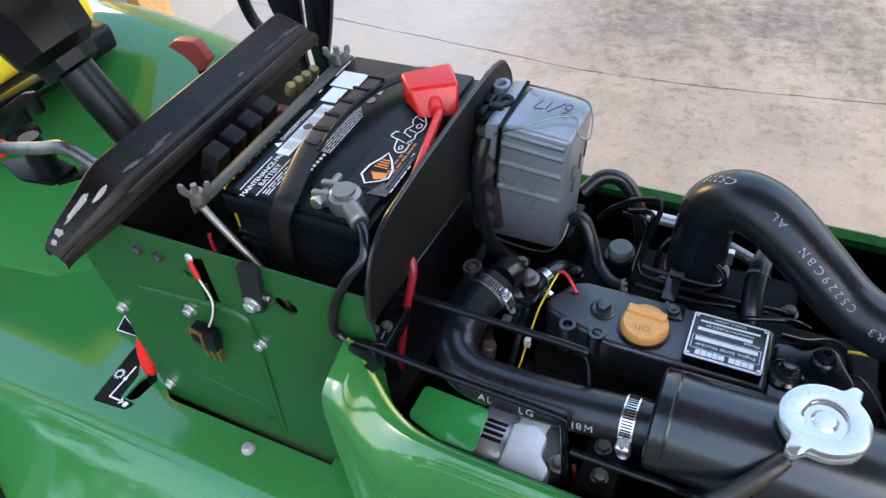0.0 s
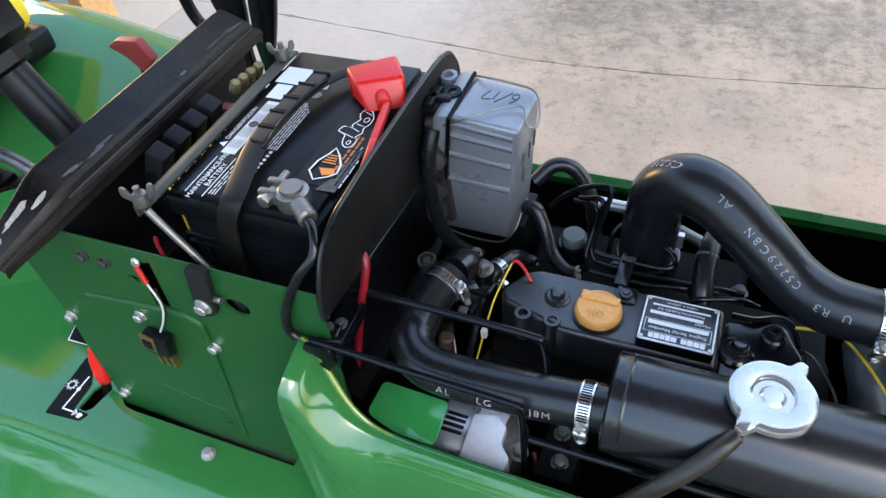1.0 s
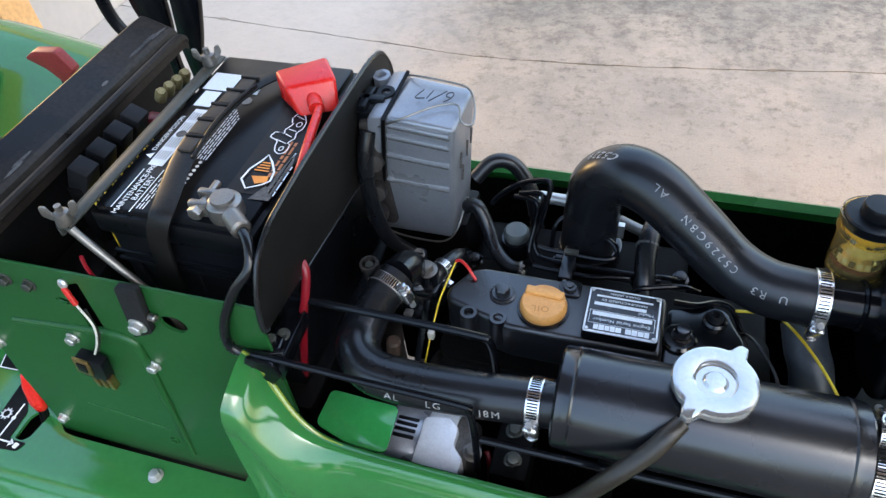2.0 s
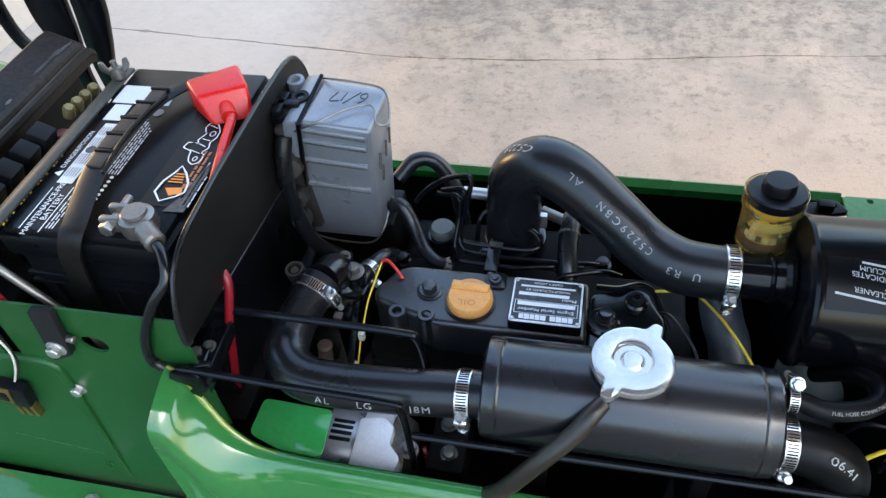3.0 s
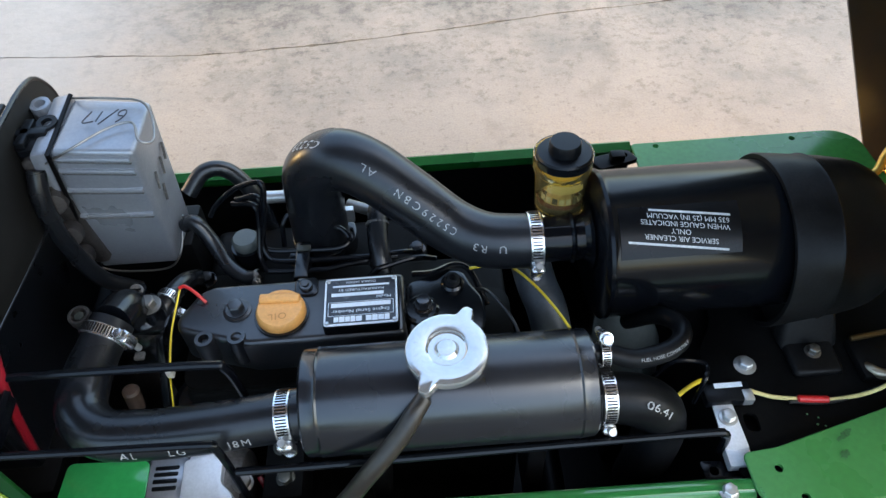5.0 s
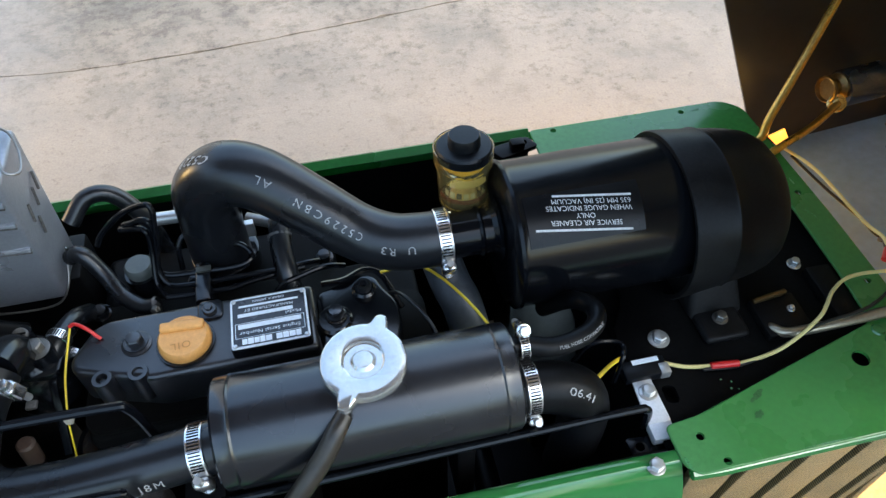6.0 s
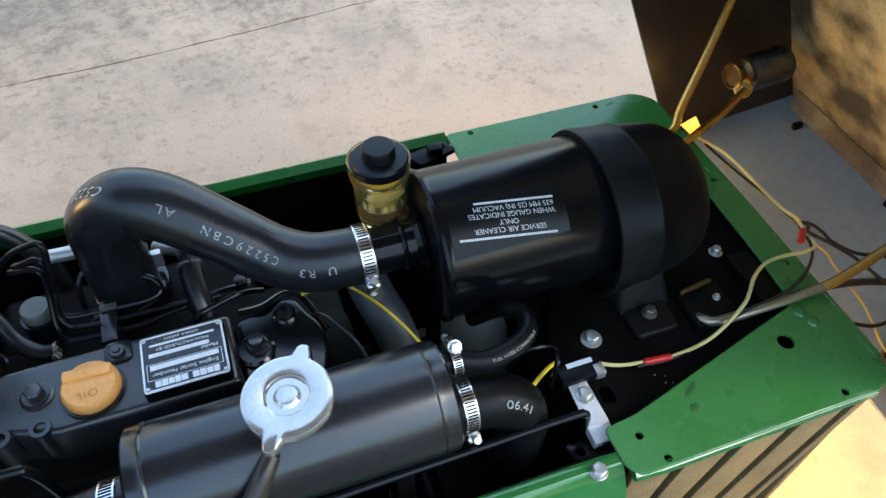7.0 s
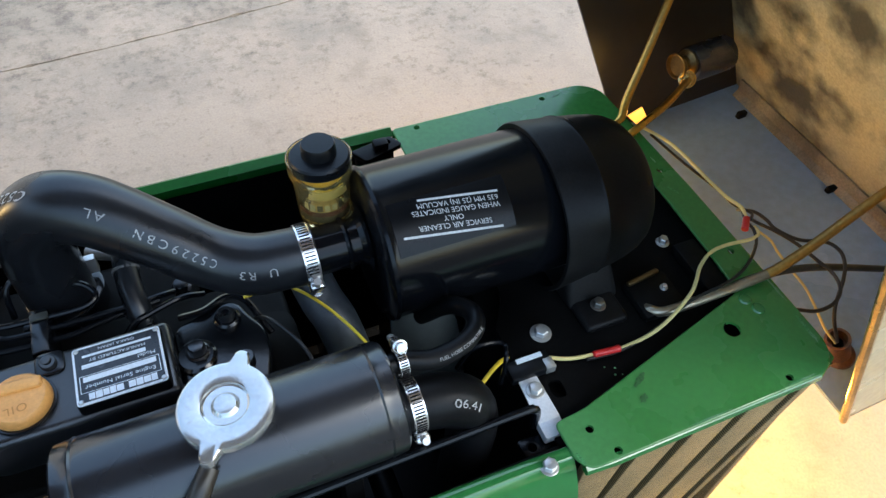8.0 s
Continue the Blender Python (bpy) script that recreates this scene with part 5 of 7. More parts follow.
def hose_clamp(centre, axis, r, width, out, label="stainless worm drive hose clamp", teeth=46, reverse=False):
    """A slotted steel band with its screw on the side named by out."""
    root = thing("hose_clamp", centre, label, "hose clamp", "hose clamps")
    a, o = Vector(axis).normalized(), Vector(out)
    o = (o - a * o.dot(a)).normalized()
    s = a.cross(o)
    band = part("band", lathe([(r, -width / 2), (r + 0.0012, -width / 2 + 0.0006), (r + 0.0012, width / 2 - 0.0006), (r, width / 2)], centre, a, 40, cap=False), M_STAIN, root)
    for k in range(teeth):
        ang = 0.5 + k * (5.3 / teeth)
        d = o * math.cos(ang) + s * math.sin(ang) * (-1 if reverse else 1)
        m = Matrix((a.cross(d), a, d)).transposed().to_4x4()
        b = box((-0.0005, -width * 0.34, -0.0002), (0.0005, width * 0.34, 0.0003))
        b.transform(Matrix.Translation(Vector(centre) + d * (r + 0.0013)) @ m)
        part("slot", b, M_DULL, band)
    c = Vector(centre) + o * (r + 0.0045)
    m = Matrix((s, a, o)).transposed().to_4x4()
    h = box((-0.009, -width * 0.5, -0.004), (0.009, width * 0.5, 0.004), 0.003, 3)
    h.transform(Matrix.Translation(c) @ m)
    part("screw_housing", h, M_STAIN, root)
    part("screw", hex_head(c + s * 0.009, s, 0.008, 0.006, 0.0055), M_STAIN, root)
    part("screw_tail", rod(c - s * 0.017, c - s * 0.008, 0.003, 10), M_ZINC, root)
    return root


# upper radiator hose
HOSE = [(-0.338, -0.1285, 0.633), (-0.37, -0.1298, 0.63), (-0.42, -0.132, 0.6265), (-0.465, -0.1325, 0.6245), (-0.5, -0.1285, 0.6245), (-0.5205, -0.11, 0.626), (-0.522, -0.083, 0.631), (-0.516, -0.058, 0.637), (-0.508, -0.034, 0.642)]
hz = thing("radiator_hose", (-0.45, -0.12, 0.6), "black rubber radiator hose with a tight elbow", "hose", "hoses")
part("hose", tube(HOSE, [0.0195, 0.0196, 0.0197, 0.0197, 0.02, 0.0203, 0.0193, 0.018, 0.018], 26), M_RUBBER, hz)


def along(points, r, facing, s0, twist=0.0, lift=0.0003, n=14, back=True):
    """A place() that lays print along a hose: u runs against the line (or with it), v round it."""
    line = curve(points, n)
    dist = [0.0]
    for a, b in zip(line, line[1:]):
        dist.append(dist[-1] + (b - a).length)
    f0 = Vector(facing)

    def place(u, v):
        s = min(max(s0 + (-u if back else u), 0.0), dist[-1])
        i = min(max(int(np.searchsorted(dist, s)) - 1, 0), len(line) - 2)
        k = (s - dist[i]) / max(1e-9, dist[i + 1] - dist[i])
        c = line[i].lerp(line[i + 1], k)
        t = (line[min(i + 2, len(line) - 1)] - line[max(i - 1, 0)]).normalized()
        o = (f0 - t * f0.dot(t)).normalized()
        w = t.cross(o)
        rad = r(s / dist[-1]) if callable(r) else r
        ang = twist + v / rad * (1 if back else -1)
        return c + (o * math.cos(ang) + w * math.sin(ang)) * (rad + lift)

    return place


for txt, s0 in (("J8M", 0.0525), ("LG", 0.0995), ("AL", 0.1355)):
    part("print", letters(txt, 0.0098, along(HOSE, 0.0198, (0, -1, 0.22), s0, 0.0, 0.0008), 1.3), M_PRINT, hz)
hose_clamp((-0.3555, -0.1292, 0.6314), (1, 0, 0.06), 0.0199, 0.0125, (0, -1, -0.25))
hose_clamp((-0.5125, -0.046, 0.6395), (-0.3, -0.85, -0.2), 0.0187, 0.0112, (0.95, -0.3, 0.1))
hose_clamp((-0.48, 0.0125, 0.6095), (-0.3, -0.85, 0.1), 0.0092, 0.009, (-0.3, 0, -1), teeth=26)

# ---- radiator header tank ----
TY, TZ, TR = -0.125, 0.642, 0.0415
tank = thing("radiator_tank", (-0.23, TY, 0.59), "black gloss painted cylindrical radiator header tank", "tank")
prof = [(0.0, 0), (TR - 0.007, 0.0), (TR - 0.003, 0.0008), (TR - 0.0008, 0.0028), (TR - 0.0004, 0.012), (TR + 0.0006, 0.0135), (TR - 0.0004, 0.015), (TR, 0.017), (TR, 0.203), (TR - 0.0004, 0.205), (TR + 0.0006, 0.2065), (TR, 0.208), (TR - 0.0004, 0.213), (TR - 0.0008, 0.2172), (TR - 0.003, 0.2192), (TR - 0.007, 0.22), (0, 0.22)]
part("shell", lathe(prof, (-0.34, TY, TZ), (1, 0, 0), 64, False), M_TANK, tank)
part("inlet", rod((-0.36, TY, 0.635), (-0.336, TY, 0.635), 0.016, 20), M_CAST, tank)
part("outlet", rod((-0.122, -0.128, 0.622), (-0.085, -0.13, 0.62), 0.018, 20), M_CAST, tank)
part("filler_neck", lathe([(0.021, 0), (0.021, 0.006), (0.026, 0.007), (0.026, 0.0132)], (-0.2295, -0.121, TZ + TR - 0.006), (0, 0, 1), 32), M_TANK, tank)
part("bracket", box((-0.3, TY - 0.03, 0.5), (-0.285, TY + 0.03, 0.606), 0.002), M_DULL, tank)
part("bracket", box((-0.17, TY - 0.03, 0.5), (-0.155, TY + 0.03, 0.606), 0.002), M_DULL, tank)
part("overflow_nozzle", rod((-0.243, TY - 0.018, 0.6825), (-0.254, TY - 0.034, 0.68), 0.0045, 12), M_CAST, tank)

cz = 0.6845
CX, CY = -0.2295, -0.121
prof = []
ring = []
cb = bmesh.new()
N = 96


def cap_r(a, r):
    """The cap's outline with its two ears."""
    e = 0.0
    for a0 in (1.06, 1.06 + math.pi):
        d = (a - a0 + math.pi) % (2 * math.pi) - math.pi
        e = max(e, math.exp(-((d / 0.17) ** 4)))
    return r + 0.0095 * e


levels = [(0.0275, 0.0058, 1), (0.0296, 0.0055, 1), (0.0302, 0.0064, 1), (0.0302, 0.0108, 1), (0.0295, 0.0122, 1), (0.0278, 0.0129, 1), (0.026, 0.0131, 0), (0.0165, 0.0133, 0), (0.0152, 0.0128, 0), (0.0146, 0.0112, 0), (0.0135, 0.0106, 0), (0.009, 0.0106, 0), (0.0078, 0.0118, 0), (0.0068, 0.0128, 0), (0.003, 0.0132, 0)]
for r, z, ear in levels:
    ring.append([cb.verts.new((CX + (cap_r(2 * math.pi * i / N, r) if ear else r) * math.cos(2 * math.pi * i / N), CY + (cap_r(2 * math.pi * i / N, r) if ear else r) * math.sin(2 * math.pi * i / N), cz + z)) for i in range(N)])
for a, b in zip(ring, ring[1:]):
    for i in range(N):
        cb.faces.new((a[i], a[(i + 1) % N], b[(i + 1) % N], b[i]))
cb.faces.new(ring[-1])
cb.faces.new(ring[0][::-1])
rc = part("pressure_cap", cb, M_CAP, tank, "pressed metal radiator cap with two ears", 25)
for k in range(26):
    if k in (6, 7, 14, 15, 20):
        continue
    a = 0.2 + k * 2 * math.pi / 26
    p = Vector((CX + 0.0228 * math.cos(a), CY + 0.0228 * math.sin(a), cz + 0.0131))
    b = box((-0.0007, -0.0018, -0.0003), (0.0007, 0.0018, 0.0003))
    b.transform(Matrix.Translation(p) @ Matrix.Rotation(a + math.pi / 2, 4, "Z"))
    part("stamped_mark", b, M_CAP, rc)

ov = thing("overflow_hose", (-0.3, -0.18, 0.6), "thin black rubber overflow hose", "hose", "hoses")
part("hose", tube([(-0.248, TY - 0.026, 0.681), (-0.256, TY - 0.036, 0.677), (-0.268, -0.172, 0.664), (-0.292, -0.186, 0.64), (-0.318, -0.192, 0.6), (-0.34, -0.178, 0.55), (-0.35, -0.15, 0.48)], [0.0062, 0.0068, 0.0072, 0.0072, 0.0072, 0.0072, 0.0072], 14), M_OLDHOSE, ov)

# lower elbow and heater hose at the front of the tank
eb = thing("elbow_hose", (-0.07, -0.13, 0.56), "black rubber elbow hose below the tank", "hose", "hoses")
EH = [(-0.118, -0.128, 0.622), (-0.1, -0.129, 0.621), (-0.08, -0.131, 0.616), (-0.065, -0.133, 0.603), (-0.058, -0.135, 0.58), (-0.058, -0.136, 0.54), (-0.062, -0.135, 0.48)]
part("hose", tube(EH, [0.02, 0.0205, 0.0215, 0.022, 0.0215, 0.021, 0.021], 24), M_DARKHOSE, eb)
part("print", letters("06.41", 0.0088, along(EH, 0.022, (0.1, -0.55, 0.85), 0.044, 0.12, 0.0006, back=False)), M_PRINT, eb)
hose_clamp((-0.107, -0.1275, 0.6215), (1, 0, -0.02), 0.0208, 0.0115, (0.0, -0.75, -0.6), reverse=True)
fh = thing("fuel_hose", (-0.08, -0.1, 0.65), "black rubber fuel hose with white print", "hose", "hoses")
FH = [(-0.122, -0.108, 0.654), (-0.105, -0.108, 0.652), (-0.084, -0.112, 0.648), (-0.059, -0.107, 0.646), (-0.042, -0.095, 0.643), (-0.037, -0.077, 0.638), (-0.046, -0.055, 0.622), (-0.06, -0.03, 0.58)]
part("hose", tube(FH, 0.0078, 16), M_DARKHOSE, fh)
part("print", letters("FUEL HOSE COMPATIBLE", 0.0038, along(FH, 0.0078, (0.2, -0.7, 0.7), 0.062, 0.0, 0.0005, back=False)), M_PRINT, fh)
hose_clamp((-0.108, -0.108, 0.653), (1, 0, 0), 0.0098, 0.008, (0.0, 0.6, 0.7), teeth=30)

# grey duct seen below the air cleaner, and a second hose
duct = solo("fan_shroud_duct", tube([(-0.042, 0.032, 0.558), (-0.041, 0.028, 0.54), (-0.038, 0.015, 0.5), (-0.035, 0.0, 0.4)], [0.016, 0.026, 0.034, 0.04], 20), M_GREYPAINT, (-0.06, 0.0, 0.4), "grey plastic duct in the front of the bay", "duct")
solo("lower_hose", tube([(-0.142, 0.03, 0.6), (-0.137, 0.01, 0.588), (-0.13, -0.01, 0.575), (-0.12, -0.04, 0.52)], 0.019, 20), M_GREYHOSE, (-0.14, 0, 0.5), "black rubber hose going down beside the engine", "hose", "hoses")

# ---- air cleaner ----
AY, AZ, AR = 0.02, 0.634, 0.067
air = thing("air_cleaner", (0.03, AY, 0.56), "black painted steel air cleaner canister on a strap mount", "air cleaner")
prof = [(0, 0), (AR - 0.012, 0.0), (AR - 0.004, 0.001), (AR + 0.001, 0.004), (AR + 0.002, 0.007), (AR, 0.011), (AR, 0.2), (AR - 0.004, 0.21), (0, 0.213)]
part("canister", lathe(prof, (-0.092, AY, AZ), (1, 0, 0), 72, False), M_BLACK, air, "black gloss canister")
part("outlet_neck", lathe([(0.0205, 0), (0.0205, 0.05), (0.0235, 0.054), (0.03, 0.056)], (-0.15, AY, 0.645), (1, 0, 0), 32), M_BLACK, air)
part("bead", lathe([(0.022, 0), (0.0232, 0.002), (0.022, 0.004)], (-0.112, AY, 0.645), (1, 0, 0), 32), M_BLACK, air)
# rubber end boot with its foot
BR = 0.08
prof = [(BR - 0.005, 0.0), (BR - 0.001, 0.0), (BR, 0.002), (BR - 0.004, 0.039), (BR - 0.003, 0.041), (BR - 0.0045, 0.043), (BR - 0.007, 0.062), (BR - 0.01, 0.077), (BR - 0.013, 0.087), (BR - 0.0175, 0.095), (BR - 0.024, 0.101), (BR - 0.033, 0.105), (BR - 0.05, 0.108), (0, 0.109)]
part("end_boot", lathe(prof, (0.061, AY - 0.003, AZ - 0.0075), (1, 0, 0), 72, False), M_BOOT, air, "black rubber end boot with a mould line")
part("foot", hull8([(0.07, -0.07, 0.568), (0.125, -0.07, 0.568), (0.125, 0.0, 0.568), (0.07, 0.0, 0.568)], [(0.075, -0.052, 0.598), (0.12, -0.052, 0.598), (0.12, 0.0, 0.63), (0.075, 0.0, 0.63)], 0.006, 3), M_BOOT, air)
part("foot_pad", box((0.074, -0.096, 0.566), (0.118, -0.055, 0.576), 0.005, 3), M_BOOT, air)
bolt(air, (0.096, -0.075, 0.576), (0, 0, 1), 0.009, 0.006, 0.0072, M_LEAD)


def wrap(x0, theta0, r=AR, lift=0.0003):
    """Print laid on the canister, read from its far side."""
    def place(u, v):
        a = theta0 + v / r
        return Vector((x0 - u, AY - (r + lift) * math.sin(a), AZ + (r + lift) * math.cos(a)))
    return place


lab = part("label", panel(wrap(-0.03, 0.61, lift=0.0003), 0.1, 0.044, 0, 0, 2, 14), M_PLATEBLACK, air, "black service label with white print")
for x0, x1, th, tilt in ((-0.074, 0.0088, 0.81, 0.14), (-0.0545, 0.0118, 0.4, 0.14)):
    pl3 = wrap((x0 + x1) / 2, th, lift=0.0006)
    part("line", panel(lambda u, v: pl3(u, v - u * tilt), x1 - x0, 0.0019, 0, 0, 6, 2), M_LABELINK, lab)
for txt, th, x0, size in (("SERVICE AIR CLEANER", 0.725, -0.03, 0.0061), ("ONLY", 0.635, -0.03, 0.0061), ("WHEN GAUGE INDICATES", 0.55, -0.026, 0.0061), ("635 MM (25 IN) VACUUM", 0.468, -0.023, 0.0061)):
    pl3 = wrap(x0, th, lift=0.0006)
    part("text_line", letters(txt, size, lambda u, v: pl3(u, v - u * 0.14)), M_LABELINK, lab)

# restriction gauge
ga = thing("filter_gauge", (-0.115, 0.062, 0.64), "clear amber filter gauge with a black cap", "gauge")
ga.scale.z, ga.location.z = 1.13, 0.632
gax, gay = -0.1145, 0.058
part("cap", lathe([(0.0235, 0), (0.0245, 0.001), (0.0245, 0.0075), (0.0232, 0.009), (0.0142, 0.0098), (0.0138, 0.0172), (0.0128, 0.019), (0, 0.0194)], (gax, gay, 0.704), (0, 0.05, 1), 40), M_PLASTIC, ga, "black ribbed cap")
bowl = part("bowl", lathe([(0.0, -0.003), (0.015, -0.002), (0.02, 0.0), (0.0225, 0.004), (0.0238, 0.042), (0.0262, 0.045), (0.0265, 0.058), (0.0252, 0.058), (0.025, 0.047), (0.0224, 0.043), (0.021, 0.006), (0.0, 0.003)], (gax, gay, 0.652), (0, 0.05, 1), 40, False), M_AMBER, ga, "clear amber bowl")
bowl.visible_shadow = False
part("core", lathe([(0.013, 0), (0.0135, 0.03), (0.0135, 0.047), (0, 0.047)], (gax, gay, 0.656), (0, 0.05, 1), 28), M_CORE, ga)
part("indicator", lathe([(0.0208, 0), (0.021, 0.0005), (0.021, 0.0075), (0.0208, 0.008)], (gax, gay, 0.684), (0, 0.05, 1), 32, False), M_CREAMWIRE, ga, "cream scale band")
part("print_band", lathe([(0.0204, 0), (0.0206, 0.009)], (gax, gay, 0.6925), (0, 0.05, 1), 28, False), M_YWIRE, ga, "yellow scale band")
part("red_band", lathe([(0.0202, 0), (0.0202, 0.0045)], (gax, gay, 0.6665), (0, 0.05, 1), 28, False), M_DARKRED, ga)
part("print_band", lathe([(0.0198, 0), (0.0198, 0.0085)], (gax, gay, 0.6575), (0, 0.05, 1), 28, False), M_GREYD, ga)
for k in range(9):
    a = -2.9 + k * 0.3
    d = Vector((math.cos(a), math.sin(a), 0))
    for z, hgt, m, r in ((0.6605, 0.0016, M_CREAMWIRE, 0.02), (0.676, 0.006, M_GREYD if k % 3 == 0 else M_LABEL, 0.0197), (0.6965, 0.0022, M_PLATEBLACK if k % 3 else M_YWIRE, 0.0209)):
        part("mark", panel(flat((gax + d.x * r, gay + d.y * r, z), (-d.y, d.x, 0), (0, 0, 1), 0.0002), 0.0045, hgt), m, ga)
part("stem", rod((gax, gay - 0.012, 0.635), (gax, gay, 0.66), 0.008, 14), M_PLASTIC, ga)

# intake hose
IH = [(-0.347, 0.104, 0.55), (-0.347, 0.104, 0.6), (-0.345, 0.103, 0.64), (-0.34, 0.101, 0.672), (-0.318, 0.094, 0.692), (-0.289, 0.08, 0.692), (-0.25, 0.058, 0.672), (-0.216, 0.039, 0.652), (-0.188, 0.026, 0.645), (-0.16, 0.021, 0.645), (-0.136, 0.02, 0.645)]
ih = thing("intake_hose", (-0.25, 0.07, 0.6), "large black rubber intake hose with white mould print", "hose", "hoses")
IR = [0.029, 0.0285, 0.0285, 0.029, 0.029, 0.028, 0.0265, 0.0255, 0.0255, 0.0248, 0.0245]
part("hose", tube(IH, IR, 36, 10), M_RUBBER, ih)
rr = lambda k: float(np.interp(k * (len(IR) - 1), range(len(IR)), IR))
for txt, s, tw, size in (("C5229CBN", 0.255, 0.19, 0.0098), ("AL", 0.194, 0.12, 0.0098), ("R3", 0.312, 0.4, 0.0095), ("U", 0.33, 0.36, 0.0095)):
    part("print", letters(txt, size, along(IH, rr, (0, -0.62, 0.78), s, tw, 0.0006), 1.6 if len(txt) > 6 else 1.25), M_PRINT, ih)
bend = along(IH, rr, (0, -0.62, 0.78), 0.146, -0.55, 0.0006)
part("print", letters("C5229", 0.0088, lambda u, v: bend(u * 0.8 + v * 0.6, v * 0.8 - u * 0.6), 1.15), M_PRINT, ih)
hose_clamp((-0.143, 0.02, 0.645), (1, 0, 0), 0.0252, 0.0125, (0.1, -0.85, -0.35))
part("manifold_collar", lathe([(0.032, 0), (0.033, 0.003), (0.033, 0.02), (0.03, 0.022)], (-0.345, 0.108, 0.56), (0, 0, 1), 30), M_CAST, engine)

# ---- grey bail-clipped housing ----
gh = thing("filter_housing", (-0.52, 0.1, 0.57), "grey cast metal housing held by spring wire bails", "housing")
bot = [(-0.57, 0.083, 0.58), (-0.492, 0.083, 0.58), (-0.484, 0.133, 0.592), (-0.562, 0.138, 0.592)]
top = [(-0.537, 0.054, 0.757), (-0.468, 0.048, 0.755), (-0.466, 0.112, 0.758), (-0.533, 0.121, 0.76)]
part("case", hull8(bot, top, 0.0045, 3), M_GREY, gh, "ribbed grey metal case")
B, T = [Vector(p) for p in bot], [Vector(p) for p in top]
for k in (0.955, 0.87, 0.72, 0.51):
    q = [B[i].lerp(T[i], k) for i in range(3)]
    part("case_rib", tube([q[0] + Vector((0.003, -0.0004, 0)), q[1] + Vector((-0.004, -0.0004, 0))], 0.0026, 8, 4, False), M_GREY, gh)
    # raised dark line drawn below each rib for its shade
    part("groove", tube([q[0] + Vector((0.004, -0.0008, -0.0036)), q[1] + Vector((-0.005, -0.0008, -0.0036))], 0.0011, 6, 4, False), M_GREYD, gh)
for k, s in ((0.66, 0.3), (0.66, 0.6), (0.52, 0.4), (0.7, 0.8)):
    q = B[1].lerp(T[1], k).lerp(B[2].lerp(T[2], k), s) + Vector((0.0012, 0, 0))
    part("side_slot", rod(q + Vector((0, -0.002, -0.008)), q + Vector((0.0006, 0.002, 0.008)), 0.0012, 8), M_GREYD, gh)
base_b = [(-0.588, 0.078, 0.585), (-0.568, 0.08, 0.583), (-0.56, 0.142, 0.595), (-0.582, 0.14, 0.597)]
base_t = [(-0.554, 0.052, 0.755), (-0.5375, 0.052, 0.757), (-0.533, 0.126, 0.762), (-0.552, 0.126, 0.76)]
part("flange", hull8(base_b, base_t, 0.004, 2), M_GREY, gh)
part("gasket", tube([(-0.5365, 0.124, 0.7605), (-0.5365, 0.0505, 0.757), (-0.569, 0.0795, 0.582)], 0.002, 8, 2, False), M_DULL, gh, "dark gasket line")
part("knob_ring", lathe([(0.0045, 0), (0.0085, 0), (0.0085, 0.004), (0.0045, 0.004), (0.0045, 0)], (-0.546, 0.088, 0.7575), (0, -0.1, 1), 20, False), M_PLASTIC, gh)
part("mount_casting", hull8([(-0.566, 0.07, 0.6), (-0.55, 0.07, 0.6), (-0.55, 0.13, 0.6), (-0.566, 0.135, 0.6)], [(-0.567, 0.055, 0.745), (-0.548, 0.055, 0.748), (-0.548, 0.13, 0.752), (-0.567, 0.13, 0.75)], 0.005, 3), M_CASTBROWN, gh)
part("boss", lathe([(0.0095, 0), (0.0085, 0.012), (0.005, 0.012), (0.0045, 0.006), (0, 0.006)], (-0.561, 0.117, 0.748), (0, -0.1, 1), 24), M_GREY, gh)
part("knob", merge(lathe([(0.014, 0), (0.015, 0.003), (0.015, 0.012), (0.012, 0.014)], (-0.562, 0.078, 0.742), (0, -0.1, 1), 24), box((-0.58, 0.074, 0.755), (-0.544, 0.082, 0.761), 0.001), box((-0.566, 0.062, 0.755), (-0.558, 0.094, 0.761), 0.001)), M_PLASTIC, gh, "black cross knob")
for z, k in ((0.7, 0.62), (0.66, 0.4), (0.63, 0.25)):
    part("boss", lathe([(0.011, 0), (0.012, 0.004), (0.01, 0.012), (0, 0.013)], (-0.566 + k * 0.012, 0.058 + k * 0.004, z), (0.3, -1, 0.2), 18), M_CASTBROWN, gh)
bail = [(-0.544, 0.054, 0.745), (-0.519, 0.052, 0.759), (-0.493, 0.072, 0.762), (-0.473, 0.078, 0.762), (-0.464, 0.057, 0.760), (-0.455, 0.061, 0.755), (-0.459, 0.085, 0.757), (-0.470, 0.104, 0.763), (-0.495, 0.110, 0.764), (-0.524, 0.114, 0.764), (-0.54, 0.126, 0.756)]
part("bail", tube(bail, 0.0011, 8, 5), M_LEAD, gh, "spring wire bail")
bail = [(-0.58, 0.082, 0.592), (-0.56, 0.079, 0.58), (-0.53, 0.078, 0.576), (-0.5, 0.078, 0.579), (-0.486, 0.084, 0.594), (-0.482, 0.1, 0.61), (-0.478, 0.104, 0.625)]
part("bail", tube(bail, 0.0011, 8, 5), M_LEAD, gh, "spring wire bail")
ink = flat((-0.499, 0.089, 0.7605), (-1, 0.05, 0), (0, -1, 0), 0.0012)
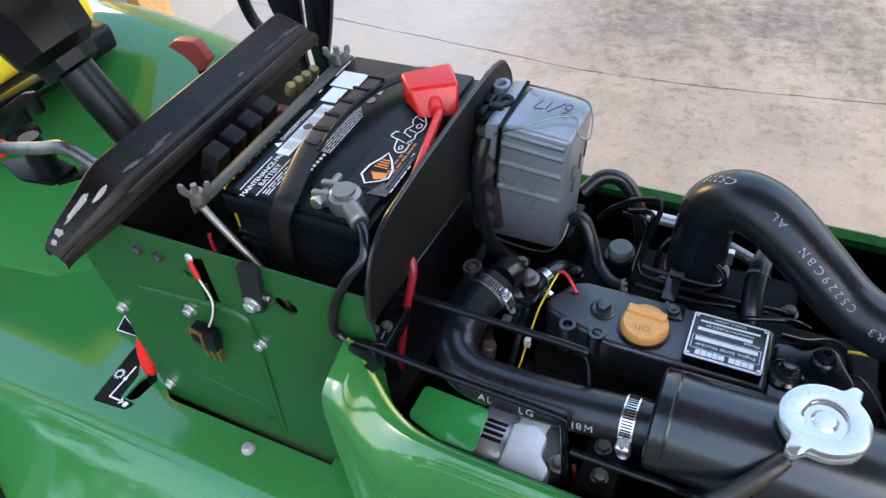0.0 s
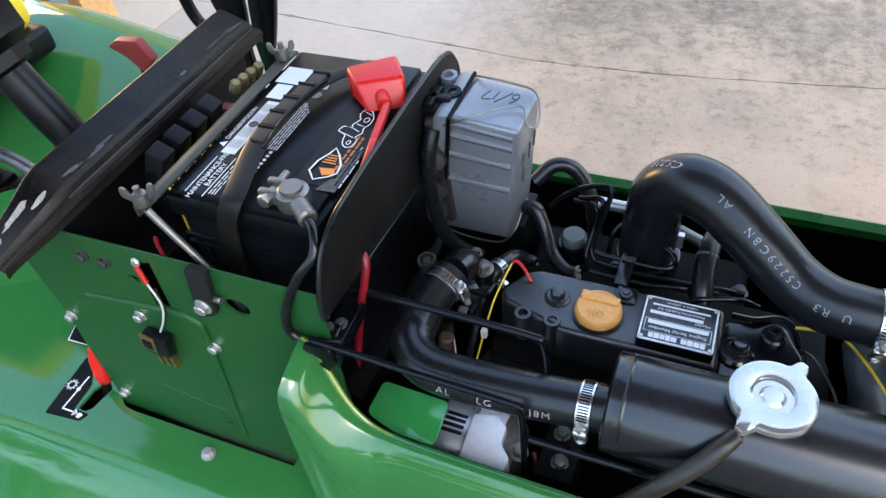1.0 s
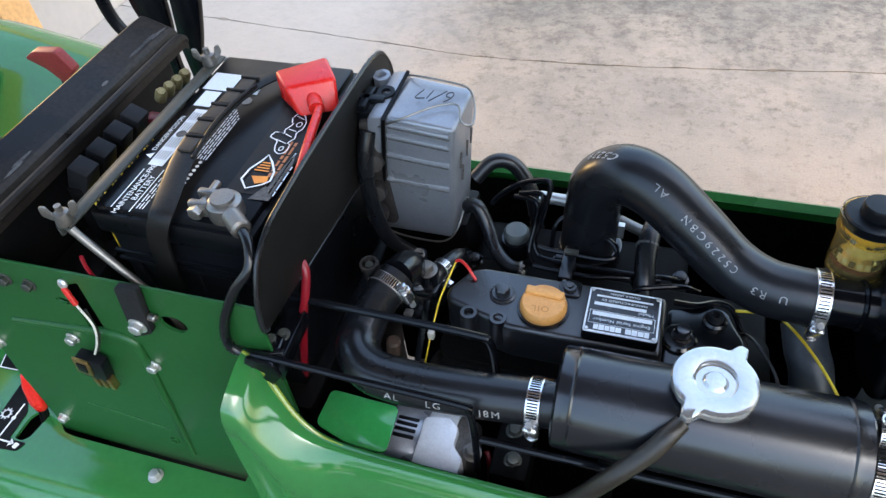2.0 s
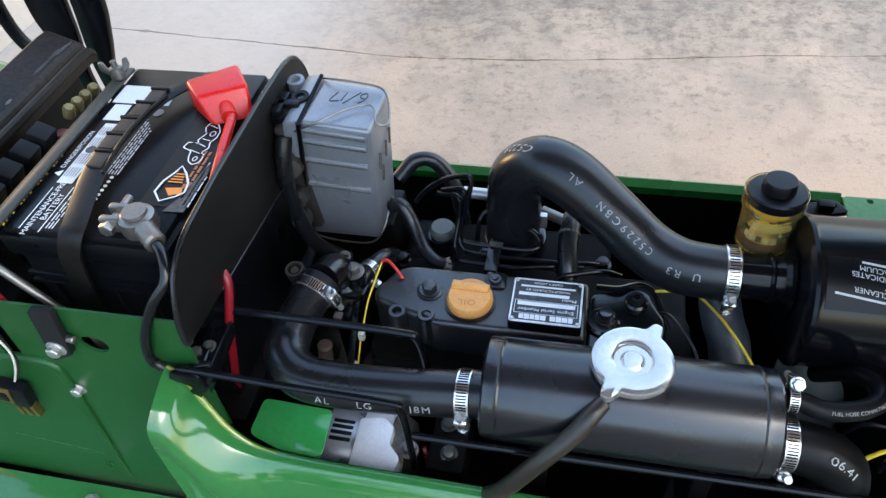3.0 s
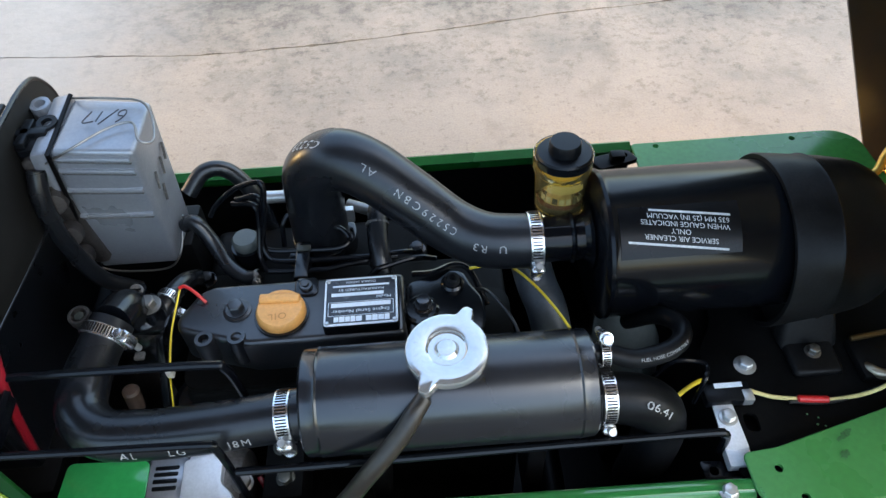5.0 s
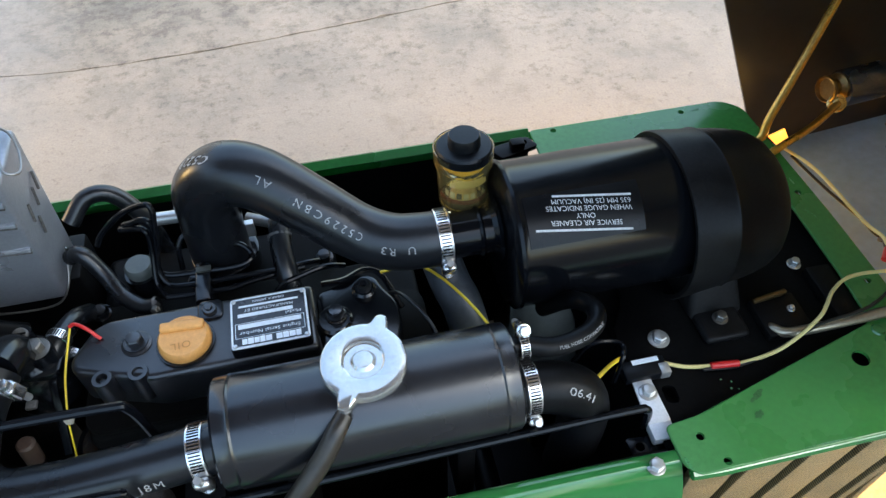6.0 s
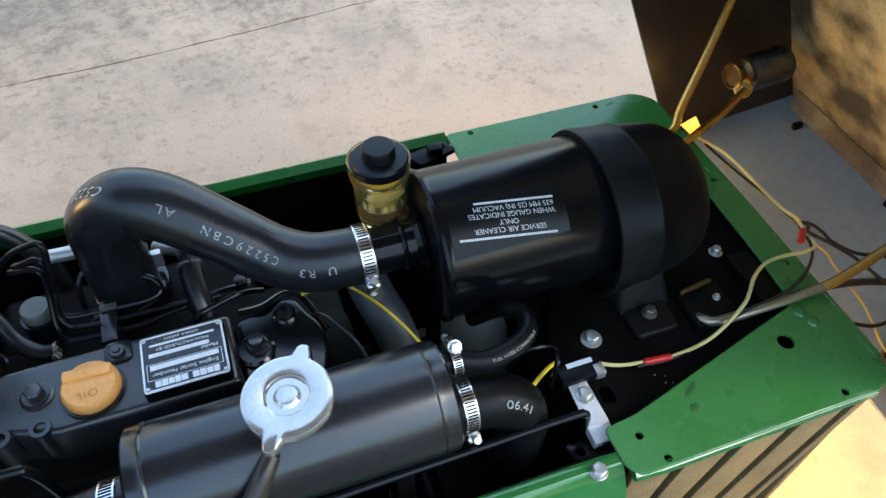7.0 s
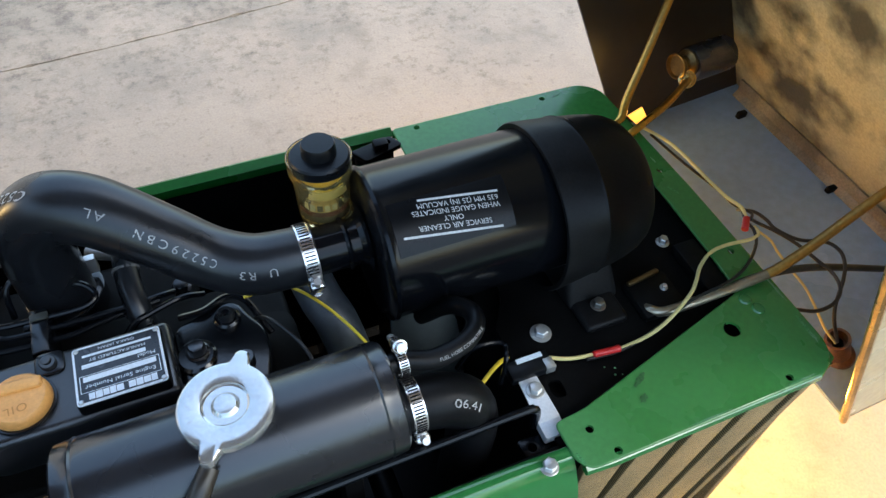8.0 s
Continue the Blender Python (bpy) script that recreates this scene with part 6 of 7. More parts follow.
part("handwriting", merge(*[tube([ink(u, v) for u, v in s], 0.0006, 6, 5) for s in (
    [(-0.012, 0.008), (-0.016, 0.003), (-0.018, -0.004), (-0.016, -0.008), (-0.012, -0.006), (-0.012, -0.001), (-0.016, 0.0)],
    [(-0.01, -0.009), (0.002, 0.01)], [(0.003, -0.007), (0.005, 0.006)], [(0.007, 0.006), (0.016, 0.007), (0.012, -0.007)])]), M_INK, gh, "black marker handwriting")
sup = thing("housing_bracket", (-0.52, 0.12, 0.45), "black steel bracket under the grey housing, enlarged as dark filler", "bracket")
# Post widened as an added dark filler, hiding the green rail behind
part("post", box((-0.585, 0.1, 0.3), (-0.48, 0.16, 0.586), 0.004), M_DULL, sup)
gw = thing("drain_hose", (-0.56, 0.06, 0.6), "black rubber hose beside the grey housing", "hose", "hoses")
part("hose", tube([(-0.556, 0.056, 0.738), (-0.559, 0.046, 0.715), (-0.561, 0.043, 0.68), (-0.559, 0.045, 0.64), (-0.552, 0.05, 0.6), (-0.53, 0.06, 0.57)], 0.0078, 14), M_RUBBER, gw)
gw = thing("drain_hose", (-0.44, 0.15, 0.55), "black rubber hoses behind the grey housing", "hose", "hoses")
part("hose", tube([(-0.48, 0.14, 0.62), (-0.462, 0.155, 0.635), (-0.44, 0.16, 0.63), (-0.42, 0.155, 0.6), (-0.41, 0.15, 0.55)], 0.0085, 14), M_RUBBER, gw)
gw = thing("return_hose", (-0.44, 0.08, 0.56), "black rubber return hose with a wire clip", "hose", "hoses")
part("hose", tube([(-0.478, 0.1, 0.615), (-0.465, 0.095, 0.622), (-0.452, 0.085, 0.605), (-0.438, 0.066, 0.59), (-0.42, 0.052, 0.585), (-0.405, 0.048, 0.588)], 0.0075, 14), M_RUBBER, gw)
part("clip", lathe([(0.0079, 0), (0.0083, 0.0008), (0.0083, 0.0022), (0.0079, 0.003)], (-0.408, 0.0485, 0.5875), (1, 0, 0.2), 18, False), M_LEAD, gw)

# ---- black shield between battery and engine ----
shp = [(-0.158, 0.694), (-0.1575, 0.706), (-0.154, 0.727), (-0.138, 0.757), (-0.111, 0.77), (-0.049, 0.775), (0.044, 0.777), (0.112, 0.777), (0.141, 0.771), (0.16, 0.745), (0.162, 0.69), (0.06, 0.68), (0.0, 0.682), (-0.083, 0.689)]
bm = prism(rounded(shp, 0.012, 3), "x", -0.0015, 0.0015, 0.0008)
bm.transform(Matrix.Translation((-0.57, 0, 0)) @ Matrix.Translation((0, 0, 0.6)) @ Matrix.Rotation(radians(0), 4, "Y") @ Matrix.Translation((0, 0, -0.6)))
shield = thing("heat_shield", (-0.57, 0, 0.45), "black flexible sheet shield behind the battery", "shield")
part("sheet", bm, M_SHIELD, shield)
edge = [(-0.57, y, z) for y, z in rounded(shp, 0.012, 3) if z > 0.45]
part("edge_bead", tube(edge, 0.0022, 8, 2, False), M_RUBBER, shield)

# ---- battery ----
bx0, bx1, by0, by1, bz0, bz1 = -0.744, -0.589, -0.112, 0.13, 0.53, 0.757
bat = thing("battery", ((bx0 + bx1) / 2, 0.01, bz0), "black plastic car battery with white warning labels", "battery")
part("case", box((bx0 + 0.005, by0 + 0.005, bz0), (bx1 - 0.005, by1 - 0.005, bz1 - 0.02), 0.004, 2), M_PLASTIC, bat)
part("lid", merge(box((bx0, by0, bz1 - 0.03), (bx1, by1, bz1 - 0.006), 0.004, 2), box((bx0 + 0.006, by0 + 0.004, bz1 - 0.012), (bx1 - 0.006, by1 - 0.004, bz1), 0.003, 2)), M_PLASTIC, bat)
for z in (0.7, 0.69, 0.6):
    part("case_rib", box((bx0 + 0.002, by0 + 0.002, z), (bx1 - 0.002, by0 + 0.006, z + 0.004), 0.001), M_PLASTIC, bat)
for k in range(5):
    x = bx0 + 0.02 + k * 0.03
    part("case_rib", box((x, by0 + 0.002, 0.56), (x + 0.004, by0 + 0.006, 0.69), 0.001), M_PLASTIC, bat)
tray = solo("battery_tray", box((-0.76, -0.13, 0.5), (-0.58, 0.145, 0.53), 0.004), M_DULL, (-0.67, 0, 0.5), "black steel battery tray", "tray")
solo("tray_support", box((-0.9, -0.148, 0.12), (-0.606, 0.15, 0.499), 0.01), M_DULL, (-0.72, 0, 0.12), "black steel frame under the battery tray", "frame")
# printed labels on the lid, read from the engine side along the length
PX = lambda x, y, z=bz1: flat((x, y, z), (0, 1, 0), (-1, 0, 0), 0.0006)


def onlid(x, y, text, size, material=None, gap=1.0):
    part("text_line", letters(text, size, flat((x, y, bz1), (0, 1, 0), (-1, 0, 0), 0.0008), gap), material or M_WHITE, bat)


onlid(-0.7135, -0.081, "MAINTENANCE-FREE", 0.0076, None, 0.92)
onlid(-0.706, -0.081, "BATTERY", 0.0076)
for x, w in ((-0.7205, 0.05), (-0.7015, 0.054)):
    part("line", panel(PX(x, -0.083), w, 0.001), M_WHITE, bat)
onlid(-0.7265, -0.007, "DANGER/POISON", 0.0066)
part("warning_mark", patch(PX(-0.7265, -0.04), [(-0.004, -0.003), (0.004, -0.003), (0, 0.004)]), M_WHITE, bat)
part("warning_label", panel(PX(-0.7135, -0.01), 0.084, 0.015), M_LABEL, bat, "white warning label")
part("warning_label", panel(PX(-0.7185, 0.0495), 0.025, 0.018), M_LABEL, bat, "white warning label")
part("warning_label", panel(PX(-0.7175, 0.079), 0.029, 0.031), M_LABEL, bat, "white warning label")
PY = lambda x, y: flat((x, y, bz1), (0, 1, 0), (-1, 0, 0), 0.0012)
for k in range(5):
    for y, w in ((-0.038, 0.012), (-0.02, 0.014), (0.004, 0.012), (0.02, 0.012)):
        part("bar", panel(PY(-0.7185 + 0.0025 * k, y), w, 0.0008), M_GREYD, bat)
part("ring", lathe([(0.0038, 0), (0.005, 0), (0.005, 0.0002), (0.0038, 0.0002)], (-0.7135, -0.007, bz1 + 0.0012), (0, 0, 1), 16), M_GREYD, bat)
for k in range(4):
    part("bar", panel(PY(-0.7205 + 0.0026 * k, 0.08), 0.014, 0.0008), M_PALE, bat)
part("ring", lathe([(0.0045, 0), (0.0055, 0), (0.0055, 0.0002), (0.0045, 0.0002)], (-0.6775, 0.053, bz1 + 0.0006), (0, 0, 1), 16), M_PRINT, bat)
for k in range(9):
    part("dot", lathe([(0.0017, 0), (0.0017, 0.0006)], (-0.6745, -0.084 + 0.0055 * k, bz1 + 0.0002), (0, 0, 1), 10), M_WHITE, bat)
part("warning_label", patch(PX(-0.678, 0.075), [(-0.011, -0.006), (0.013, -0.003), (0.013, 0.006), (-0.011, 0.005)]), M_LABEL, bat, "white warning label")
# brand shape on its black field, and the small print block beside it
part("brand_field", panel(PX(-0.612, -0.009), 0.12, 0.044), M_PLATEBLACK, bat)
part("print_block", patch(PY(0, 0), [(-0.075, 0.609), (-0.058, 0.602), (-0.012, 0.594), (-0.027, 0.5905), (-0.074, 0.5905)]), M_GREYD, bat)
lq = flat((-0.612, -0.04, bz1), (0, 1, 0), (-1, 0, 0), 0.0016)
lq2 = flat((-0.612, -0.04, bz1), (0, 1, 0), (-1, 0, 0), 0.002)
lp = lambda u, v: lq(u, v * 1.25)
lp2 = lambda u, v: lq2(u, v * 1.25)
drop = [(-0.025, 0.004), (-0.014, 0.012), (0.0, 0.011), (0.012, 0.0065), (0.021, 0.004), (0.012, -0.003), (0.0, -0.009), (-0.012, -0.0105), (-0.018, -0.006)]
part("brand_shape", outline(lp2, drop, 0.0016), M_WHITE, bat)
part("brand_shape", patch(lp, [(-0.017, 0.0), (-0.008, 0.006), (-0.006, -0.006), (-0.013, -0.008)]), M_ORANGEPRINT, bat)
for k in range(4):
    part("brand_shape", panel(lp, 0.0016, 0.011 - 0.0016 * k, 0.0 + 0.0034 * k, 0.0015), M_ORANGEPRINT, bat)
word = [(0.022, -0.003), (0.026, -0.0085), (0.034, -0.009), (0.039, -0.0045), (0.046, -0.009), (0.054, -0.0065), (0.06, -0.01), (0.07, -0.0095), (0.08, -0.004), (0.084, 0.004), (0.077, 0.0075), (0.066, 0.003), (0.061, 0.005), (0.056, 0.0075), (0.051, 0.0045), (0.053, 0.0145), (0.044, 0.0165), (0.04, 0.0065), (0.034, 0.006), (0.026, 0.003)]
part("brand_shape", outline(lq2, rounded(word, 0.0025, 3), 0.0012), M_WHITE, bat)
for c, rx, ry in (((0.0305, -0.002), 0.0034, 0.0024), ((0.066, -0.0035), 0.004, 0.003)):
    part("brand_shape", outline(lq2, [(c[0] + rx * math.cos(k * 0.45), c[1] + ry * math.sin(k * 0.45)) for k in range(14)], 0.001), M_WHITE, bat)
for q in ([(0.0375, -0.003), (0.0385, -0.003), (0.0425, 0.008), (0.0415, 0.008)], [(0.047, -0.004), (0.048, -0.0045), (0.0515, 0.003), (0.0505, 0.0035)], [(0.0555, -0.005), (0.0565, -0.005), (0.0585, 0.003), (0.0575, 0.003)], [(0.0735, -0.005), (0.0745, -0.005), (0.0785, 0.004), (0.0775, 0.004)]):
    part("brand_shape", patch(lq2, q), M_WHITE, bat)


def print_row(x, y0, y1, height, material, seed, z=0.0012):
    """One row of small print, too small to read: short bars of word length."""
    rnd = random.Random(seed)
    place = flat((x, 0, bz1), (0, 1, 0), (-1, 0, 0), z)
    bits, y = [], y0
    while y < y1:
        w = min(rnd.uniform(0.004, 0.012), y1 - y)
        bits.append(panel(place, w, height * rnd.uniform(0.8, 1.1), y + w / 2, 0))
        y += w + rnd.uniform(0.0012, 0.0022)
    part("print_line", merge(*bits), material, bat)


for k, (x, y0, y1, hgt) in enumerate(((-0.6045, -0.056, 0.004, 0.0026), (-0.6, -0.058, 0.002, 0.0026))):
    print_row(x, y0, y1, hgt, M_BROWNPRINT, 40 + k)
for k, (x, y0, y1, hgt) in enumerate(((-0.5945, -0.066, -0.012, 0.0018), (-0.5905, -0.068, -0.03, 0.003))):
    print_row(x, y0, y1, hgt, M_PALE, 50 + k)
for k in range(3):
    print_row(-0.6975 + 0.0028 * k, -0.105, -0.066 - 0.006 * k, 0.0012, M_WHITE, 60 + k, 0.0006)
for k in range(5):
    print_row(-0.6825 + 0.0028 * k, -0.036, 0.042 - 0.004 * k, 0.0013, M_PALE, 70 + k, 0.0006)

# carrying strap arched over the lid
strap = thing("battery_strap", (-0.672, 0.0, 0.7), "black rubber carrying strap arched over the battery", "strap")
path = [(-0.686, by0 - 0.003, 0.66), (-0.683, by0 - 0.004, 0.7), (-0.676, by0 - 0.005, 0.738), (-0.669, by0 - 0.001, 0.757), (-0.67, -0.1, 0.762), (-0.6765, -0.075, 0.764), (-0.683, -0.045, 0.766), (-0.685, -0.01, 0.768), (-0.681, 0.025, 0.769), (-0.675, 0.052, 0.769), (-0.665, 0.074, 0.768), (-0.651, 0.092, 0.766), (-0.64, by1 - 0.015, 0.76), (-0.634, by1 + 0.005, 0.74), (-0.634, by1 + 0.005, 0.7)]
ln = curve(path, 6)
rows = [[(p.x - 0.0098, p.y, p.z), (p.x - 0.0078, p.y, p.z + 0.0012), (p.x + 0.0078, p.y, p.z + 0.0012), (p.x + 0.0098, p.y, p.z)] for p in ln]
part("band", sheet(rows, 0.0028), M_STRAP, strap)
for x, y in ((-0.684, -0.043), (-0.6855, -0.02), (-0.684, 0.003), (-0.6805, 0.026), (-0.6755, 0.047)):
    zc = 0.767 + (y + 0.05) * 0.03
    part("window", box((x - 0.0072, y, zc + 0.0012), (x + 0.0072, y + 0.018, zc + 0.0052), 0.001), M_TAN, strap)
    part("window_bar", box((x - 0.0094, y + 0.0185, zc), (x + 0.0094, y + 0.0215, zc + 0.0065), 0.0008), M_STRAP, strap)
part("window_edge", tube([(-0.6735, -0.048, 0.769), (-0.6755, -0.01, 0.7725), (-0.672, 0.025, 0.7745), (-0.665, 0.058, 0.774)], 0.0018, 8), M_STRAP, strap)

# hold-down strip with wing nuts and hook rods
hold = thing("hold_down_strip", (-0.73, 0, 0.757), "grey green steel hold-down strip across the battery", "strip")
part("strip", merge(box((-0.7465, -0.142, 0.759), (-0.735, 0.118, 0.762), 0.001), box((-0.7485, -0.142, 0.75), (-0.746, 0.118, 0.762), 0.001)), M_STEEL, hold)


def wing_nut(x, y, z):
    w = thing("wing_nut", (x, y, z), "zinc wing nut on a battery hook rod", "wing nut", "wing nuts")
    part("hub", lathe([(0.0075, 0), (0.008, 0.002), (0.006, 0.011), (0.004, 0.012)], (x, y, z), (0, 0, 1), 16), M_LEAD, w)
    for s in (-1, 1):
        b = prism(rounded([(0.002, 0.002), (0.005, 0.001), (0.0145, 0.011), (0.0138, 0.02), (0.009, 0.0192), (0.0072, 0.011), (0.002, 0.0072)], 0.003), "y", -0.0014, 0.0014, 0.0008)
        b.transform(Matrix.Translation((x, y, z)) @ Matrix.Rotation(0.5 + (math.pi if s < 0 else 0), 4, "Z"))
        part("wing", b, M_LEAD, w)
    part("thread", rod((x, y, z), (x, y, z + 0.018), 0.003, 10), M_LEAD, w)


wing_nut(-0.741, -0.136, 0.7625)
wing_nut(-0.742, 0.1, 0.7625)
hr = thing("hook_rod", (-0.72, -0.135, 0.7), "zinc hook rod holding the battery strip", "rod")
part("bar", tube([(-0.742, -0.136, 0.758), (-0.735, -0.137, 0.748), (-0.7, -0.138, 0.7), (-0.685, -0.138, 0.675), (-0.68, -0.135, 0.62)], 0.0036, 12), M_LEAD, hr)
hr = thing("hook_rod", (-0.738, 0.1, 0.6), "zinc hook rod holding the battery strip", "rod")
part("bar", tube([(-0.738, 0.12, 0.755), (-0.738, 0.14, 0.72), (-0.738, 0.142, 0.55)], 0.003, 10), M_ZINC, hr)

# negative clamp and cable
nt_ = thing("battery_clamp", (-0.611, -0.103, bz1), "dull lead battery terminal clamp", "terminal clamp")
part("ring", lathe([(0.0145, 0), (0.0152, 0.003), (0.0142, 0.014), (0.0118, 0.016), (0.0102, 0.0165), (0.0098, 0.019), (0, 0.0195)], (-0.611, -0.1, bz1), (0, 0, 1), 28), M_LEAD, nt_)
part("jaw", box((-0.639, -0.11, bz1 + 0.002), (-0.622, -0.103, bz1 + 0.016), 0.002), M_LEAD, nt_)
part("jaw", box((-0.638, -0.096, bz1 + 0.002), (-0.621, -0.089, bz1 + 0.016), 0.002), M_LEAD, nt_)
part("jaw_bolt", rod((-0.631, -0.116, bz1 + 0.009), (-0.631, -0.076, bz1 + 0.009), 0.0035, 10), M_LEAD, nt_)
bolt(nt_, (-0.631, -0.11, bz1 + 0.009), (0, -1, 0), 0.011, 0.006, 0, M_LEAD)
part("lug", hull8([(-0.61, -0.112, bz1 + 0.001), (-0.592, -0.106, bz1 + 0.001), (-0.6, -0.09, bz1 + 0.001), (-0.618, -0.095, bz1 + 0.001)], [(-0.606, -0.112, bz1 + 0.013), (-0.594, -0.106, bz1 + 0.013), (-0.602, -0.09, bz1 + 0.013), (-0.617, -0.095, bz1 + 0.014)], 0.003), M_LEAD, nt_)
part("lug", rod((-0.602, -0.108, bz1 + 0.008), (-0.584, -0.122, bz1 + 0.008), 0.0085, 14, 0.002), M_LEAD, nt_)
nt_.location += Vector((-0.006, 0.006, 0))
cable = thing("battery_cable", (-0.58, -0.15, 0.7), "black battery ground cable curving down to the frame", "cable")
part("cable", tube([(-0.592, -0.115, bz1 + 0.008), (-0.581, -0.126, bz1 + 0.005), (-0.577, -0.14, 0.75), (-0.59, -0.15, 0.732), (-0.606, -0.156, 0.698), (-0.612, -0.158, 0.672), (-0.607, -0.158, 0.66), (-0.59, -0.156, 0.656), (-0.568, -0.148, 0.655)], 0.0044, 14), M_CAST, cable)

# positive cover and cable
pc = thing("terminal_cover", (-0.612, 0.075, bz1), "red plastic battery terminal cover", "terminal cover")
cb = hull8([(-0.645, 0.062, 0.758), (-0.613, 0.037, 0.758), (-0.58, 0.054, 0.758), (-0.602, 0.095, 0.758)], [(-0.649, 0.07, 0.784), (-0.627, 0.046, 0.783), (-0.585, 0.07, 0.784), (-0.607, 0.098, 0.787)], 0.0035, 3)
part("shell", cb, M_RED, pc)
part("spout", tube([(-0.606, 0.056, 0.769), (-0.599, 0.046, 0.768), (-0.596, 0.041, 0.7675)], 0.0072, 14), M_RED, pc)
rcab = thing("starter_cable", (-0.59, 0.0, 0.75), "thick red battery cable running down behind the shield", "cable")
part("cable", tube([(-0.6, 0.052, 0.768), (-0.593, 0.038, 0.768), (-0.585, 0.004, 0.768), (-0.5785, -0.026, 0.767), (-0.5768, -0.046, 0.76), (-0.5768, -0.062, 0.745)], 0.0043, 14), M_RED, rcab)
solo("firewall", box((-0.608, -0.146, 0.3), (-0.597, 0.16, 0.52), 0.003), M_DULL, (-0.6, 0, 0.3), "black steel firewall below the battery tray", "firewall")
rcab = thing("starter_cable", (-0.56, -0.1, 0.6), "thick red cable hanging beside the shield", "cable")
# Red battery cable colour, darkened here to stand for shade
part("cable", tube([(-0.59, -0.066, 0.72), (-0.577, -0.078, 0.703), (-0.567, -0.087, 0.692), (-0.569, -0.096, 0.668), (-0.575, -0.0985, 0.645), (-0.586, -0.1, 0.595), (-0.599, -0.1, 0.534), (-0.615, -0.098, 0.46)], 0.004, 14), M_REDCABLE, rcab)

# ---- black dash cowl strip ----
cowl = thing("dash_cowl", (-0.84, 0, 0.7), "worn black dash cowl with scraped edges", "cowl")
prof = [(-0.8215, 0.736), (-0.8205, 0.744), (-0.8185, 0.7475), (-0.8195, 0.7525), (-0.823, 0.7535), (-0.8255, 0.7505), (-0.829, 0.7515), (-0.8305, 0.7565), (-0.834, 0.7605), (-0.842, 0.7635), (-0.852, 0.7675), (-0.864, 0.772), (-0.8675, 0.7705), (-0.868, 0.757)]
ys = [(-0.213, 0.36, -0.034, -0.03), (-0.211, 0.4, -0.033, -0.028), (-0.205, 0.47, -0.03, -0.0245), (-0.19, 0.6, -0.022, -0.018), (-0.165, 0.8, -0.01, -0.009), (-0.145, 0.95, -0.002, -0.002), (-0.132, 1, 0, 0), (0, 1, 0, 0), (0.15, 1, 0, 0), (0.165, 1, 0, -0.001), (0.171, 1, 0, -0.006)]
XF = -0.82


def cowl_at(x, y, z, lift=0.0):
    k, dx, dz = (float(np.interp(y, [r[0] for r in ys], [r[i] for r in ys])) for i in (1, 2, 3))
    return Vector((XF + dx + (x - XF) * k, y, 0.746 + (z - 0.746) * (0.4 + 0.6 * k) + dz + lift))


part("shell", sheet([[cowl_at(x, row[0], z) for x, z in prof] for row in ys], 0.003), M_COWL, cowl, "", 22)
trim = [cowl_at(-0.8258, y, 0.7512) for y in np.linspace(-0.14, 0.165, 24)]
part("trim_seal", tube(trim, 0.0021, 6, 2), M_TAN, cowl, "cracked trim seal in the groove")
rnd = random.Random(11)


def scrape(x0, y0, lx, ly, material):
    """A bare patch worn through the paint, with a ragged outline."""
    px = [p[0] for p in prof][::-1]
    pz = [p[1] for p in prof][::-1]
    bm = bmesh.new()
    k = 22
    ring = []
    for i in range(k):
        a = 2 * math.pi * i / k
        f = 0.75 + 0.4 * rnd.random()
        x, y = x0 + lx * f * math.cos(a), y0 + ly * f * math.sin(a)
        ring.append(bm.verts.new(cowl_at(x, y, float(np.interp(x, px, pz)), 0.0006)))
    c = bm.verts.new(cowl_at(x0, y0, float(np.interp(x0, px, pz)), 0.0006))
    for i in range(k):
        bm.faces.new((c, ring[i], ring[(i + 1) % k]))
    part("worn_patch", bm, material, cowl)


scrape(-0.852, -0.174, 0.004, 0.015, M_WORN)
scrape(-0.841, -0.155, 0.003, 0.009, M_WORN)
scrape(-0.852, -0.198, 0.007, 0.003, M_WORN)
scrape(-0.85, -0.206, 0.006, 0.0022, M_WORN)
for k in range(12):
    scrape(-0.835 - 0.004 * rnd.random(), -0.13 + 0.29 * rnd.random(), 0.0008 + 0.001 * rnd.random(), 0.004 + 0.012 * rnd.random(), M_GREYD)
part("underside", box((-0.863, -0.145, 0.5), (-0.845, 0.16, 0.752), 0.004), M_DULL, cowl)

# fuse blocks and wires under the cowl
fb = thing("fuse_block", (-0.8, -0.03, 0.72), "black relay and fuse blocks under the cowl", "fuse block")
for k in range(4):
    y = -0.068 + k * 0.0275
    relay = part("relay", box((-0.806, y, 0.722), (-0.786, y + 0.0205, 0.751), 0.002, 2, Matrix.Rotation(0.45, 4, "Y")), M_RELAY, fb, "black plastic relay")
    for j, m in enumerate((M_YWIRE, M_BRASS, M_KWIRE, M_YWIRE)):
        part("wire", tube([(-0.8, y + 0.003 + 0.005 * j, 0.724), (-0.79, y + 0.002 + 0.005 * j, 0.71), (-0.782 + 0.002 * j, y - 0.004 + 0.004 * j, 0.67), (-0.79, y + 0.003 * j, 0.62)], 0.0014, 6), m, fb)
for k in range(4):
    part("connector", lathe([(0.006, 0), (0.006, 0.012), (0.004, 0.016)], (-0.785 + 0.002 * k, 0.06 + k * 0.012, 0.742), (0.5, -0.2, 0.8), 10), M_OLIVE, fb)
part("connector", box((-0.795, 0.036, 0.722), (-0.778, 0.05, 0.734), 0.003), M_DARKRED, fb)
part("base", box((-0.835, -0.13, 0.6), (-0.78, 0.12, 0.66), 0.004), M_DULL, fb)
part("stem", box((-0.812, -0.07, 0.655), (-0.796, 0.045, 0.728), 0.002), M_DULL, fb)

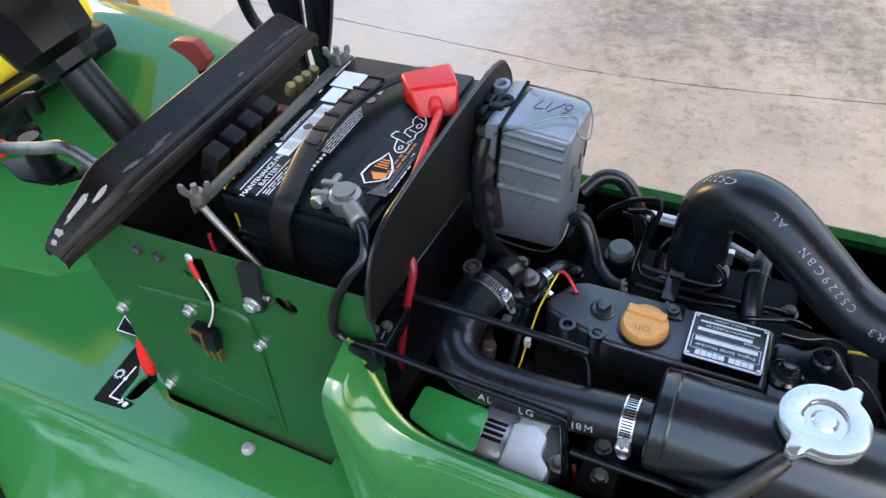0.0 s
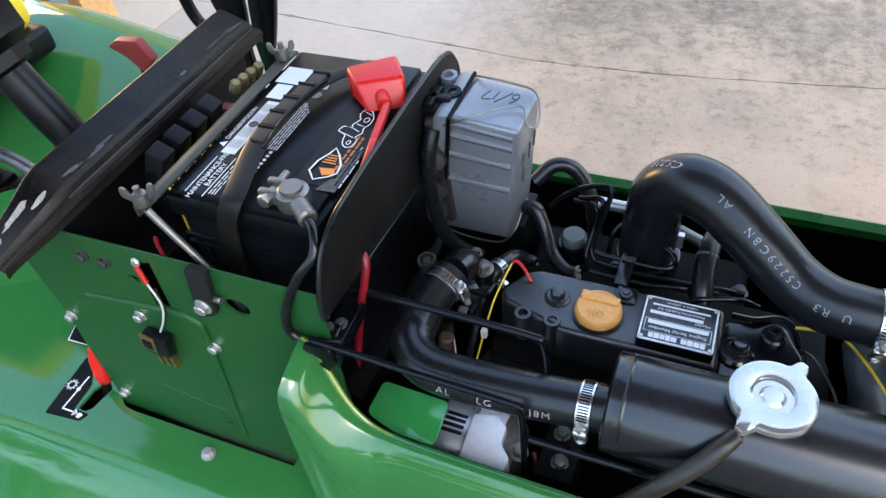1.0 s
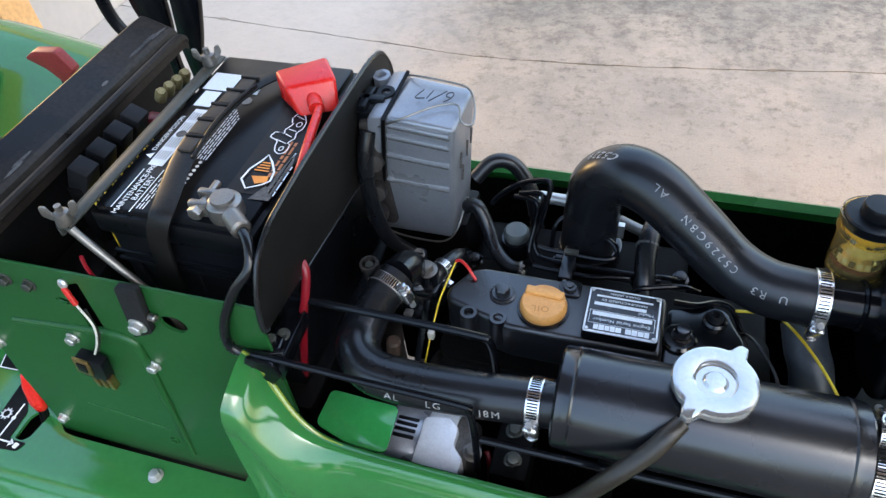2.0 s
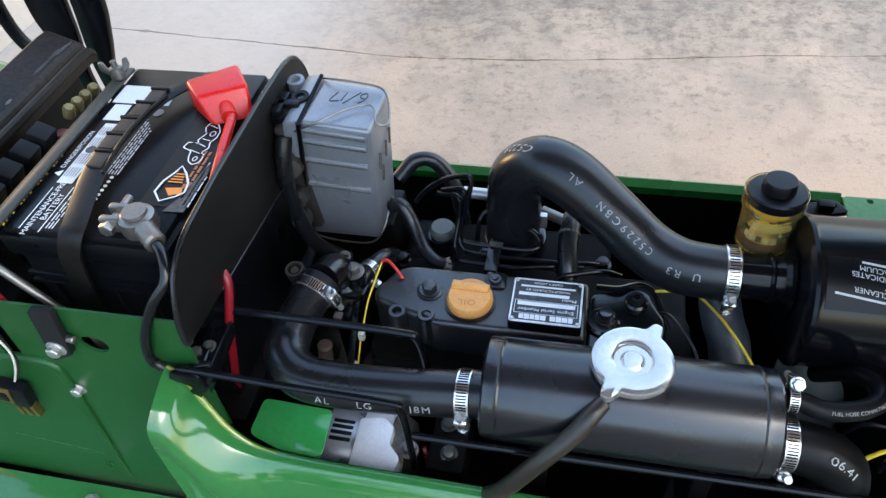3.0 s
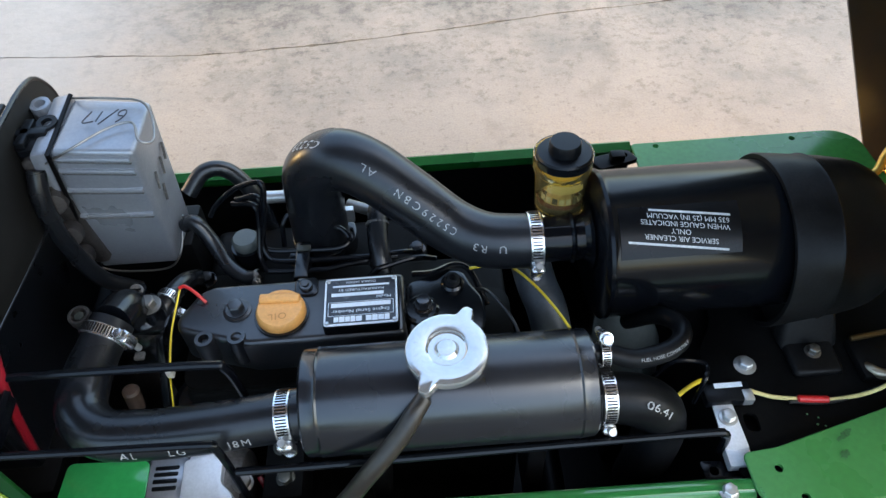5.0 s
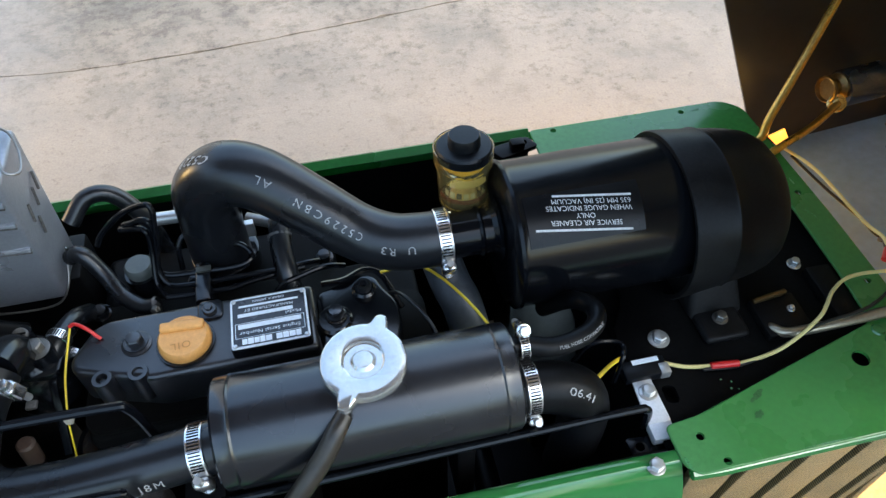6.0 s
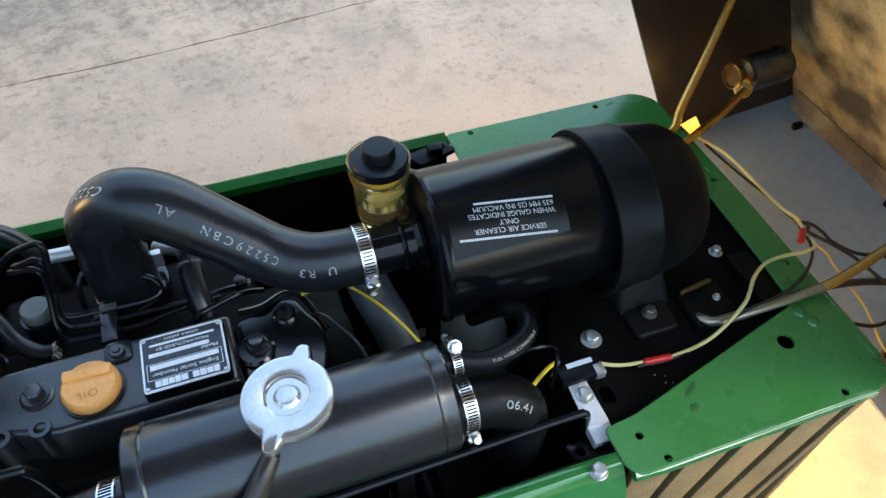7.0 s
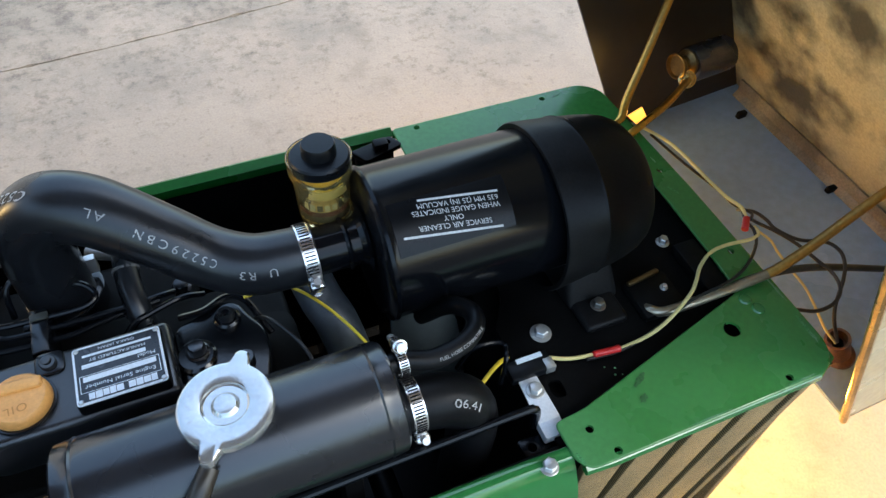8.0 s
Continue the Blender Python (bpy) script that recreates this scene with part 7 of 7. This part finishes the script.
# brackets standing beyond the cowl
brk = thing("lever_bracket", (-0.86, 0.2, 0.4), "black curved steel lever bracket", "bracket")
for p in ([(-0.905, 0.6), (-0.885, 0.6), (-0.888, 0.68), (-0.878, 0.73), (-0.872, 0.79), (-0.865, 0.86), (-0.925, 0.86), (-0.925, 0.75), (-0.91, 0.7)], [(-0.87, 0.6), (-0.845, 0.6), (-0.852, 0.68), (-0.838, 0.72), (-0.825, 0.765), (-0.82, 0.86), (-0.86, 0.86), (-0.865, 0.77), (-0.875, 0.7)]):
    part("arm", prism(rounded(p, 0.012), "y", 0.218, 0.228, 0.002), M_BLACK, brk)
part("foot", box((-0.92, 0.19, 0.3), (-0.83, 0.226, 0.61), 0.004), M_DULL, brk)
part("hoop", tube([(-0.93, 0.222, 0.84), (-0.962, 0.222, 0.8), (-0.967, 0.222, 0.75), (-0.955, 0.222, 0.712), (-0.92, 0.222, 0.69)], 0.008, 12), M_BLACK, brk)

# steering column
sc = thing("steering_column", (-0.95, 0, 0.4), "black steering column with its hub", "steering column")
part("column", rod((-0.945, 0.0, 0.6), (-1.045, 0.0, 0.785), 0.0215, 24), M_COLUMN, sc)
part("hub", lathe([(0.026, -0.014), (0.035, -0.01), (0.037, 0.004), (0.05, 0.016), (0.055, 0.05), (0.068, 0.066), (0.074, 0.11)], (-1.04, 0.0, 0.775), (-0.1, 0.0, 0.185), 8), M_COLUMN, sc)

# rear deck, fender and seat
rows = [curve(r, 6) for r in [[(-1.9, -0.1, 0.5), (-1.9, 0.1, 0.55), (-1.9, 0.4, 0.57), (-1.9, 0.45, 0.42)], [(-1.5, -0.1, 0.42), (-1.5, 0.1, 0.5), (-1.5, 0.4, 0.6), (-1.5, 0.44, 0.44)], [(-1.25, -0.05, 0.382), (-1.25, 0.1, 0.42), (-1.25, 0.38, 0.585), (-1.25, 0.42, 0.42)], [(-1.1, -0.04, 0.382), (-1.1, 0.1, 0.4), (-1.1, 0.36, 0.56), (-1.1, 0.4, 0.4)], [(-1.0, -0.04, 0.382), (-1.0, 0.1, 0.39), (-1.0, 0.33, 0.5), (-1.0, 0.37, 0.36)], [(-0.93, -0.04, 0.382), (-0.93, 0.1, 0.387), (-0.93, 0.31, 0.45), (-0.93, 0.35, 0.32)]]]
rows = list(zip(*[curve(c, 6) for c in zip(*rows)]))
fender = part("rear_fender", sheet(rows, 0.004), M_GREEN, body, "green rear fender", 60)
seat = thing("seat", (-1.55, 0.05, 0.58), "yellow vinyl tractor seat", "seat")
part("cushion", box((-1.74, -0.06, 0.62), (-1.36, 0.3, 0.7), 0.03, 4), M_SEAT, seat)
part("pan", box((-1.74, -0.06, 0.58), (-1.35, 0.3, 0.625), 0.01, 3), M_PLASTIC, seat)
rl = thing("lift_lever", (-1.02, 0.15, 0.5), "black lever with a dull red grip", "lever")
part("grip", prism(rounded([(-1.07, 0.697), (-1.053, 0.708), (-1.017, 0.711), (-1.001, 0.685), (-1.025, 0.664), (-1.044, 0.684)], 0.005), "y", 0.163, 0.177, 0.003), M_REDDULL, rl, "dull red bent paddle grip")
part("stem", rod((-1.015, 0.17, 0.45), (-1.029, 0.17, 0.668), 0.006, 10), M_DULL, rl)
tl = thing("throttle_lever", (-0.95, -0.2, 0.6), "bent steel control lever with a red tip", "lever")
part("bar", tube([(-1.08, -0.1, 0.713), (-1.004, -0.1, 0.731), (-0.963, -0.1, 0.742), (-0.935, -0.1, 0.734), (-0.905, -0.1, 0.712), (-0.88, -0.1, 0.69)], 0.0072, 14), M_WORNBLACK, tl)
part("tip", rod((-1.12, -0.1, 0.703), (-1.074, -0.1, 0.714), 0.0105, 14, 0.003), M_RED, tl)
part("pivot_plate", prism(rounded([(-1.15, -0.077), (-1.096, -0.093), (-1.048, -0.087), (-1.045, -0.05), (-1.105, -0.045)], 0.005), "z", 0.655, 0.66, 0.001), M_DULL, tl)
part("pivot_boss", lathe([(0.016, 0), (0.016, 0.02), (0.012, 0.05)], (-1.07, -0.07, 0.66), (0, 0, 1), 20), M_PLASTIC, tl)
part("pivot_arm", hull8([(-1.07, -0.07, 0.65), (-1.05, -0.08, 0.65), (-0.97, 0.0, 0.65), (-0.985, 0.005, 0.65)], [(-1.07, -0.07, 0.655), (-1.05, -0.08, 0.655), (-0.97, 0.0, 0.655), (-0.985, 0.005, 0.655)], 0.001), M_DULL, tl)
sb = thing("seat_bracket", (-1.2, 0.03, 0.45), "black steel bracket below the yellow seat", "bracket")
part("bar", tube([(-1.4, 0.05, 0.59), (-1.329, 0.05, 0.624), (-1.147, 0.05, 0.713)], 0.011, 12, 6), M_BLACK, sb)
part("clip", prism(rounded([(-1.29, 0.615), (-1.237, 0.666), (-1.16, 0.708), (-1.135, 0.714), (-1.135, 0.686), (-1.155, 0.675), (-1.16, 0.69), (-1.18, 0.68), (-1.175, 0.662), (-1.243, 0.629), (-1.285, 0.595)], 0.004), "y", -0.003, 0.003, 0.001), M_DULL, sb)
part("arm", box((-1.4, -0.004, 0.59), (-1.26, 0.05, 0.605), 0.003), M_DULL, sb)

# hood stay rods with their bracket
st = thing("stay_rod", (-0.5, -0.155, 0.6), "thin black steel stay rod bent at its ends", "rod", "stay rods")
part("rod", tube([(-0.588, -0.1625, 0.666), (-0.57, -0.162, 0.6655), (-0.5, -0.159, 0.656), (-0.412, -0.159, 0.6525), (-0.404, -0.159, 0.6475), (-0.401, -0.159, 0.62), (-0.4, -0.16, 0.55)], 0.0032, 10, 6), M_BLACK, st)
st = thing("stay_rod", (-0.5, -0.08, 0.6), "thin black steel stay rod bent at its ends", "rod", "stay rods")
part("rod", tube([(-0.6, -0.095, 0.6625), (-0.48, -0.0955, 0.661), (-0.413, -0.0965, 0.66), (-0.4025, -0.0965, 0.655), (-0.3985, -0.0955, 0.625), (-0.397, -0.094, 0.56)], 0.0036, 10, 6), M_BLACK, st)
st = thing("stay_rod", (-0.2, -0.16, 0.58), "thin black steel stay rod bent at its ends", "rod", "stay rods")
part("rod", tube([(-0.394, -0.165, 0.617), (-0.3, -0.163, 0.613), (-0.15, -0.158, 0.605), (-0.03, -0.155, 0.6), (-0.016, -0.155, 0.597), (-0.01, -0.154, 0.588), (-0.008, -0.153, 0.56)], 0.0034, 10, 6), M_BLACK, st)
rb = thing("rod_bracket", (-0.59, -0.155, 0.62), "black steel bracket with bolts at the rail corner", "bracket")
part("plate", hull8([(-0.592, -0.165, 0.646), (-0.566, -0.165, 0.646), (-0.57, -0.098, 0.645), (-0.589, -0.098, 0.645)], [(-0.592, -0.165, 0.651), (-0.566, -0.165, 0.651), (-0.57, -0.098, 0.65), (-0.589, -0.098, 0.65)], 0.001), M_BLACK, rb, "flat black bracket plate")
part("edge_flange", hull8([(-0.568, -0.163, 0.636), (-0.566, -0.163, 0.636), (-0.57, -0.1, 0.636), (-0.572, -0.1, 0.636)], [(-0.568, -0.163, 0.655), (-0.566, -0.163, 0.655), (-0.57, -0.1, 0.654), (-0.572, -0.1, 0.654)], 0.0006), M_CAST, rb)
part("folded_tab", drill(prism(rounded([(-0.591, 0.669), (-0.609, 0.612), (-0.598, 0.603), (-0.562, 0.65), (-0.566, 0.666)], 0.004), "y", -0.169, -0.165, 0.0008), prism(rounded([(-0.587, 0.657), (-0.597, 0.624), (-0.575, 0.651)], 0.003), "y", -0.18, -0.15)), M_BLACK, rb, "folded black end tab")
part("spacer", rod((-0.5875, -0.166, 0.646), (-0.591, -0.157, 0.634), 0.0062, 14, 0.001), M_WORN, rb, "bare steel spacer")
bolt(rb, (-0.586, -0.137, 0.651), (0.1, -0.2, 1), 0.009, 0.006, 0.007, M_STEEL)
bolt(rb, (-0.579, -0.128, 0.651), (0.1, -0.2, 1), 0.007, 0.005, 0.006, M_STEEL)
part("cable_lug", hull8([(-0.592, -0.156, 0.651), (-0.572, -0.15, 0.651), (-0.576, -0.128, 0.651), (-0.59, -0.13, 0.651)], [(-0.59, -0.154, 0.655), (-0.574, -0.15, 0.655), (-0.577, -0.13, 0.654), (-0.589, -0.132, 0.654)], 0.001), M_CAST, rb)

# alternator and green bracket below the hose
alt = thing("alternator", (-0.45, -0.12, 0.42), "cast aluminium alternator with cooling slots", "alternator")
AX, AYC, AZC = -0.5, -0.13, 0.496
part("end_frame", lathe([(0.03, -0.004), (0.04, 0), (0.0455, 0.006), (0.0455, 0.036), (0.043, 0.04)], (AX, AYC, AZC), (1, 0, 0), 36), M_GREY, alt, "dull grey end frame")
part("stator", lathe([(0.0475, 0), (0.0485, 0.002), (0.0485, 0.026), (0.0475, 0.028)], (AX + 0.04, AYC, AZC), (1, 0, 0), 36), M_ALU, alt, "bright aluminium stator ring")
part("mount_ear", prism(rounded([(-0.461, -0.172), (-0.463, -0.118), (-0.44, -0.112), (-0.428, -0.122), (-0.428, -0.14), (-0.416, -0.152), (-0.418, -0.172)], 0.004), "z", 0.52, 0.5475, 0.003), M_ALU, alt, "bright cast mounting ear")
part("end_frame", lathe([(0.046, 0), (0.038, 0.016), (0.02, 0.02)], (AX + 0.068, AYC, AZC), (1, 0, 0), 36), M_GREYD, alt)
for k in range(4):
    a = -0.2 + k * 0.135
    d = Vector((0, -math.sin(a), math.cos(a)))
    b = box((AX + 0.011, -0.0019, -0.0012), (AX + 0.032, 0.0019, 0.0012), 0.001)
    b.transform(Matrix.Translation(Vector((0, AYC, AZC)) + d * 0.0453) @ Matrix.Rotation(a, 4, "X"))
    part("cooling_slot", b, M_PLATEBLACK, alt)
part("terminal_nut", hex_head((-0.412, -0.138, 0.536), (0.2, -0.1, 1), 0.012, 0.009, 0.009), M_LEAD, alt, "dull plated nut")
part("lead", tube([(-0.4, -0.13, 0.53), (-0.396, -0.137, 0.522), (-0.394, -0.145, 0.5), (-0.396, -0.15, 0.45)], 0.0026, 8), M_REDCABLE, alt, "dark red lead")
stayb = thing("tank_bracket", (-0.375, -0.13, 0.5), "black steel bracket with two plated bolts", "bracket")
part("plate", box((-0.392, -0.158, 0.5), (-0.358, -0.092, 0.546), 0.003), M_SOOT, stayb)
bolt(stayb, (-0.378, -0.112, 0.546), (0.1, -0.2, 1), 0.011, 0.009, 0.008, M_STEEL)
bolt(stayb, (-0.373, -0.141, 0.546), (0.1, -0.3, 1), 0.011, 0.011, 0.008, M_STEEL)
gb = thing("green_bracket", (-0.52, -0.14, 0.4), "green painted steel bracket plate", "bracket")
plate = prism(rounded([(-0.5525, -0.1230), (-0.4830, -0.1260), (-0.4775, -0.1771), (-0.5155, -0.1755), (-0.5505, -0.1635)], 0.007), "z", -0.0015, 0.0015, 0.0007)
for v in plate.verts:
    v.co.z += 0.5660 - (v.co.y - (-0.1230)) * 0.151
part("plate", plate, M_BRACKETGREEN, gb, "glossy green bracket plate")
part("leg", box((-0.5405, -0.1290, 0.4), (-0.5130, -0.1260, 0.5630)), M_GREEN, gb)

# bay floor and dark lower frame
solo("bay_frame", box((-0.6, -0.178, 0.12), (0.24, 0.2, 0.21), 0.01), M_DULL, (-0.3, 0, 0.12), "dark steel frame below the engine", "frame")
for x, y in ((-0.1, -0.3), (-0.1, 0.3), (-1.3, -0.38), (-1.3, 0.38)):
    w = thing("tyre_wheel", (x, y, 0), "black rubber tractor wheel standing on the concrete", "wheel", "tractor wheels")
    part("tyre", lathe([(0.09, -0.05), (0.17, -0.055), (0.195, -0.035), (0.2, 0), (0.195, 0.035), (0.17, 0.055), (0.09, 0.05)], (x, y, 0.2), (0, 1, 0), 36), M_RUBBER, w)
    part("rim", lathe([(0.0, -0.02), (0.095, -0.04), (0.095, 0.04), (0.0, 0.02)], (x, y, 0.2), (0, 1, 0), 28, False), M_SEAT, w)
solo("axle", rod((-0.1, -0.3, 0.2), (-0.1, 0.3, 0.2), 0.02), M_DULL, (-0.1, 0, 0.2), "dark steel front axle", "axle")
solo("axle", rod((-1.3, -0.38, 0.2), (-1.3, 0.38, 0.2), 0.03), M_DULL, (-1.3, 0, 0.2), "dark steel rear axle", "axle")

# ---- wires ----


def wire(points, material, r, label, n=7):
    w = thing("wire", points[len(points) // 2], label, "wire", "loose wires")
    part("wire", tube(points, r, 8, n), material, w)
    return w


wire([(-0.462, 0.008, 0.63), (-0.465, 0.004, 0.624), (-0.471, -0.022, 0.609), (-0.472, -0.040, 0.600), (-0.473, -0.056, 0.588), (-0.477, -0.066, 0.563), (-0.485, -0.070, 0.528)], M_YWIRE, 0.0009, "yellow wire hanging by the engine head")
wire([(-0.463, 0.007, 0.63), (-0.458, 0.008, 0.631), (-0.45, 0.004, 0.627), (-0.441, -0.002, 0.618)], M_RWIRE, 0.0016, "short red wire at the thermostat")
solo("wire_tag", box((-0.475, -0.059, 0.586), (-0.469, -0.053, 0.596), 0.001), M_WWIRE, (-0.472, -0.056, 0.591), "small pale tag on the yellow wire", "tag")
wire([(-0.2, 0.03, 0.6), (-0.18, 0.024, 0.61), (-0.162, 0.019, 0.611), (-0.138, -0.013, 0.61), (-0.118, -0.06, 0.609), (-0.112, -0.085, 0.59)], M_YWIRE, 0.0014, "yellow wire beside the tank")
wire([(-0.2, 0.02, 0.58), (-0.185, 0.0, 0.6), (-0.165, -0.04, 0.6), (-0.16, -0.08, 0.58)], M_KWIRE, 0.0016, "thin black wire beside the tank")
wire([(-0.04, -0.11, 0.57), (-0.02, -0.1, 0.578), (-0.005, -0.094, 0.576)], M_YWIRE, 0.002, "yellow wire into the connector")
wire([(0.02, -0.103, 0.575), (0.045, -0.113, 0.572), (0.07, -0.117, 0.571), (0.091, -0.12, 0.571), (0.123, -0.12, 0.577), (0.146, -0.1155, 0.587), (0.173, -0.103, 0.592), (0.186, -0.093, 0.592), (0.2, -0.08, 0.592), (0.22, -0.069, 0.591), (0.241, -0.066, 0.59), (0.268, -0.069, 0.591), (0.281, -0.065, 0.59), (0.2825, -0.056, 0.59)], M_CREAMWIRE, 0.0018, "pale yellow wire across the baffle")
wire([(0.06, -0.119, 0.571), (0.094, -0.122, 0.571), (0.13, -0.1175, 0.578), (0.169, -0.109, 0.59), (0.201, -0.107, 0.5935), (0.224, -0.102, 0.592), (0.249, -0.091, 0.59), (0.27, -0.075, 0.59), (0.279, -0.06, 0.59), (0.2785, -0.05, 0.591)], M_KWIRE, 0.0016, "black wire across the baffle")
solo("wire_splice", rod((0.067, -0.1175, 0.5725), (0.093, -0.1205, 0.5725), 0.0032, 12, 0.001), M_RWIRE, (0.08, -0.119, 0.57), "red splice sleeve on the wires", "splice")
wire([(0.266, 0.125, 0.58), (0.282, 0.08, 0.582), (0.284, 0.017, 0.585), (0.285, -0.012, 0.587), (0.287, -0.03, 0.59), (0.282, -0.044, 0.591)], M_CREAMWIRE, 0.0018, "pale yellow wire over the nose panel")
wire([(0.275, 0.11, 0.575), (0.288, 0.06, 0.57), (0.297, 0.01, 0.572), (0.299, -0.012, 0.572), (0.301, -0.034, 0.58), (0.285, -0.047, 0.59)], M_KWIRE, 0.0016, "black wire looping over the nose panel")
wire([(0.279, -0.046, 0.591), (0.29, -0.03, 0.585), (0.308, -0.014, 0.562), (0.324, -0.021, 0.56), (0.329, -0.035, 0.56), (0.33, -0.05, 0.56), (0.343, -0.07, 0.56), (0.367, -0.082, 0.56), (0.373, -0.097, 0.56), (0.365, -0.113, 0.56), (0.35, -0.128, 0.558), (0.334, -0.1435, 0.545), (0.332, -0.154, 0.53), (0.341, -0.163, 0.507), (0.351, -0.16, 0.494)], M_KWIRE, 0.0019, "black wire running to the bulb socket")
wire([(0.28, -0.048, 0.591), (0.296, -0.038, 0.578), (0.315, -0.036, 0.562), (0.328, -0.053, 0.56), (0.337, -0.074, 0.56), (0.342, -0.099, 0.56), (0.345, -0.119, 0.56), (0.338, -0.136, 0.56), (0.32, -0.147, 0.56), (0.298, -0.148, 0.56), (0.28, -0.141, 0.562), (0.267, -0.135, 0.563)], M_KWIRE, 0.0019, "black wire looping over the nose panel")
wire([(0.279, -0.052, 0.591), (0.3, -0.048, 0.57), (0.322, -0.055, 0.552), (0.321, -0.068, 0.55), (0.318, -0.09, 0.55), (0.316, -0.117, 0.55), (0.311, -0.14, 0.547), (0.318, -0.156, 0.53), (0.336, -0.163, 0.508), (0.348, -0.161, 0.494)], M_CREAMWIRE, 0.0014, "pale yellow wire to the bulb socket")
solo("wire_splice", rod((0.282, -0.0445, 0.591), (0.27, -0.057, 0.591), 0.0036, 12, 0.001), M_RWIRE, (0.276, -0.05, 0.587), "red splice sleeve on the wires", "splice")
wire([(-0.733, -0.1475, 0.735), (-0.735, -0.1475, 0.722), (-0.736, -0.146, 0.708), (-0.738, -0.144, 0.68)], M_REDCABLE, 0.0018, "dark red wire behind the panel edge")
# flasher connector hanging from the side panel
fc = thing("hanging_connector", (-0.77, -0.16, 0.6), "brass and black plug hanging on a wire", "connector")
part("lug", lathe([(0.0045, 0), (0.005, 0.002), (0.003, 0.004)], (-0.766, PANEL_Y - 0.001, 0.7), (0, -1, 0.2), 12), M_ZINC, fc)
part("sleeve", rod((-0.766, -0.156, 0.697), (-0.76, -0.159, 0.678), 0.0026, 10, 0.001), M_RWIRE, fc)
part("lead", tube([(-0.76, -0.159, 0.678), (-0.752, -0.162, 0.655), (-0.76, -0.163, 0.63), (-0.775, -0.163, 0.605)], 0.0011, 8), M_WWIRE, fc)
part("lead", tube([(-0.757, -0.157, 0.67), (-0.756, -0.16, 0.64), (-0.77, -0.161, 0.61)], 0.0018, 8), M_KWIRE, fc)
part("body", box((-0.803, -0.168, 0.562), (-0.774, -0.156, 0.597), 0.002, 2, Matrix.Rotation(0.2, 4, "Y")), M_PLASTIC, fc)
part("contact", box((-0.804, -0.17, 0.572), (-0.786, -0.1675, 0.598), 0.001, 2, Matrix.Rotation(0.2, 4, "Y")), M_BRASS, fc)
part("window", box((-0.8, -0.1712, 0.578), (-0.79, -0.1695, 0.592), 0.0006, 2, Matrix.Rotation(0.2, 4, "Y")), M_PLASTIC, fc)
for k in range(3):
    part("blade", box((-0.796 + k * 0.0085, -0.168, 0.549), (-0.791 + k * 0.0085, -0.16, 0.566), 0.0005), M_BRASS, fc)
